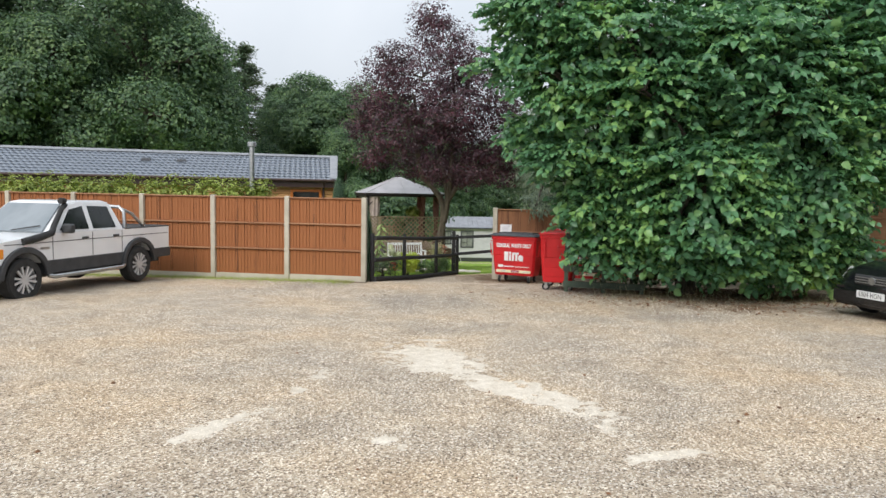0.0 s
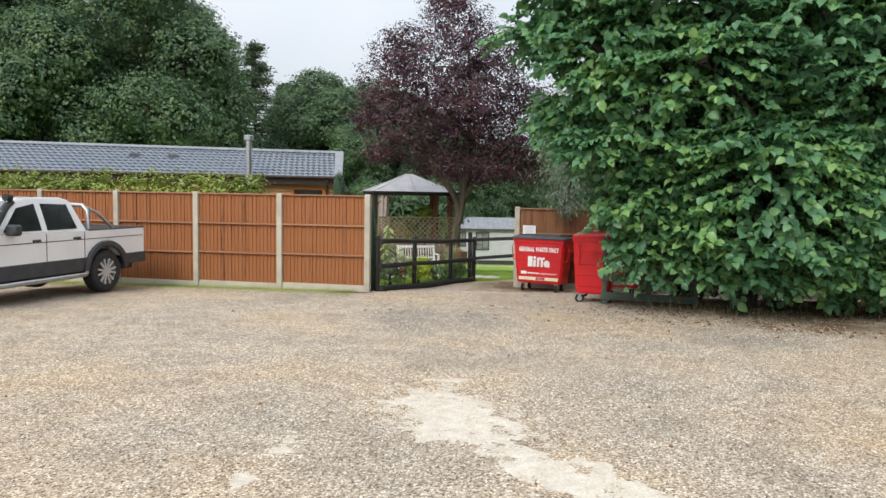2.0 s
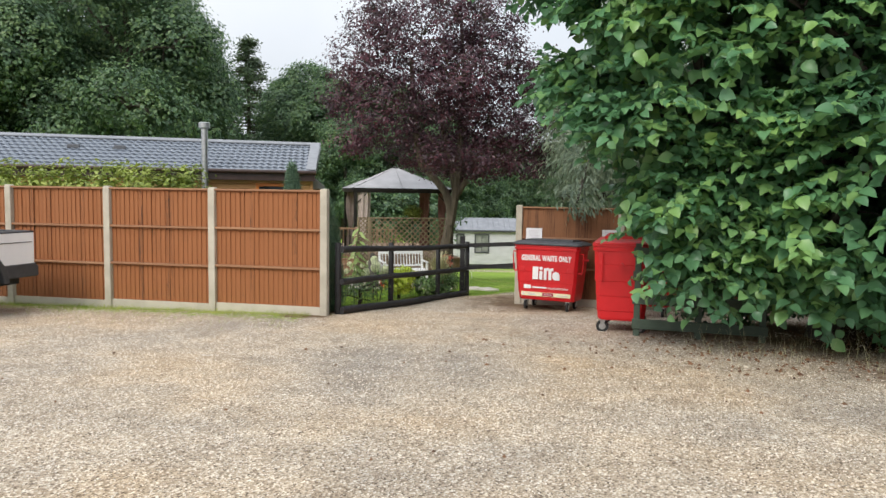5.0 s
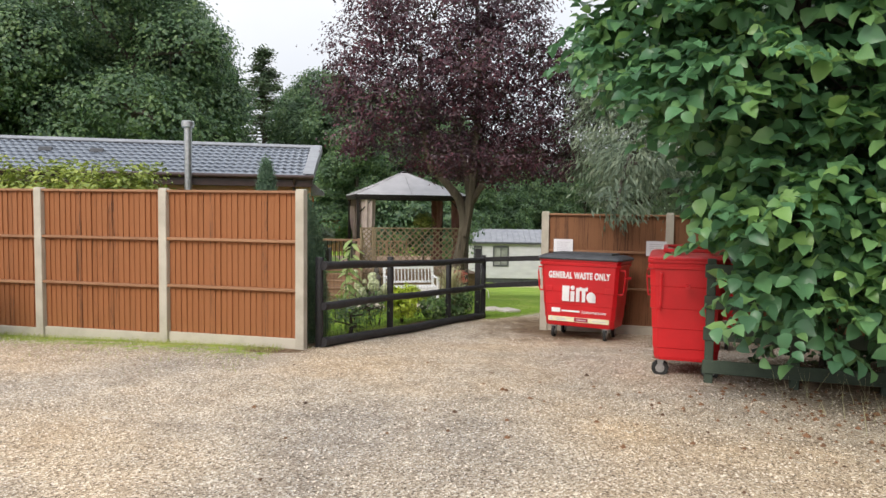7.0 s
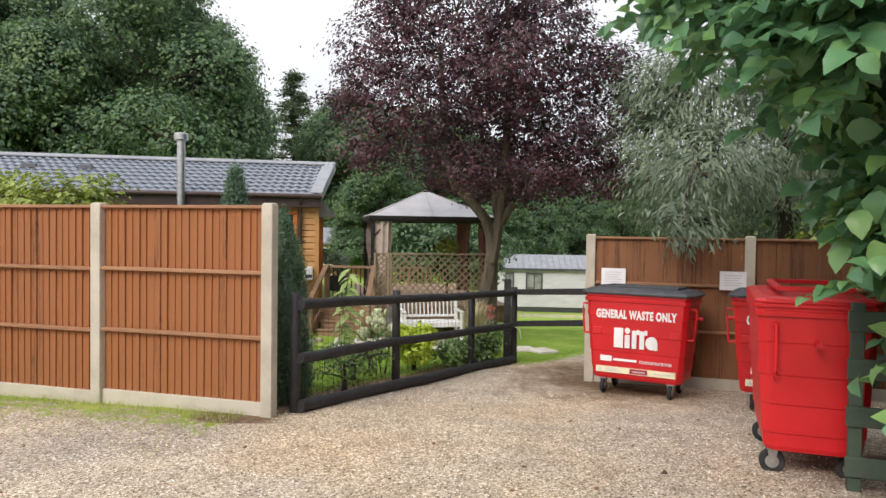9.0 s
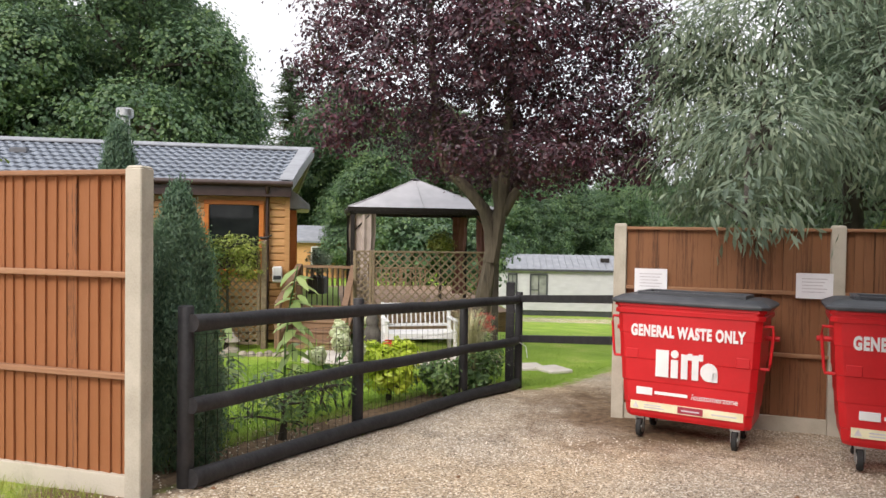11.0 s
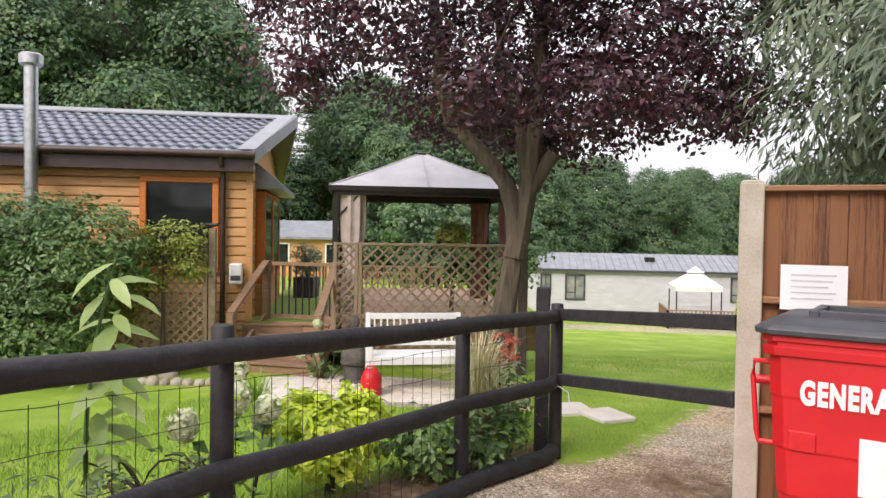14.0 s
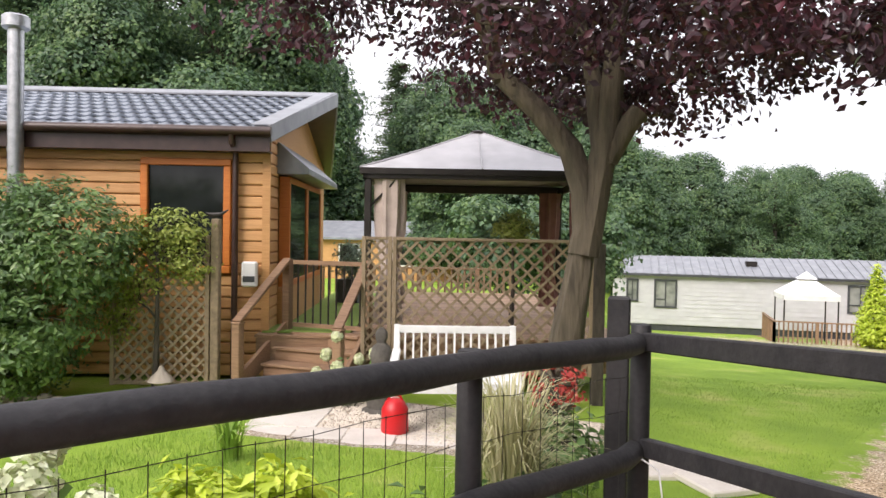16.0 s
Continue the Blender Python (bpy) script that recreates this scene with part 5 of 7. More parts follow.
def pickup():
    ob = thing("pickup_truck", pose(-6.6, 14.85, gz(-6.9, 13.8) - 0.01, 0, 0, -103) @ pose(0, -0.62, 0), "white double-cab pickup truck with dark cladding and snorkel", "pickup truck")
    R = 0.37
    hw = 0.84
    low = [(-1.05, 0.62)] + [(-0.48, 0.62)] + arc(0, R, 0.48, 148, 32) + [(0.48, 0.62), (2.52, 0.62)] + arc(3.0, R, 0.48, 148, 32) + [(3.5, 0.60), (3.72, 0.62), (3.80, 0.80), (3.74, 0.96), (3.45, 1.03), (2.42, 1.14), (0.42, 1.13), (0.42, 1.12), (-1.05, 1.12)]
    part("body", Shape().prism(low, -hw, hw), CARWHITE, ob, bevel=0.035, smooth=True, segments=2)
    sill = [(-1.08, 0.46), (-0.46, 0.46), (-0.47, 0.62), (-0.50, 0.66), (-1.08, 0.66)]
    part("rear_cladding", Shape().prism(sill, -hw - 0.012, hw + 0.012), CLADDING, ob, bevel=0.012)
    part("sill_cladding", Shape().prism([(0.47, 0.42), (2.53, 0.42), (2.52, 0.66), (0.48, 0.66)], -hw - 0.012, hw + 0.012), CLADDING, ob, bevel=0.012)
    part("front_bumper", Shape().prism([(3.46, 0.36), (3.82, 0.38), (3.92, 0.5), (3.9, 0.72), (3.5, 0.72), (3.45, 0.6)], -hw - 0.02, hw + 0.02), CLADDING, ob, bevel=0.03, smooth=True)
    part("rear_bumper", Shape().box(-1.2, -0.78, 0.45, -1.06, 0.78, 0.62), CLADDING, ob, bevel=0.02)
    part("underbody", Shape().box(-1.0, -0.6, 0.34, 3.5, 0.6, 0.6), RUBBER, ob)
    # cab
    cab = Shape()
    outline = [(0.42, 1.10, hw - 0.01), (2.46, 1.12, hw - 0.01), (1.80, 1.66, 0.64), (1.55, 1.70, 0.62), (0.85, 1.70, 0.62), (0.62, 1.65, 0.64)]
    n = len(outline)
    cab.add([(x, -w, z) for x, z, w in outline] + [(x, w, z) for x, z, w in outline], [tuple(range(n)), tuple(range(2 * n - 1, n - 1, -1))] + [((i + 1) % n, i, i + n, (i + 1) % n + n) for i in range(n)])
    part("cab", cab, CARWHITE, ob, bevel=0.03, smooth=True, segments=2)

    def side_w(z):
        return hw - 0.01 - (z - 1.12) * 0.37 + 0.006

    for s in (1, -1):
        for o in ([(2.16, 1.17), (1.42, 1.17), (1.42, 1.60), (1.72, 1.60)], [(1.30, 1.17), (0.66, 1.17), (0.74, 1.58), (1.30, 1.60)]):
            v = [(x, s * side_w(z), z) for x, z in o] + [(x, s * (side_w(z) - 0.03), z) for x, z in o]
            part("side_window", Shape().add(v, [(0, 1, 2, 3), (7, 6, 5, 4), (0, 4, 5, 1), (1, 5, 6, 2), (2, 6, 7, 3), (3, 7, 4, 0)]), DARKGLASS, ob)
        for x in (2.36, 1.36, 0.52):
            part("door_seam", Shape().beam((x, s * (hw + 0.002), 0.66), (x, s * (hw + 0.002), 1.11), 0.006, 0.012), CLADDING, ob)
        part("trim_line", Shape().beam((-1.0, s * (hw + 0.003), 0.98), (3.4, s * (hw + 0.003), 0.98), 0.006, 0.012), CLADDING, ob)
        for x in (1.48, 0.62):
            part("door_handle", Shape().box(x, s * hw - 0.01, 0.99, x + 0.16, s * hw + 0.025, 1.03), CLADDING, ob, bevel=0.008)
        part("mirror", Shape().box(2.0, s * (hw + 0.02) - 0.03, 1.12, 2.16, s * (hw + 0.16) + 0.03, 1.29), CLADDING, ob, bevel=0.03, smooth=True)
        part("side_step", Shape().tube([(0.5, s * 0.86, 0.40), (0.6, s * 0.90, 0.37), (2.4, s * 0.90, 0.37), (2.5, s * 0.86, 0.40)], 0.04, 10), STEEL, ob, "silver side step tube", smooth=True)
        for cx in (0.0, 3.0):
            fl = Shape()
            o = arc(cx, R, 0.56, 176, 4, 14) + arc(cx, R, 0.46, 4, 176, 14)
            fl.prism(o, s * hw - 0.02, s * hw + 0.055)
            part("wheel_arch", fl, CLADDING, ob, bevel=0.012)
        part("headlamp", Shape().box(3.60, s * 0.76 - 0.1, 0.80, 3.79, s * 0.76 + 0.06, 0.97), LAMPGLASS, ob, bevel=0.02)
        part("indicator", Shape().box(3.42, s * hw - 0.03, 0.76, 3.64, s * hw + 0.012, 0.92), AMBER, ob, "amber indicator lamp", bevel=0.01)
        part("rear_lamp", Shape().box(-1.07, s * 0.76 - 0.06, 0.72, -1.04, s * 0.76 + 0.06, 1.05), DARKRED, ob)
        for cx in (0.0, 3.0):
            wheel(ob, cx, s * 0.74, R, 0.25, s)
        part("roll_bar", Shape().tube([(0.30, s * 0.74, 1.12), (0.30, s * 0.72, 1.46), (0.28, s * 0.6, 1.56), (0.28, 0, 1.58)], 0.035, 10), STEEL, ob, smooth=True)
        part("roll_bar_stay", Shape().tube([(0.28, s * 0.66, 1.52), (0.05, s * 0.72, 1.42), (-0.32, s * 0.75, 1.12)], 0.03, 10), STEEL, ob, smooth=True)
    v = [(2.47, -0.70, 1.16), (2.47, 0.70, 1.16), (1.86, 0.57, 1.645), (1.86, -0.57, 1.645)]
    part("windscreen", Shape().add(v + [(x - 0.03, y, z - 0.04) for x, y, z in v], [(0, 1, 2, 3), (7, 6, 5, 4), (0, 4, 5, 1), (1, 5, 6, 2), (2, 6, 7, 3), (3, 7, 4, 0)]), material("windscreen_glass", (0.16, 0.19, 0.21), (0.22, 0.25, 0.27), 2, 0.04, spec=0.8), ob)
    part("wiper", Shape().beam((2.5, 0.1, 1.175), (2.38, 0.6, 1.26), 0.015, 0.02), CLADDING, ob)
    part("grille", Shape().box(3.74, -0.55, 0.76, 3.82, 0.55, 0.94), CLADDING, ob, bevel=0.01)
    part("tailgate_cap", Shape().box(-1.06, -hw, 1.115, 0.42, -hw + 0.07, 1.145).box(-1.06, hw - 0.07, 1.115, 0.42, hw, 1.145).box(-1.06, -hw, 1.115, -0.99, hw, 1.145), CLADDING, ob, bevel=0.008)
    part("bed_floor", Shape().box(-0.98, -hw + 0.08, 1.122, 0.40, hw - 0.08, 1.126), RUBBER, ob)
    part("snorkel", Shape().tube([(3.05, hw + 0.02, 1.02), (2.7, hw + 0.05, 1.08), (2.42, hw + 0.04, 1.14), (2.3, hw - 0.02, 1.26), (1.95, hw - 0.16, 1.56), (1.84, hw - 0.18, 1.63), (1.86, hw - 0.18, 1.69), (1.96, hw - 0.18, 1.70)], [0.06, 0.065, 0.06, 0.05, 0.045, 0.05, 0.06, 0.06], 10), RUBBER, ob, "black air snorkel", smooth=True)
    part("badge", Shape().box(2.44, hw, 0.86, 2.64, hw + 0.006, 0.90), STEEL, ob)


pickup()


def black_car():
    ob = thing("black_car", pose(6.72, 10.95, gz(7.0, 11) - 0.02, 0, 0, -166), "black hatchback car with a white number plate", "car")
    R, hw = 0.30, 0.86
    body = Shape()
    # sections across the car from nose to tail: x, half width, bottom, bonnet height
    secs = [(0.0, 0.55, 0.28, 0.62), (-0.06, 0.70, 0.22, 0.76), (-0.22, 0.80, 0.18, 0.84), (-0.55, 0.85, 0.18, 0.92), (-1.0, hw, 0.18, 0.99), (-2.6, hw, 0.18, 1.0), (-3.5, 0.84, 0.2, 1.0), (-3.8, 0.74, 0.3, 0.9)]
    v = []
    for x, w, z0, z1 in secs:
        v += [(x, -w, z0), (x, -w - 0.01, (z0 + z1) / 2), (x, -w * 0.96, z1 - 0.10), (x, -w * 0.62, z1), (x, w * 0.62, z1), (x, w * 0.96, z1 - 0.10), (x, w + 0.01, (z0 + z1) / 2), (x, w, z0)]
    f = [(i * 8 + k, i * 8 + (k + 1) % 8, (i + 1) * 8 + (k + 1) % 8, (i + 1) * 8 + k) for i in range(len(secs) - 1) for k in range(8)]
    f += [tuple(range(8)), tuple((len(secs) - 1) * 8 + k for k in range(7, -1, -1))]
    part("body", body.add(v, f), CARBLACK, ob, bevel=0.02, smooth=True, segments=2)
    cab = Shape()
    o = [(-0.95, 0.98, 0.78), (-3.7, 0.98, 0.76), (-3.3, 1.50, 0.58), (-1.75, 1.56, 0.60)]
    cab.add([(x, -w, z) for x, z, w in o] + [(x, w, z) for x, z, w in o], [(0, 1, 2, 3), (7, 6, 5, 4)] + [((i + 1) % 4, i, i + 4, (i + 1) % 4 + 4) for i in range(4)])
    part("cabin_glass", cab, DARKGLASS, ob, bevel=0.04, smooth=True)
    part("roof", Shape().box(-3.25, -0.57, 1.54, -1.78, 0.57, 1.585), CARBLACK, ob, bevel=0.02)
    for s in (1, -1):
        part("headlamp", Shape().add([(-0.02, s * 0.52, 0.60), (-0.16, s * 0.81, 0.62), (-0.34, s * 0.83, 0.80), (-0.14, s * 0.56, 0.75), (-0.12, s * 0.50, 0.60), (-0.28, s * 0.72, 0.62), (-0.40, s * 0.76, 0.78), (-0.24, s * 0.54, 0.73)], [(0, 1, 2, 3), (7, 6, 5, 4), (0, 4, 5, 1), (1, 5, 6, 2), (2, 6, 7, 3), (3, 7, 4, 0)]), LAMPGLASS, ob, bevel=0.01)
        for x in (-0.78, -3.2):
            wheel(ob, x, s * 0.80, R, 0.2, s)
            part("wheel_arch", Shape().prism(arc(x, R, 0.38, 178, 2) + arc(x, R, 0.32, 2, 178), s * hw - 0.02, s * hw + 0.02), CLADDING, ob)
    gr = part("grille", Shape().box(-0.02, -0.36, 0.56, 0.03, 0.36, 0.72), CLADDING, ob, bevel=0.02)
    for z in (0.60, 0.64, 0.68):
        part("grille_bar", Shape().box(0.028, -0.33, z - 0.006, 0.04, 0.33, z + 0.006), STEEL, gr)
    part("emblem", Shape().tube([(0.035, 0, 0.64), (0.055, 0, 0.64)], 0.06, 20), STEEL, ob, "round chrome emblem", smooth=True)
    part("bumper", Shape().box(-0.30, -0.80, 0.20, 0.05, 0.80, 0.50), CARBLACK, ob, bevel=0.06, smooth=True, segments=3)
    pl = part("number_plate", Shape().box(0.05, -0.26, 0.36, 0.062, 0.26, 0.47), WHITE, ob, "white number plate")
    lettering("plate_characters", "LS04 HGN", 0.105, CLADDING, pl, pose(0.064, 0, 0.415, 90, 0, 90) @ Matrix.Diagonal((0.92, 1, 1, 1)), 0.001)


black_car()

# ---- trees ----
# broad-leaved shrub tree beside the bins
tree("shrub_tree", (5.0, 14.6, gz(5, 14.6)), [(0, 0, -0.1), (0.1, -0.1, 0.9), (0.0, 0.0, 2.0), (0.1, 0.1, 3.6), (0.2, 0.2, 5.4)], 0.16,
     [(-1.65, -0.8, 2.0, 0.95, 1.0, 0.95), (-2.0, -0.9, 1.85, 0.7, 0.7, 0.5), (-1.35, -1.0, 1.25, 0.8, 0.6, 0.4), (-0.3, -1.3, 0.95, 0.9, 0.6, 0.4), (0.9, -1.2, 0.8, 0.9, 0.6, 0.4), (2.2, -0.8, 0.95, 1.1, 0.8, 0.5), (-2.4, -0.9, 2.75, 1.0, 0.8, 0.45), (-0.4, -1.9, 2.6, 1.5, 0.8, 0.5), (0.9, -1.9, 3.5, 1.5, 0.8, 0.5), (1.9, -1.5, 2.6, 1.4, 0.8, 0.6), (-1.4, -1.6, 3.9, 1.4, 0.9, 0.6), (0.2, -1.7, 4.7, 1.6, 0.9, 0.6), (2.3, -1.4, 4.3, 1.4, 0.9, 0.7), (-1.9, -1.1, 5.0, 1.3, 0.9, 0.5), (-2.1, -0.9, 1.5, 0.5, 0.45, 0.45), (-1.9, -1.0, 1.0, 0.55, 0.5, 0.35), (1.3, -1.0, 5.1, 1.6, 1.0, 0.7), (2.7, -0.8, 5.6, 1.3, 1.0, 0.8), (0.9, -1.8, 4.2, 1.3, 0.7, 0.5), (2.4, -1.6, 3.5, 1.2, 0.7, 0.5), (-1.7, -0.9, 3.2, 1.5, 1.4, 1.1), (-0.2, -1.5, 2.0, 1.6, 1.3, 1.4), (0.2, -1.2, 4.0, 2.0, 1.5, 1.3), (1.6, -0.9, 2.2, 1.4, 1.3, 1.5), (1.7, 0.0, 4.2, 1.7, 1.6, 1.3), (-0.8, 0.0, 5.4, 1.9, 1.6, 1.2), (0.2, 0.8, 2.4, 2.2, 1.5, 1.7), (-2.7, -0.9, 4.1, 1.0, 0.9, 0.6), (-2.5, -0.6, 5.5, 1.2, 0.9, 0.9), (-0.4, -1.2, 1.25, 1.5, 0.9, 0.55), (1.9, -0.6, 1.4, 1.1, 1.0, 0.6), (-3.6, -0.4, 4.6, 0.8, 0.6, 0.3), (-3.3, -0.3, 5.6, 0.9, 0.7, 0.5), (-3.1, -0.3, 3.2, 0.7, 0.7, 0.35), (3.2, 0.3, 3.0, 1.2, 1.1, 1.2), (3.0, 0.3, 5.2, 1.4, 1.3, 1.2)],
     6000, 14, 0.36, 0.138, LEAF, DARKBARK, "large broad-leaved green shrub with low hanging branches", 3, aspect=0.92, hollow=0.6, six=True, twigs=420, sprays=True, shell=0.72)
# purple-leaved tree by the rail fence
tree("purple_tree", (-0.10, 22.95, gz(0, 22.9)), [(-0.20, 0, -0.15), (-0.13, 0, 0.35), (-0.05, 0.02, 0.75), (0.0, 0.02, 1.1), (0.06, 0.02, 1.45), (0.10, 0.02, 1.75), (0.16, 0.05, 2.15)], 0.168,
     [(-1.4, 0.0, 4.5, 1.5, 1.5, 1.1), (-0.6, -0.2, 6.2, 1.5, 1.5, 1.2), (0.9, 0.0, 5.3, 1.6, 1.5, 1.3), (1.4, 0.2, 3.9, 1.3, 1.4, 0.8), (0.0, 0.3, 7.4, 1.1, 1.1, 0.9), (-2.0, 0.3, 5.6, 1.1, 1.2, 0.9), (0.2, 0.9, 4.3, 1.7, 1.4, 1.0), (-0.6, 1.1, 3.5, 1.1, 1.1, 0.6), (2.0, 0.2, 5.2, 0.9, 1.0, 0.8), (0.2, -1.1, 4.9, 1.3, 1.0, 1.0), (2.1, 0.4, 3.7, 0.7, 0.9, 0.5), (1.7, -0.2, 3.1, 0.9, 0.8, 0.4), (2.5, 0.1, 3.3, 0.6, 0.6, 0.35), (-2.2, -0.3, 3.6, 0.6, 0.7, 0.4), (-2.7, 0.2, 4.7, 0.5, 0.6, 0.5), (2.6, 0.1, 4.4, 0.5, 0.6, 0.5), (0.1, 0.9, 3.1, 0.9, 0.8, 0.45), (-0.2, -0.9, 3.3, 0.9, 0.7, 0.45), (0.9, -0.8, 3.15, 0.8, 0.7, 0.4), (0.9, 0.8, 3.0, 0.8, 0.7, 0.45), (-0.4, 0.3, 8.2, 0.8, 0.8, 0.7), (0.9, 0.1, 6.6, 1.1, 1.1, 0.9), (-1.7, 0.1, 6.7, 0.9, 0.9, 0.7)],
     3300, 19, 0.22, 0.080, PURPLE, BARK, "purple-leaved garden tree with a forked grey-brown trunk", 5, aspect=0.58, hollow=0.3, twigs=420, split=7,
     limbs=[([(0.12, 0.03, 1.75), (0.09, 0.035, 2.1), (-0.02, 0.04, 2.42), (-0.3, 0.03, 2.75), (-0.62, 0.0, 3.05), (-0.74, 0.0, 3.5), (-0.85, 0.0, 4.6), (-0.9, 0, 5.6)], 0.115, 0.05), ([(0.09, 0.02, 1.6), (0.17, 0.04, 2.1), (0.26, 0.06, 2.6), (0.30, 0.08, 3.2), (0.34, 0.1, 4.0), (0.4, 0.1, 5.2), (0.3, 0.1, 6.6)], 0.125, 0.04),
            ([(0.24, 0.05, 2.3), (0.16, 0.1, 2.8), (0.10, 0.1, 3.2), (-0.1, 0.2, 3.8), (-0.2, 0.3, 4.8)], 0.09, 0.03), ([(0.26, 0.05, 2.35), (0.40, 0.05, 2.6), (0.50, 0.05, 2.72)], 0.085, 0.075)], thick=0.07)
# grey-leaved tree behind the right fence
tree("grey_leaved_tree", (4.9, 22.2, gz(4.9, 22.2)), [(0, 0, -0.1), (0.1, 0, 1.5), (0.0, 0.1, 3.2), (0.2, 0.1, 5.4), (0.2, 0, 7.5)], 0.15,
     [(-1.5, -1.2, 3.2, 1.1, 1.2, 0.8), (-1.2, -0.4, 4.6, 1.4, 1.4, 1.1), (0.2, -1.2, 3.6, 1.5, 1.2, 1.2), (0.6, 0.2, 5.6, 1.6, 1.5, 1.2), (-0.6, 0.2, 7.0, 1.4, 1.3, 1.1), (1.6, -0.3, 4.2, 1.4, 1.4, 1.3), (-2.45, -3.42, 2.2, 0.42, 0.25, 0.3), (-1.9, -2.5, 2.9, 0.7, 0.7, 0.5), (0.4, 0.2, 8.3, 1.1, 1.1, 0.9), (-2.0, -0.2, 3.7, 0.9, 0.9, 0.6), (-2.0, -0.3, 2.9, 0.8, 0.8, 0.6), (-2.0, 0.3, 4.6, 0.9, 0.9, 0.8), (-1.3, 0.4, 2.3, 1.0, 0.8, 0.6), (0.4, 0.3, 2.4, 1.2, 0.9, 0.7)],
     2500, 18, 0.34, 0.15, GREYLEAF, DARKBARK, "grey-green narrow-leaved tree behind the bin fence", 8, aspect=0.22, hollow=0.4, twigs=200, hang=True)


def big_tree(seed, height, spread, mat, label, name="oak_tree", clusters=2700, leaves=22, size=0.215):
    rng = np.random.default_rng(seed)
    blobs = []
    for i in range(24):
        t = rng.uniform(0.12, 0.95)
        rad = spread * math.sin(math.pi * min(1, 0.18 + t * 0.85)) * 0.62
        a = rng.uniform(0, 2 * math.pi)
        br = spread * rng.uniform(0.34, 0.5)
        blobs.append((rad * math.cos(a), rad * math.sin(a), height * t, br, br, br * 0.75))
    return tree(name, (0, 0, 0), [(0, 0, -0.6), (0.1, 0, height * 0.15), (0.0, 0.2, height * 0.35), (0.2, 0.1, height * 0.6), (0.1, 0, height * 0.85)], height * 0.025, blobs, clusters, leaves, spread * 0.115, size, mat, DARKBARK, label, seed, aspect=0.7, hollow=0.55, twigs=110, shell=0.72)


def conifer(seed, height, spread, label):
    rng = np.random.default_rng(seed)
    ob = thing("conifer", pose(0, 0, 0), label, "tree", "background trees")
    s = Shape().tube([(0, 0, -0.5), (0, 0, height * 0.5), (0, 0, height)], [height * 0.02, height * 0.012, 0.03], 8)
    pts, nr = [], []
    for i in range(240):
        t = rng.uniform(0.06, 1.0) ** 0.8
        a = rng.uniform(0, 2 * math.pi)
        L = spread * (1.0 - t) ** 0.7 * rng.uniform(0.5, 1.1) + 0.2
        z = height * t
        end = Vector((L * math.cos(a), L * math.sin(a), z - 0.12 * L + 0.3 * t))
        s.tube([(0, 0, z), end], [0.05, 0.012], 4, caps=False)
        for k in range(34):
            u = rng.uniform(0.15, 1.05)
            pts.append(np.array(Vector((0, 0, z)).lerp(end, u)) + rng.normal(0, 0.16, 3) * (1.2, 1.2, 0.7))
            nr.append((math.cos(a) * 0.3, math.sin(a) * 0.3, 1))
    part("trunk", s, DARKBARK, ob)
    part("crown", leaf_mesh("crown", np.array(pts), np.array(nr), 0.34, PINELEAF, rng, 0.3), None, ob)
    return ob


OAK = [big_tree(21, 15, 5.6, OAKLEAF, "tall dense dark green broad-leaved tree"), big_tree(22, 13, 5.0, OAKLEAF, "rounded dark green broad-leaved tree"), big_tree(23, 11, 4.2, OAKLEAF, "dark green broad-leaved tree at the wood's edge")]
for o in OAK:
    tagged(o, group="background trees")
CON = [conifer(31, 12, 3.7, "dark green conifer behind the cabins"), conifer(32, 10, 3.0, "slender dark green conifer behind the cabins")]
PLACES = [(0, -22.3, 53, 1.28), (1, -31, 54, 1.4), (0, -28, 64, 1.4), (2, -36, 60, 1.5), (1, -41, 58, 1.5), (0, -46, 66, 1.5), (2, -27, 49, 1.25), (1, -23.5, 60, 1.35), (2, -19.6, 58, 1.2), (0, -34, 50, 1.25),
          (2, -9.5, 60, 1.0), (1, -5.0, 62, 0.86), (2, -1.5, 58, 0.78), (1, -12.5, 64, 1.0), (2, -6.8, 48, 0.62), (2, 1.0, 64, 0.85), (1, 4.5, 72, 0.8), (0, 9.5, 70, 0.60), (2, 8, 84, 0.85), (1, 14, 86, 0.85), (0, 21, 80, 0.68), (2, 14, 78, 0.75), (1, 18.5, 84, 0.68), (2, 24, 82, 0.85), (1, 30, 84, 0.8), (2, 36, 82, 1.0), (1, 10.5, 82, 0.66), (2, 6.8, 88, 0.8), (2, 19, 90, 1.0), (1, 27, 78, 1.0), (0, 33, 80, 1.0), (2, 26, 92, 1.1), (1, 40, 86, 1.1),
          (0, 11, 26, 0.85), (1, 17, 28, 0.95), (2, 10.6, 33, 0.85), (0, 24, 33, 1.0), (1, 14.5, 20.5, 0.75), (2, 20, 22, 0.85), (2, 3.5, 92, 0.9), (1, 6.5, 80, 0.62), (2, 12, 74, 0.62), (1, 17, 82, 0.75), (2, 23.5, 76, 0.8), (0, 11.5, 96, 0.8), (2, -3.6, 66, 0.95), (0, 12, 18.6, 0.55), (1, -2, 86, 1.0), (0, -9, 80, 1.0), (0, -48, 66, 1.4), (1, -15.5, 70, 0.98)]
used = set()
for k, x, y, sc in PLACES:
    m = pose(x, y, gz(x, y), 0, 0, (x * 53 + y * 29) % 360) @ Matrix.Scale(sc, 4)
    if k not in used:
        used.add(k)
        OAK[k].matrix_basis = m
    else:
        c = copy_thing(OAK[k], pose(0, 0, 0))
        c.matrix_basis = m
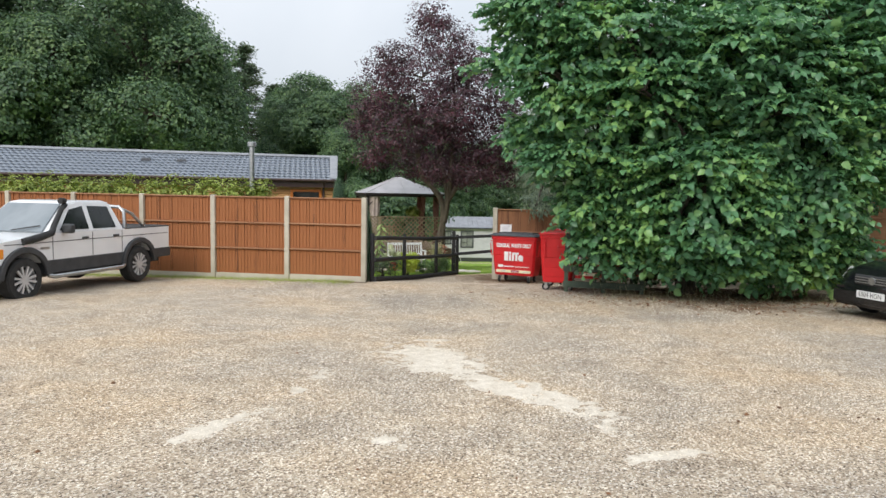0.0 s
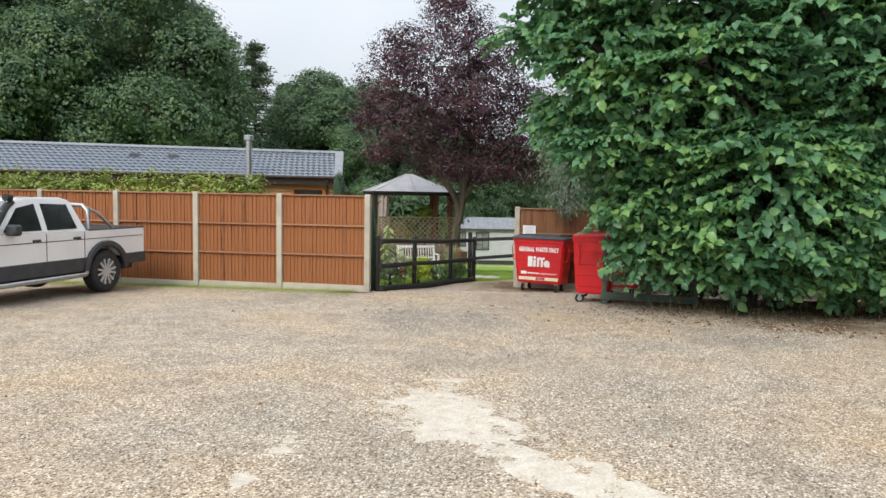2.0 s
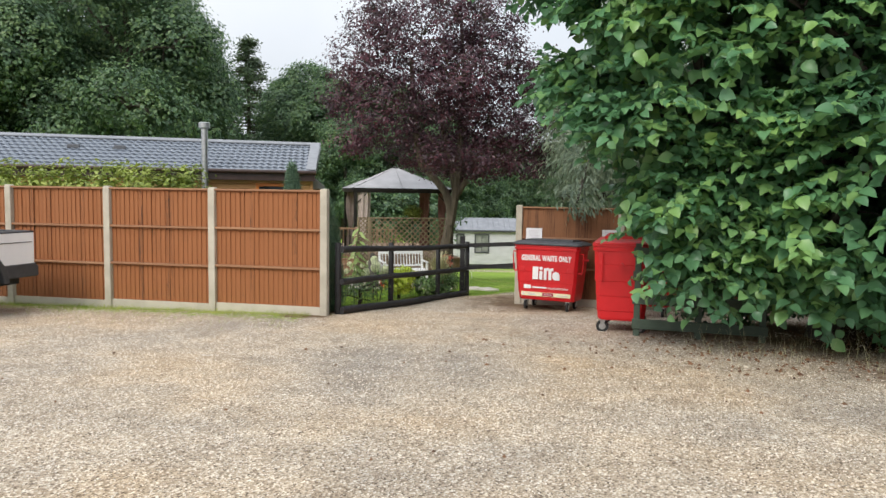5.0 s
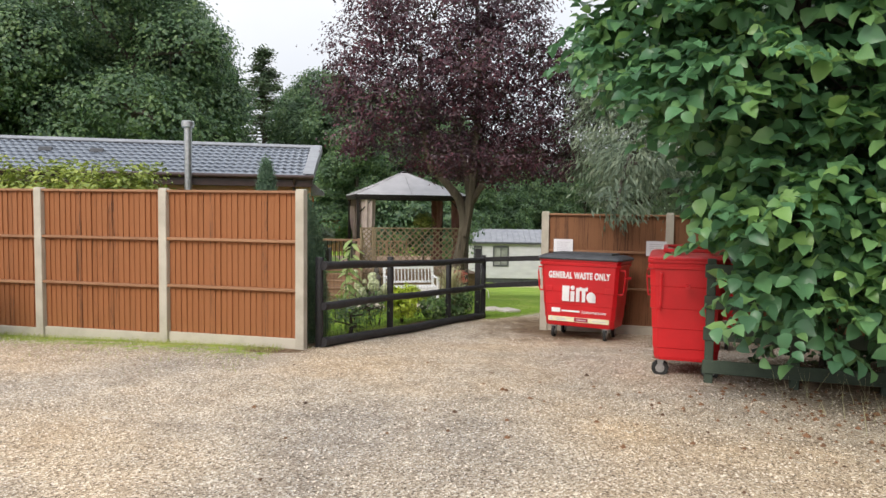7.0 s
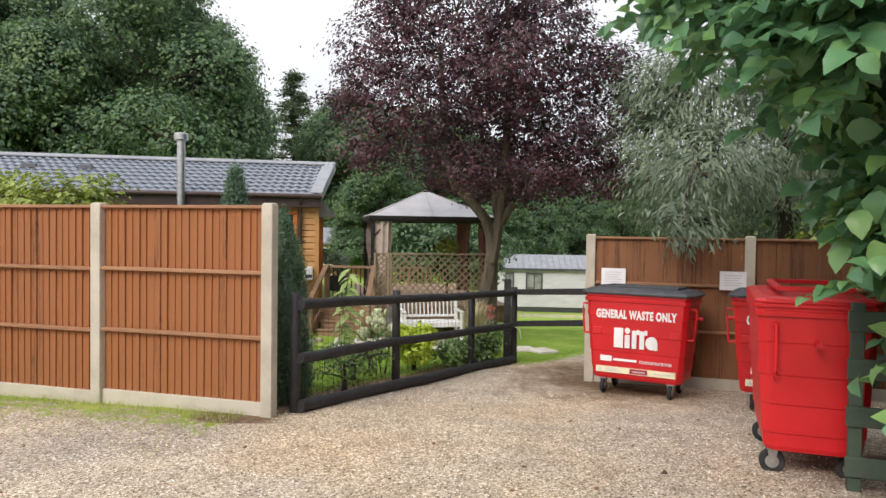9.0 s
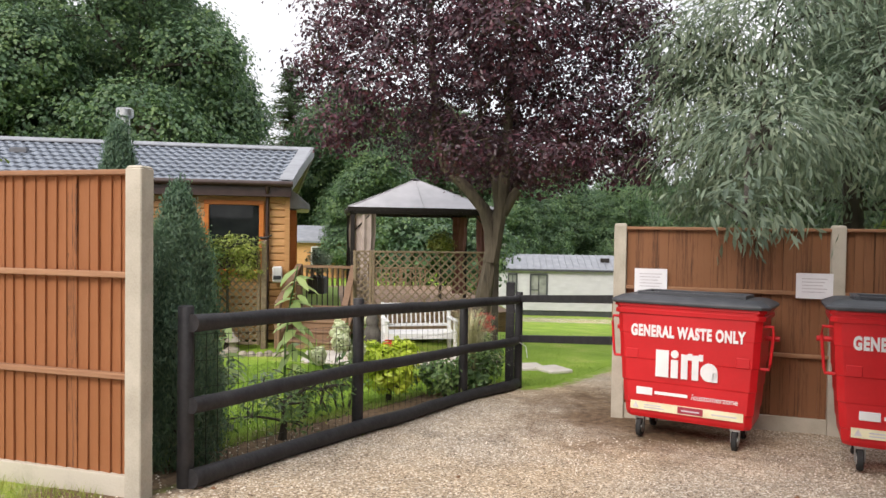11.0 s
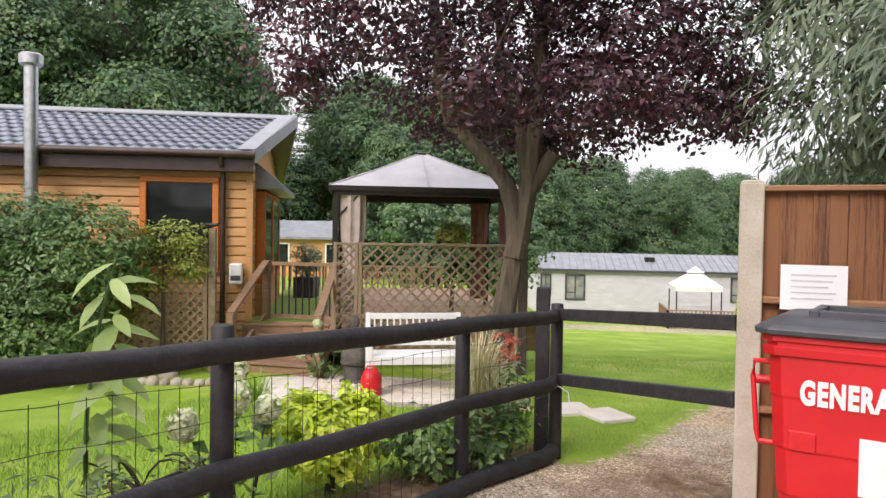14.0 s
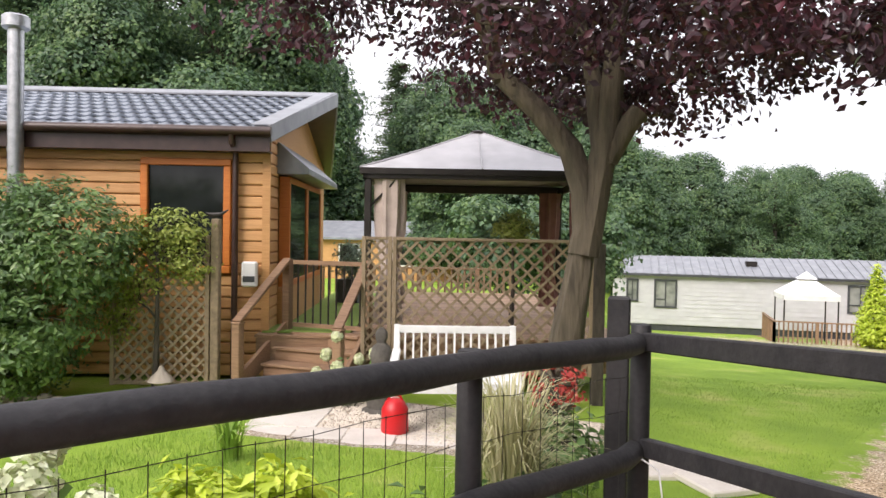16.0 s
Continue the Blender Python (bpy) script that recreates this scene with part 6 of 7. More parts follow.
for k, x, y, sc in ((0, -28, 100, 2.0), (1, -24.6, 103, 1.9), (0, -21, 96, 1.45), (1, -10, 62, 0.95)):
    m = pose(x, y, gz(x, y), 0, 0, (x * 53) % 360) @ Matrix.Scale(sc, 4)
    if ("c", k) not in used:
        used.add(("c", k))
        CON[k].matrix_basis = m
    else:
        c = copy_thing(CON[k], pose(0, 0, 0))
        c.matrix_basis = m


# ---- hedges, shrubs and bedding ----
def shrub(name, at, blobs, clusters, leaves, cr, size, mat, label, seed, aspect=0.6, hollow=0.4, category="shrub", six=False, turn=0, h=0.5):
    return tree(name, at, [(0, 0, -0.05), (0.02, 0, h * 0.5), (0, 0.02, h)], 0.03, blobs, clusters, leaves, cr, size, mat, DARKBARK, label, seed, aspect, hollow, six, 30, category, 1)


def hedge():
    blobs = []
    rng = np.random.default_rng(71)
    for i in range(15):
        x = -0.3 - i * 0.85
        blobs.append((x, 0.18 * -x + rng.normal(0, 0.08), 1.66 + rng.normal(0, 0.07), 0.75, 0.5, 0.85))
    shrub("hedge", (-4.6, 17.7, gz(-5, 17.7)), blobs, 3000, 16, 0.17, 0.095, HEDGELEAF, "yellow-green clipped hedge behind the board fence", 72, category="hedge")


hedge()


def cypress(x, y, top, r, seed):
    """Narrow upright conifer of close upward sprays."""
    rng = np.random.default_rng(seed)
    g = gz(x, y)
    H = top - g
    ob = thing("cypress", pose(x, y, g), "dense dark green upright cypress beside the fence", "conifer", "garden conifers")
    part("trunk", Shape().tube([(0, 0, -0.05), (0, 0, H * 0.9)], [0.05, 0.01], 8), DARKBARK, ob)
    n = 3600
    t = rng.uniform(0, 1, n) ** 0.85
    a = rng.uniform(0, 2 * math.pi, n)
    lump = 1 + 0.14 * np.sin(a * 3 + t * 9) + 0.08 * np.sin(a * 7 - t * 17)
    rad = r * np.minimum(1, 0.75 + t * 1.6) * (1 - t ** 2.2) ** 0.7 * lump * rng.uniform(0.72, 1.04, n)
    c = np.stack([rad * np.cos(a), rad * np.sin(a), t * H], 1)
    k = 16
    o = rng.normal(0, 1, (n, k, 3)) * np.array([0.028, 0.028, 0.055])
    pts = (c[:, None] + o).reshape(-1, 3)
    out = np.stack([np.cos(a), np.sin(a), np.zeros(n)], 1)
    nr = np.repeat(out + np.array([0, 0, 0.25]), k, 0)
    ax = np.repeat(np.array([0, 0, 1.0]) + out * 0.6 + rng.normal(0, 0.25, (n, 3)), k, 0)
    part("foliage", leaf_mesh("foliage", pts, nr, 0.036, CYPRESS, rng, 0.30, spread=0.5, axes=ax), None, ob)


cypress(-1.93, 16.68, 1.34, 0.29, 81)
cypress(-2.52, 16.95, 1.80, 0.22, 82)
shrub("climbing_shrub", (-5.72, 23.15, gz(-5.3, 23.1)), [(0.1, 0, 1.15, 0.85, 0.6, 1.0), (-0.8, 0.0, 1.1, 0.9, 0.7, 1.05), (0.45, 0.2, 1.6, 0.7, 0.6, 0.65), (-0.3, 0, 1.85, 0.8, 0.6, 0.45), (-1.6, 0.1, 1.2, 0.9, 0.7, 1.1), (-0.1, -0.2, 0.5, 0.8, 0.5, 0.5), (-1.1, -0.2, 0.5, 0.9, 0.5, 0.5)], 2500, 15, 0.13, 0.078, IVYLEAF, "large dense glossy green shrub beside the log cabin", 83, aspect=0.45, hollow=0.7, h=1.4)
shrub("climber", (-4.6, 23.88, gz(-4.6, 23.9)), [(0.1, 0.02, 1.8, 0.55, 0.14, 0.24), (-0.3, -0.02, 1.45, 0.42, 0.12, 0.5), (0.28, 0.1, 1.5, 0.3, 0.1, 0.32), (-0.5, 0, 1.0, 0.3, 0.1, 0.5)], 520, 10, 0.10, 0.055, HEDGELEAF, "thin green climber growing over the trellis", 84, aspect=0.5, h=1.6)
shrub("lime_shrub", (-0.98, 19.55, gz(-1, 19.5)), [(0, 0, 0.36, 0.30, 0.30, 0.26), (0.12, 0.1, 0.50, 0.18, 0.18, 0.16), (-0.16, 0, 0.48, 0.17, 0.17, 0.16)], 300, 11, 0.075, 0.082, LIME, "bright yellow-green shrub behind the rail fence", 85, aspect=0.38, h=0.3)
shrub("green_shrub", (-0.42, 20.05, gz(-0.4, 20.0)), [(0, 0, 0.22, 0.36, 0.32, 0.22), (0.35, 0.25, 0.25, 0.3, 0.3, 0.22)], 150, 10, 0.1, 0.07, IVYLEAF, "low dark green shrub in the garden bed", 86, h=0.2)
shrub("green_shrub", (-1.5, 17.6, gz(-1.5, 17.6)), [(0, 0, 0.28, 0.42, 0.42, 0.26), (0.2, 0.5, 0.3, 0.34, 0.34, 0.28), (-0.4, -0.35, 0.22, 0.3, 0.35, 0.22)], 75, 10, 0.10, 0.06, IVYLEAF, "leafy light green shrub in the garden bed", 87, aspect=0.36, h=0.3)
shrub("pale_leaved_shrub", (-1.95, 17.25, gz(-1.9, 17.3)), [(0, 0, 0.4, 0.4, 0.4, 0.32), (-0.3, 0.5, 0.45, 0.35, 0.35, 0.3), (0.3, 0.6, 0.30, 0.3, 0.3, 0.2)], 70, 10, 0.12, 0.075, GREYLEAF, "pale green leafy shrub beside the cypress", 88, aspect=0.3, h=0.4)
shrub("pale_leaved_shrub", (-1.6, 18.5, gz(-1.6, 18.5)), [(0, 0, 0.3, 0.4, 0.4, 0.3), (0.1, 0.5, 0.30, 0.3, 0.3, 0.25)], 22, 8, 0.13, 0.065, HEDGELEAF, "thin pale green plants in the garden bed", 89, aspect=0.3, h=0.3)
shrub("red_flowered_plant", (-0.08, 21.75, gz(0, 21.8)), [(0, 0, 0.32, 0.28, 0.25, 0.26)], 80, 9, 0.1, 0.08, IVYLEAF, "leafy green plant under the purple tree", 90, h=0.3)
shrub("red_flowers", (-0.08, 21.75, gz(0, 21.8)), [(0, 0, 0.74, 0.20, 0.16, 0.15)], 40, 12, 0.045, 0.035, REDFLOWER, "coral red flower heads on thin stems", 91, category="flowers", h=0.6)
shrub("potted_plant", (-1.15, 26.4, -0.36), [(0, 0, 1.24, 0.27, 0.27, 0.22)], 170, 9, 0.07, 0.07, HEDGELEAF, "round bright green potted plant in the gazebo", 92, aspect=0.3, category="plant", h=1.0)
shrub("blue_green_plant", (-4.3, 28.6, -0.4), [(0, 0, 0.75, 0.3, 0.3, 0.35)], 110, 8, 0.1, 0.12, GREYLEAF, "blue-green spiky plant on the deck", 93, aspect=0.2, category="plant", h=0.6)
shrub("golden_conifer", (7.5, 41.5, gz(7.5, 41.5)), [(0, 0, 0.45, 0.62, 0.62, 0.5), (0, 0, 0.95, 0.5, 0.5, 0.5), (0, 0, 1.45, 0.33, 0.33, 0.5), (0, 0, 1.9, 0.18, 0.18, 0.45), (0, 0, 2.3, 0.07, 0.07, 0.3)], 800, 12, 0.10, 0.09, LIME, "yellow-green conical conifer beside the caravan", 94, category="conifer", h=1.6)
shrub("clipped_hedge", (6, 62, gz(6, 62) + 0.0), [(0, 0, 1.0, 1.4, 0.8, 1.2), (2.2, 0, 1.0, 1.4, 0.8, 1.2)], 260, 12, 0.3, 0.25, LIME, "bright green clipped hedge near far cabins", 95, category="hedge", h=1.0)
for i, (x, y, sc, mt) in enumerate(((-3.4, 38.0, 0.9, OAKLEAF), (-1.4, 39.0, 0.9, OAKLEAF), (-2.2, 52.0, 1.4, OAKLEAF))):
    shrub("garden_shrub", (x, y, gz(x, y)), [(0, 0, 1.3 * sc, 1.5, 1.2, 1.2 * sc), (0.8, 0.2, 2.3 * sc, 1.1, 1.0, 1.0 * sc), (-0.8, 0, 2.5 * sc, 1.0, 1.0, 0.9 * sc)], 420, 12, 0.3, 0.2, mt, "dark green leafy garden shrub behind the gazebo", 100 + i, h=1.4)


def flower_heads(name, at, heads, label, seed):
    """Cream flower heads of many petals on stems with leaves."""
    rng = np.random.default_rng(seed)
    ob = thing(name, pose(*at), label, "flowers", "cream hydrangeas")
    st = Shape()
    lp, ln = [], []
    for x, y, z, r in heads:
        st.tube(limb(rng, (x * 0.3, y * 0.3, 0), (x, y, z), 0.05, 4), [0.008, 0.007, 0.006, 0.005, 0.005], 6)
        d = rng.normal(0, 1, (330, 3))
        d /= np.linalg.norm(d, axis=1, keepdims=True)
        p = np.array((x, y, z)) + d * r * rng.uniform(0.7, 1.02, (330, 1)) * (1, 1, 1.15)
        part("flower_head", leaf_mesh("flower_head", p, d, 0.034, CREAMFLOWER, rng, 0.9, 0.3), None, ob)
        for k in range(9):
            t = rng.uniform(0.15, 0.85)
            lp.append((x * t + rng.normal(0, 0.06), y * t + rng.normal(0, 0.06), z * t))
            ln.append((rng.normal(0, 0.4), -0.3, 0.8))
    part("stems", st, DARKBARK, ob)
    part("leaves", leaf_mesh("leaves", np.array(lp), np.array(ln), 0.12, IVYLEAF, rng, 0.5), None, ob)


flower_heads("hydrangea", (-1.32, 19.05, gz(-1.3, 19.05)), [(-0.06, 0.0, 0.68, 0.10), (0.10, 0.1, 0.60, 0.075), (-0.10, 0.12, 0.80, 0.07), (-0.22, -0.25, 0.58, 0.08), (0.02, 0.22, 0.5, 0.06)], "cream hydrangea heads above green leaves by the fence", 111)
flower_heads("hydrangea", (-2.45, 24.05, gz(-2.4, 24)), [(-0.1, 0, 0.72, 0.06), (-0.22, 0.0, 0.52, 0.06), (-0.05, -0.1, 0.40, 0.07), (0.1, 0.1, 0.48, 0.05), (-0.28, -0.1, 0.34, 0.06), (0.28, 0.05, 0.55, 0.05)], "small cream hydrangea beside the wooden steps", 112)


def tall_plant(at, height, n, lean, label, seed):
    """Upright stem with big drooping pale leaves."""
    rng = np.random.default_rng(seed)
    ob = thing("tall_leafy_plant", pose(*at), label, "plant", "tall leafy plants")
    top = Vector((lean[0], lean[1], height))
    path = limb(rng, (0, 0, -0.03), top, 0.02, 8)
    part("stem", Shape().tube(path, [0.014 - 0.001 * i for i in range(9)], 8), IVYLEAF, ob, smooth=True)
    P, N, A = [], [], []
    for i in range(n):
        t = 0.3 + 0.7 * i / n
        c = Vector((0, 0, 0)).lerp(top, t)
        a = i * 2.4 + rng.uniform(-0.4, 0.4)
        o = Vector((math.cos(a), math.sin(a), 0))
        P.append(c + o * 0.10 + Vector((0, 0, -0.06)))
        A.append(o * 0.75 + Vector((0, 0, -0.45)))
        N.append(o * 0.45 + Vector((0, -0.35, 0.8)))
    m1 = leaf_mesh("leaves", np.array(P), np.array(N), 0.20, leaf_material("pale_green_leaf", (0.22, 0.32, 0.09), (0.33, 0.44, 0.15), (0.46, 0.56, 0.22)), rng, 0.42, 0.15, 0.2, True, np.array(A))
    part("leaves", m1, None, ob)


tall_plant((-1.68, 18.25, gz(-1.68, 18.25)), 1.42, 34, (0.08, 0.05), "tall pale green plant with large drooping leaves", 121)
tall_plant((-1.95, 17.75, gz(-1.9, 17.8)), 1.05, 16, (-0.22, 0.1), "arching pale green plant with hanging leaves", 122)


def grass_clump(name, at, n, height, spread, mat, label, seed, width=0.008, category="ornamental grass", kind=""):
    rng = np.random.default_rng(seed)
    v, f = [], []
    for i in range(n):
        a = rng.uniform(0, 2 * math.pi)
        o = Vector((math.cos(a), math.sin(a), 0))
        b = o * rng.uniform(0, 0.09)
        h, r = height * rng.uniform(0.6, 1.15), spread * rng.uniform(0.2, 1.2)
        sd = o.cross(Vector((0, 0, 1)))
        k = len(v)
        for j in range(6):
            t = j / 5
            p = b + o * r * t * t + Vector((0, 0, h * (1.5 * t - 0.75 * t * t) / 0.75 * (1 - 0.25 * t * rng.uniform(0.3, 1))))
            w = width * (1 - 0.85 * t)
            v += [p - sd * w, p + sd * w]
            if j:
                f.append((k + 2 * j - 2, k + 2 * j - 1, k + 2 * j + 1, k + 2 * j))
    return solid(name, Shape().add(v, f), mat, pose(*at), label, category, kind=kind)


grass_clump("ornamental_grass", (-0.16, 20.55, gz(-0.1, 20.5)), 420, 0.95, 0.30, STRAW, "arching pale striped ornamental grass behind the rails", 131)
grass_clump("ornamental_grass", (-0.18, 20.85, gz(-0.1, 20.8)), 220, 0.72, 0.4, STRAW, "straw-coloured ornamental grass under the tree", 132)
grass_clump("flax_plant", (-2.45, 21.9, gz(-2.4, 21.9)), 60, 0.4, 0.25, GRASSLEAF, "small tuft of green strappy leaves", 133, 0.014)


# ---- patio, stones, ornaments ----
SLAB = material("buff_paving_stone", (0.44, 0.40, 0.36), (0.62, 0.58, 0.53), 4, 0.85, bump=0.002, bscale=40, spread=0.3, fine=0.4)
ROCK = material("grey_brown_stone", (0.20, 0.17, 0.14), (0.42, 0.37, 0.31), 7, 0.9, bump=0.004, bscale=30, spread=0.4, fine=0.5)
DARKSTONE = material("dark_weathered_stone", (0.05, 0.045, 0.04), (0.13, 0.12, 0.105), 7, 0.9, bump=0.004, bscale=30, fine=0.5)
pat = thing("patio", pose(-2.86, 22.55, -1.0, 0, 0, 11), "pale buff paving slabs edging the gravel bed", "patio", kind="structure")
for i in range(6):
    part("slab", Shape().box(i * 0.46, 0.0, -0.03, i * 0.46 + 0.45, 0.5, 0.035), SLAB, pat, bevel=0.008, m=pose(0, 0.012 * ((i * 7) % 3 - 1), 0.004 * (i % 3)))
for i in range(2):
    part("slab", Shape().box(-0.06, 0.51 + i * 0.46, -0.03, 0.6, 0.96 + i * 0.46, 0.037), SLAB, pat, bevel=0.008)
for x, y, a in ((0.62, 22.74, 20), (0.95, 22.48, 32)):
    solid("stepping_stone", Shape().box(-0.19, -0.22, -0.02, 0.19, 0.22, 0.03), SLAB, pose(x, y, gz(x, y) + 0.03, 0, 0, a), "pale square stepping stone set in the lawn", "stepping stone", "stepping stones", bevel=0.01)


def pebble(rng, s, r):
    a = rng.uniform(0.6, 1.1, 3) * r
    v = [(1, 0, 0), (0, 1, 0), (-1, 0, 0), (0, -1, 0), (0.1, 0.1, 1), (0, 0, -1)]
    return [(x * a[0], y * a[1], z * a[2] * 0.7) for x, y, z in v]


PF = [(0, 1, 4), (1, 2, 4), (2, 3, 4), (3, 0, 4), (1, 0, 5), (2, 1, 5), (3, 2, 5), (0, 3, 5)]


def scatter_stones(name, n, place, r0, r1, mat, label, seed, category):
    rng = np.random.default_rng(seed)
    s = Shape()
    for i in range(n):
        x, y = place(rng)
        s.add(pebble(rng, s, rng.uniform(r0, r1)), PF, pose(x, y, gz(x, y) + r0 * 0.35, 0, 0, rng.uniform(0, 360)))
    me = bpy.data.meshes.new(name)
    me.from_pydata(s.v, [], s.f)
    ob = part(name, me, mat)
    return tagged(ob, label, category, kind="stuff")


PEBBLE = material("mixed_pebbles", (0.24, 0.20, 0.16), (0.62, 0.56, 0.48), 3, 0.85, spread=1.0, island=True, fine=0.3)
LITTER = material("dry_brown_leaf", (0.05, 0.03, 0.02), (0.20, 0.10, 0.05), 3, 0.9, spread=1.0, island=True)
GRIT = material("gravel_grit", (0.22, 0.16, 0.11), (0.74, 0.66, 0.55), 3, 0.85, spread=1.0, island=True, fine=0.3)
scatter_stones("pebble_bed", 6800, lambda r: (r.uniform(-2.7, 0.1), 23.05 + r.uniform(0.0, 1.3)), 0.014, 0.03, PEBBLE, "mixed brown and grey pebbles around the bench", 141, "pebbles")


def near_gravel(r):
    d = r.uniform(0, 1) ** 0.8
    y = 2.0 + 16.5 * d
    return r.uniform(-1, 1) * (1.6 + 0.30 * y) + 0.3, y


scatter_stones("loose_gravel", 34000, lambda r: near_gravel(r), 0.004, 0.012, GRIT, "loose pale and brown gravel stones on the car park", 142, "gravel")
scatter_stones("leaf_litter", 900, lambda r: (r.normal(5.2, 2.0), r.normal(13.3, 0.9)), 0.012, 0.035, LITTER, "dry brown leaves and twigs under the shrub", 143, "leaf litter")
scatter_stones("fallen_leaves", 70, lambda r: (r.uniform(-4, 4), r.uniform(3, 17)), 0.012, 0.028, LITTER, "scattered brown fallen leaves on gravel", 144, "leaf litter")

edging = thing("stone_edging", pose(0, 0, 0), "row of rough grey stones edging the flower bed", "edging")
rng = np.random.default_rng(151)
stone = Shape().lathe([(0.07, 0), (0.085, 0.03), (0.075, 0.08), (0.04, 0.11)], 8).mesh("stone", smooth=True)
stone.materials.append(ROCK)
for i in range(24):
    t = i / 23
    x, y = -6.6 + 3.2 * t, 22.95 + 0.5 * t
    part("stone", stone, None, edging, m=pose(x, y + rng.normal(0, 0.015), gz(x, y) - 0.02, rng.uniform(-8, 8), rng.uniform(-8, 8), rng.uniform(0, 360)) @ Matrix.Diagonal((1.0, rng.uniform(0.7, 1.1), rng.uniform(0.7, 1.1), 1)))

solid("stone_lantern", Shape().lathe([(0.13, 0), (0.12, 0.04), (0.06, 0.08), (0.07, 0.14), (0.14, 0.17), (0.10, 0.22), (0.04, 0.28), (0.02, 0.33)], 10), ROCK, pose(-4.45, 23.78, gz(-4.4, 23.8)), "small grey stone pagoda ornament in the bed", "ornament", smooth=True)
solid("garden_statue", Shape().lathe([(0.16, 0), (0.17, 0.08), (0.12, 0.16), (0.10, 0.22), (0.12, 0.30), (0.09, 0.38), (0.045, 0.42), (0.065, 0.47), (0.06, 0.53), (0.02, 0.57)], 14, Matrix.Diagonal((1, 0.8, 1, 1))), DARKSTONE, pose(-2.05, 24.0, -0.72), "dark stone seated garden statue on a plinth", "statue", smooth=True)
solid("plinth", Shape().lathe([(0.19, 0), (0.19, 0.05), (0.14, 0.07), (0.14, 0.24), (0.18, 0.27), (0.18, 0.30)], 12), DARKSTONE, pose(-2.05, 24.0, -1.02), "round stone plinth beside the bench", "plinth", smooth=True)
bag = thing("red_container", pose(-1.64, 23.25, gz(-1.6, 23.2), 0, 0, 10), "bright red plastic container beside the bench leg", "container")
part("tub", Shape().lathe([(0.105, 0), (0.125, 0.03), (0.12, 0.22), (0.085, 0.29), (0.05, 0.31)], 14), RED, bag, smooth=True)
part("handle", Shape().tube([(-0.07, 0, 0.28), (-0.045, 0, 0.34), (0.045, 0, 0.34), (0.07, 0, 0.28)], 0.012, 8), RED, bag, smooth=True)
solid("turf_mat", Shape().box(-1.15, 0.05, 0, -0.1, 5.6, 0.02), material("green_turf", (0.12, 0.20, 0.03), (0.20, 0.29, 0.05), 12, 0.9, bump=0.006, bscale=120, fine=0.5), GM @ pose(0, 0, GB - 0.055), "green artificial turf laid on the deck", "turf")
pl = thing("planter", pose(-4.3, 28.6, -0.42), "dark grey square planter on the deck", "planter")
part("tub", Shape().box(-0.2, -0.2, 0, 0.2, 0.2, 0.42), GREYPLASTIC, pl, bevel=0.01)
orn = thing("bird_ornament", pose(-4.02, 24.12, 0.92, 0, 0, 12), "small dark metal bird ornament on a post", "ornament")
part("bird", Shape().tube([(-0.12, 0, 0.06), (-0.04, 0, 0.04), (0.05, 0, 0.05), (0.13, 0, 0.10)], [0.006, 0.028, 0.022, 0.006], 8).tube([(0, 0, -0.02), (0, 0, 0.04)], 0.006, 6), DARKMETAL, orn, smooth=True)


# ---- wire mesh and cord on the rail fence ----
def wire_mesh():
    ob = thing("wire_netting", pose(0, 0, 0), "thin dark wire netting hung inside the rail fence", "netting")
    s = Shape()
    for (x0, y0), (x1, y1) in zip(RP, RP[1:]):
        n = int(math.hypot(x1 - x0, y1 - y0) / 0.1)
        for i in range(n):
            t = i / n
            x, y = x0 + (x1 - x0) * t - 0.03, y0 + (y1 - y0) * t + 0.02
            g = gz(x, y)
            s.tube([(x, y, g), (x + 0.004 * math.sin(i * 5), y, g + 0.45), (x, y, g + 0.93)], 0.0016, 4, caps=False)
        for h in (0.16, 0.32, 0.58, 0.76, 0.92):
            s.tube([(x0 + (x1 - x0) * k / 8 - 0.03, y0 + (y1 - y0) * k / 8 + 0.02, gz(x0 + (x1 - x0) * k / 8, y0 + (y1 - y0) * k / 8) + h + 0.006 * math.sin(k * 2.3 + h * 20)) for k in range(9)], 0.0016, 4, caps=False)
    tagged(part("wire_grid", s, DARKMETAL, ob), kind="stuff")


wire_mesh()
x, y = RP[-1]
g = gz(x, y) + 0.5
solid("cord", Shape().tube([(x - 0.02, y - 0.09, g + 0.04), (x - 0.06, y - 0.1, g + 0.07), (x + 0.02, y - 0.1, g + 0.065), (x + 0.09, y - 0.09, g + 0.02), (x + 0.11, y - 0.09, g - 0.12)], 0.004, 6), PAPER, pose(0, 0, 0), "pale loop of cord tied round a rail", "cord", smooth=True)


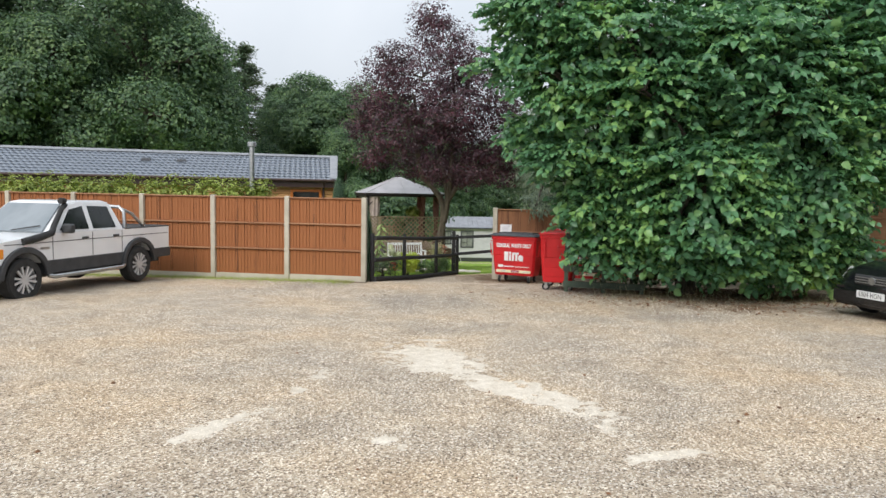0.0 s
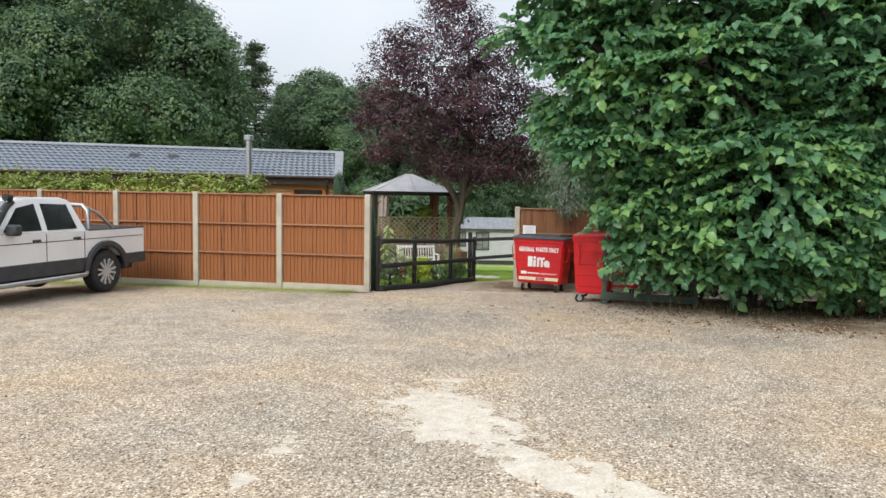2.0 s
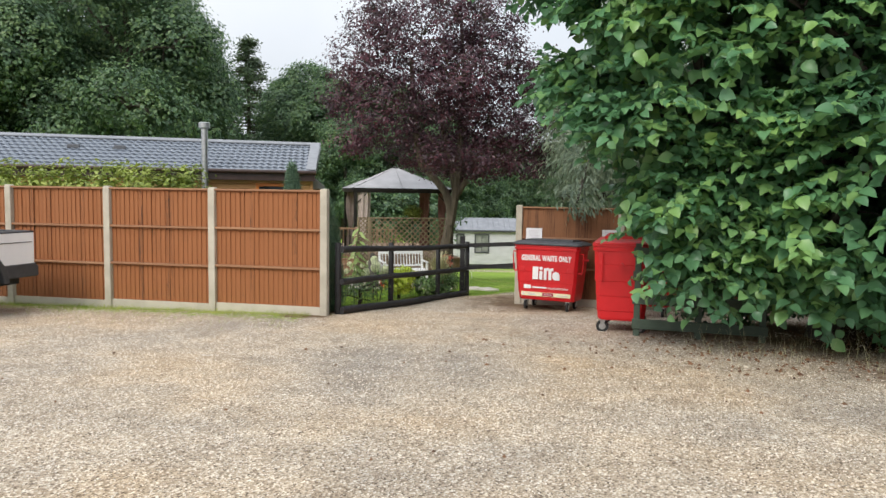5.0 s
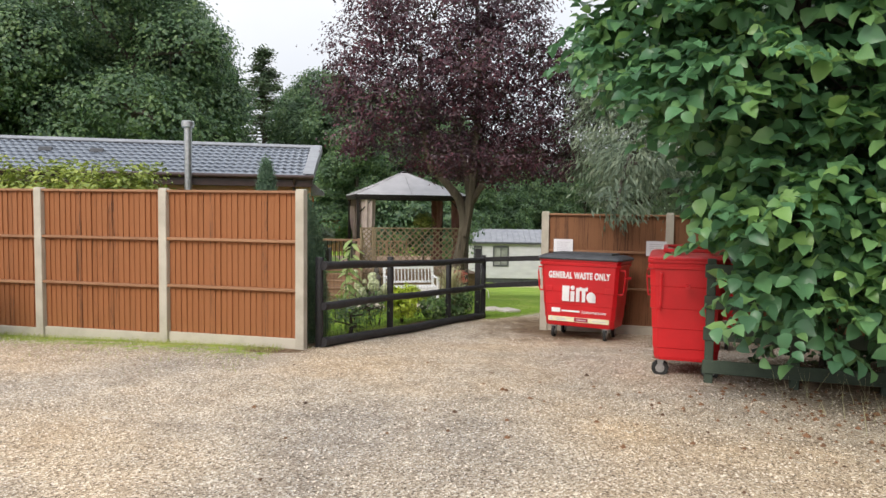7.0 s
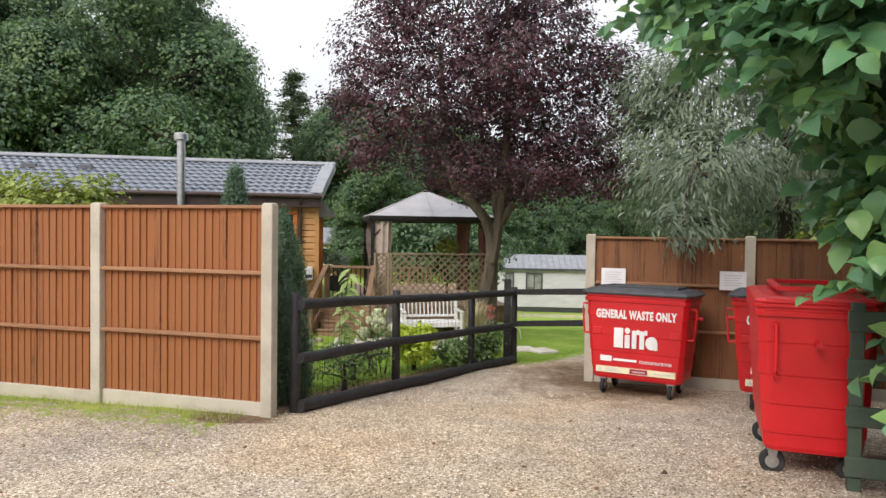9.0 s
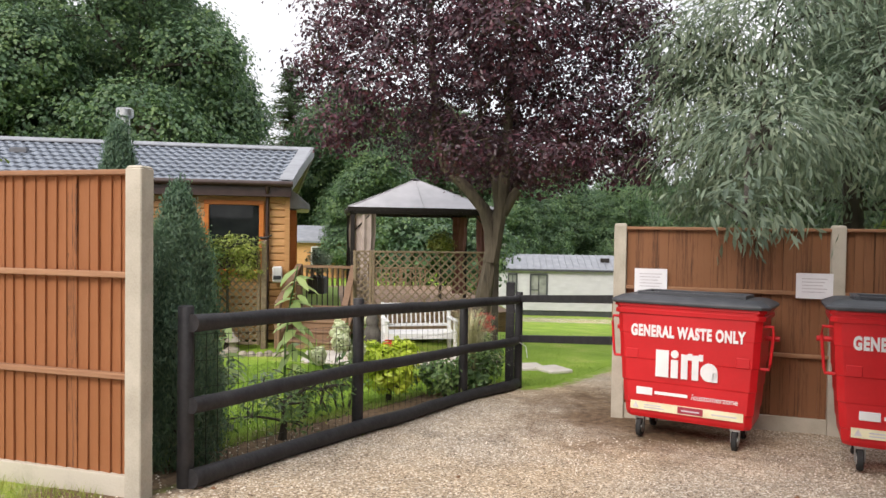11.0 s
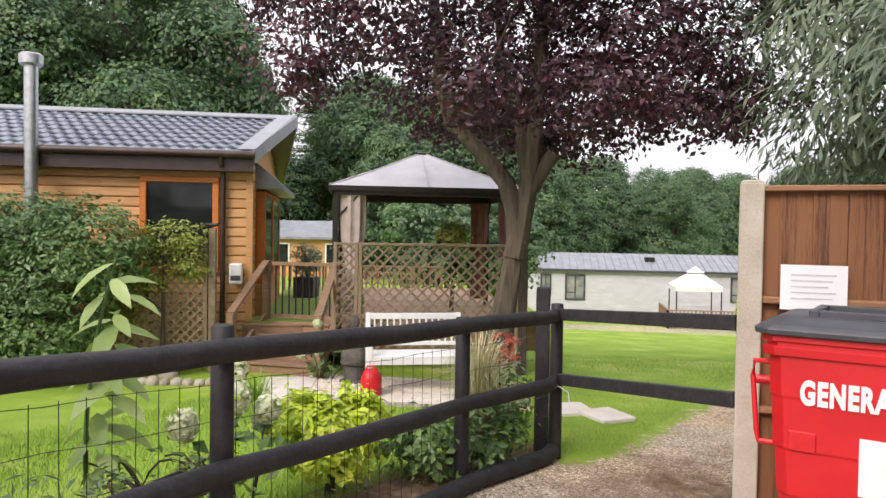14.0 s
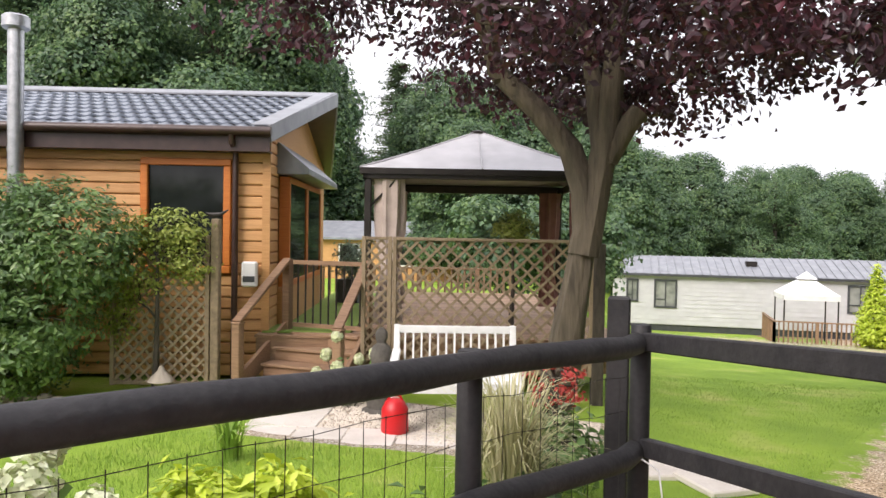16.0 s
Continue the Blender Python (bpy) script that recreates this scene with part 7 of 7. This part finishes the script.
# ---- grass ----
def grass_blades(name, n, place, h0, h1, mat, label, seed):
    rng = np.random.default_rng(seed)
    v, f = [], []
    for i in range(n):
        x, y = place(rng)
        g = gz(x, y)
        a = rng.uniform(0, 2 * math.pi)
        h, w = rng.uniform(h0, h1), 0.003
        dx, dy = math.cos(a), math.sin(a)
        lx, ly = rng.normal(0, 0.35, 2) * h
        k = len(v)
        v += [(x - dx * w, y - dy * w, g - 0.01), (x + dx * w, y + dy * w, g - 0.01), (x + lx, y + ly, g + h)]
        f.append((k, k + 1, k + 2))
    me = bpy.data.meshes.new(name)
    me.from_pydata(v, [], f)
    tagged(part(name, me, mat), label, "grass", kind="stuff")


def lawn_left(r):
    y = r.uniform(16.6, 22.6)
    e = float(np.interp(y, [15.9, 18.1, 19.9, 20.9, 24], [-2.2, -1.5, -0.7, 0.1, 0.3]))
    return e - r.uniform(0, 1) ** 1.3 * 3.6, y


def lawn_right(r):
    y = r.uniform(20.9, 29)
    return r.uniform(0.1, float(np.interp(y, [20.6, 23, 26, 30], [0.7, 1.7, 3.0, 4.4]))), y


def verge(r):
    fx = r.uniform(0.2, 11)
    p = P1 + FD * fx
    return p.x, p.y - 0.05 - r.exponential(0.32)


grass_blades("lawn_grass", 42000, lawn_left, 0.025, 0.06, GRASSLEAF, "short bright green mown garden grass", 161)
grass_blades("lawn_grass", 22000, lawn_right, 0.01, 0.032, GRASSLEAF, "short green grass beyond the barrier", 162)
grass_blades("verge_grass", 9000, verge, 0.02, 0.08, HEDGELEAF, "thin grass growing along the fence foot", 163)
grass_blades("dry_grass", 500, lambda r: (r.uniform(3.0, 10), r.normal(13.6, 0.5)), 0.05, 0.35, STRAW, "dry straw-coloured grass stalks under the shrub", 164)

shrub("bright_shrub", (4.9, 19.5, gz(4.9, 19.5)), [(0, 0, 1.6, 0.9, 0.7, 0.9), (0.9, 0.0, 1.9, 0.8, 0.7, 0.9), (1.8, -0.2, 1.6, 0.8, 0.7, 0.9)], 420, 12, 0.2, 0.12, HEDGELEAF, "bright green leafy shrub behind the bin fence", 171, h=1.4)
shrub("undergrowth", (4.2, 15.7, gz(4.2, 15.7)), [(0, 0, 0.6, 1.0, 0.6, 0.7), (1.6, 0.1, 0.7, 1.1, 0.6, 0.8), (3.2, 0.1, 0.7, 1.1, 0.6, 0.8)], 420, 12, 0.2, 0.11, OAKLEAF, "dark leafy undergrowth beneath the broad-leaved shrub", 181, h=0.6)
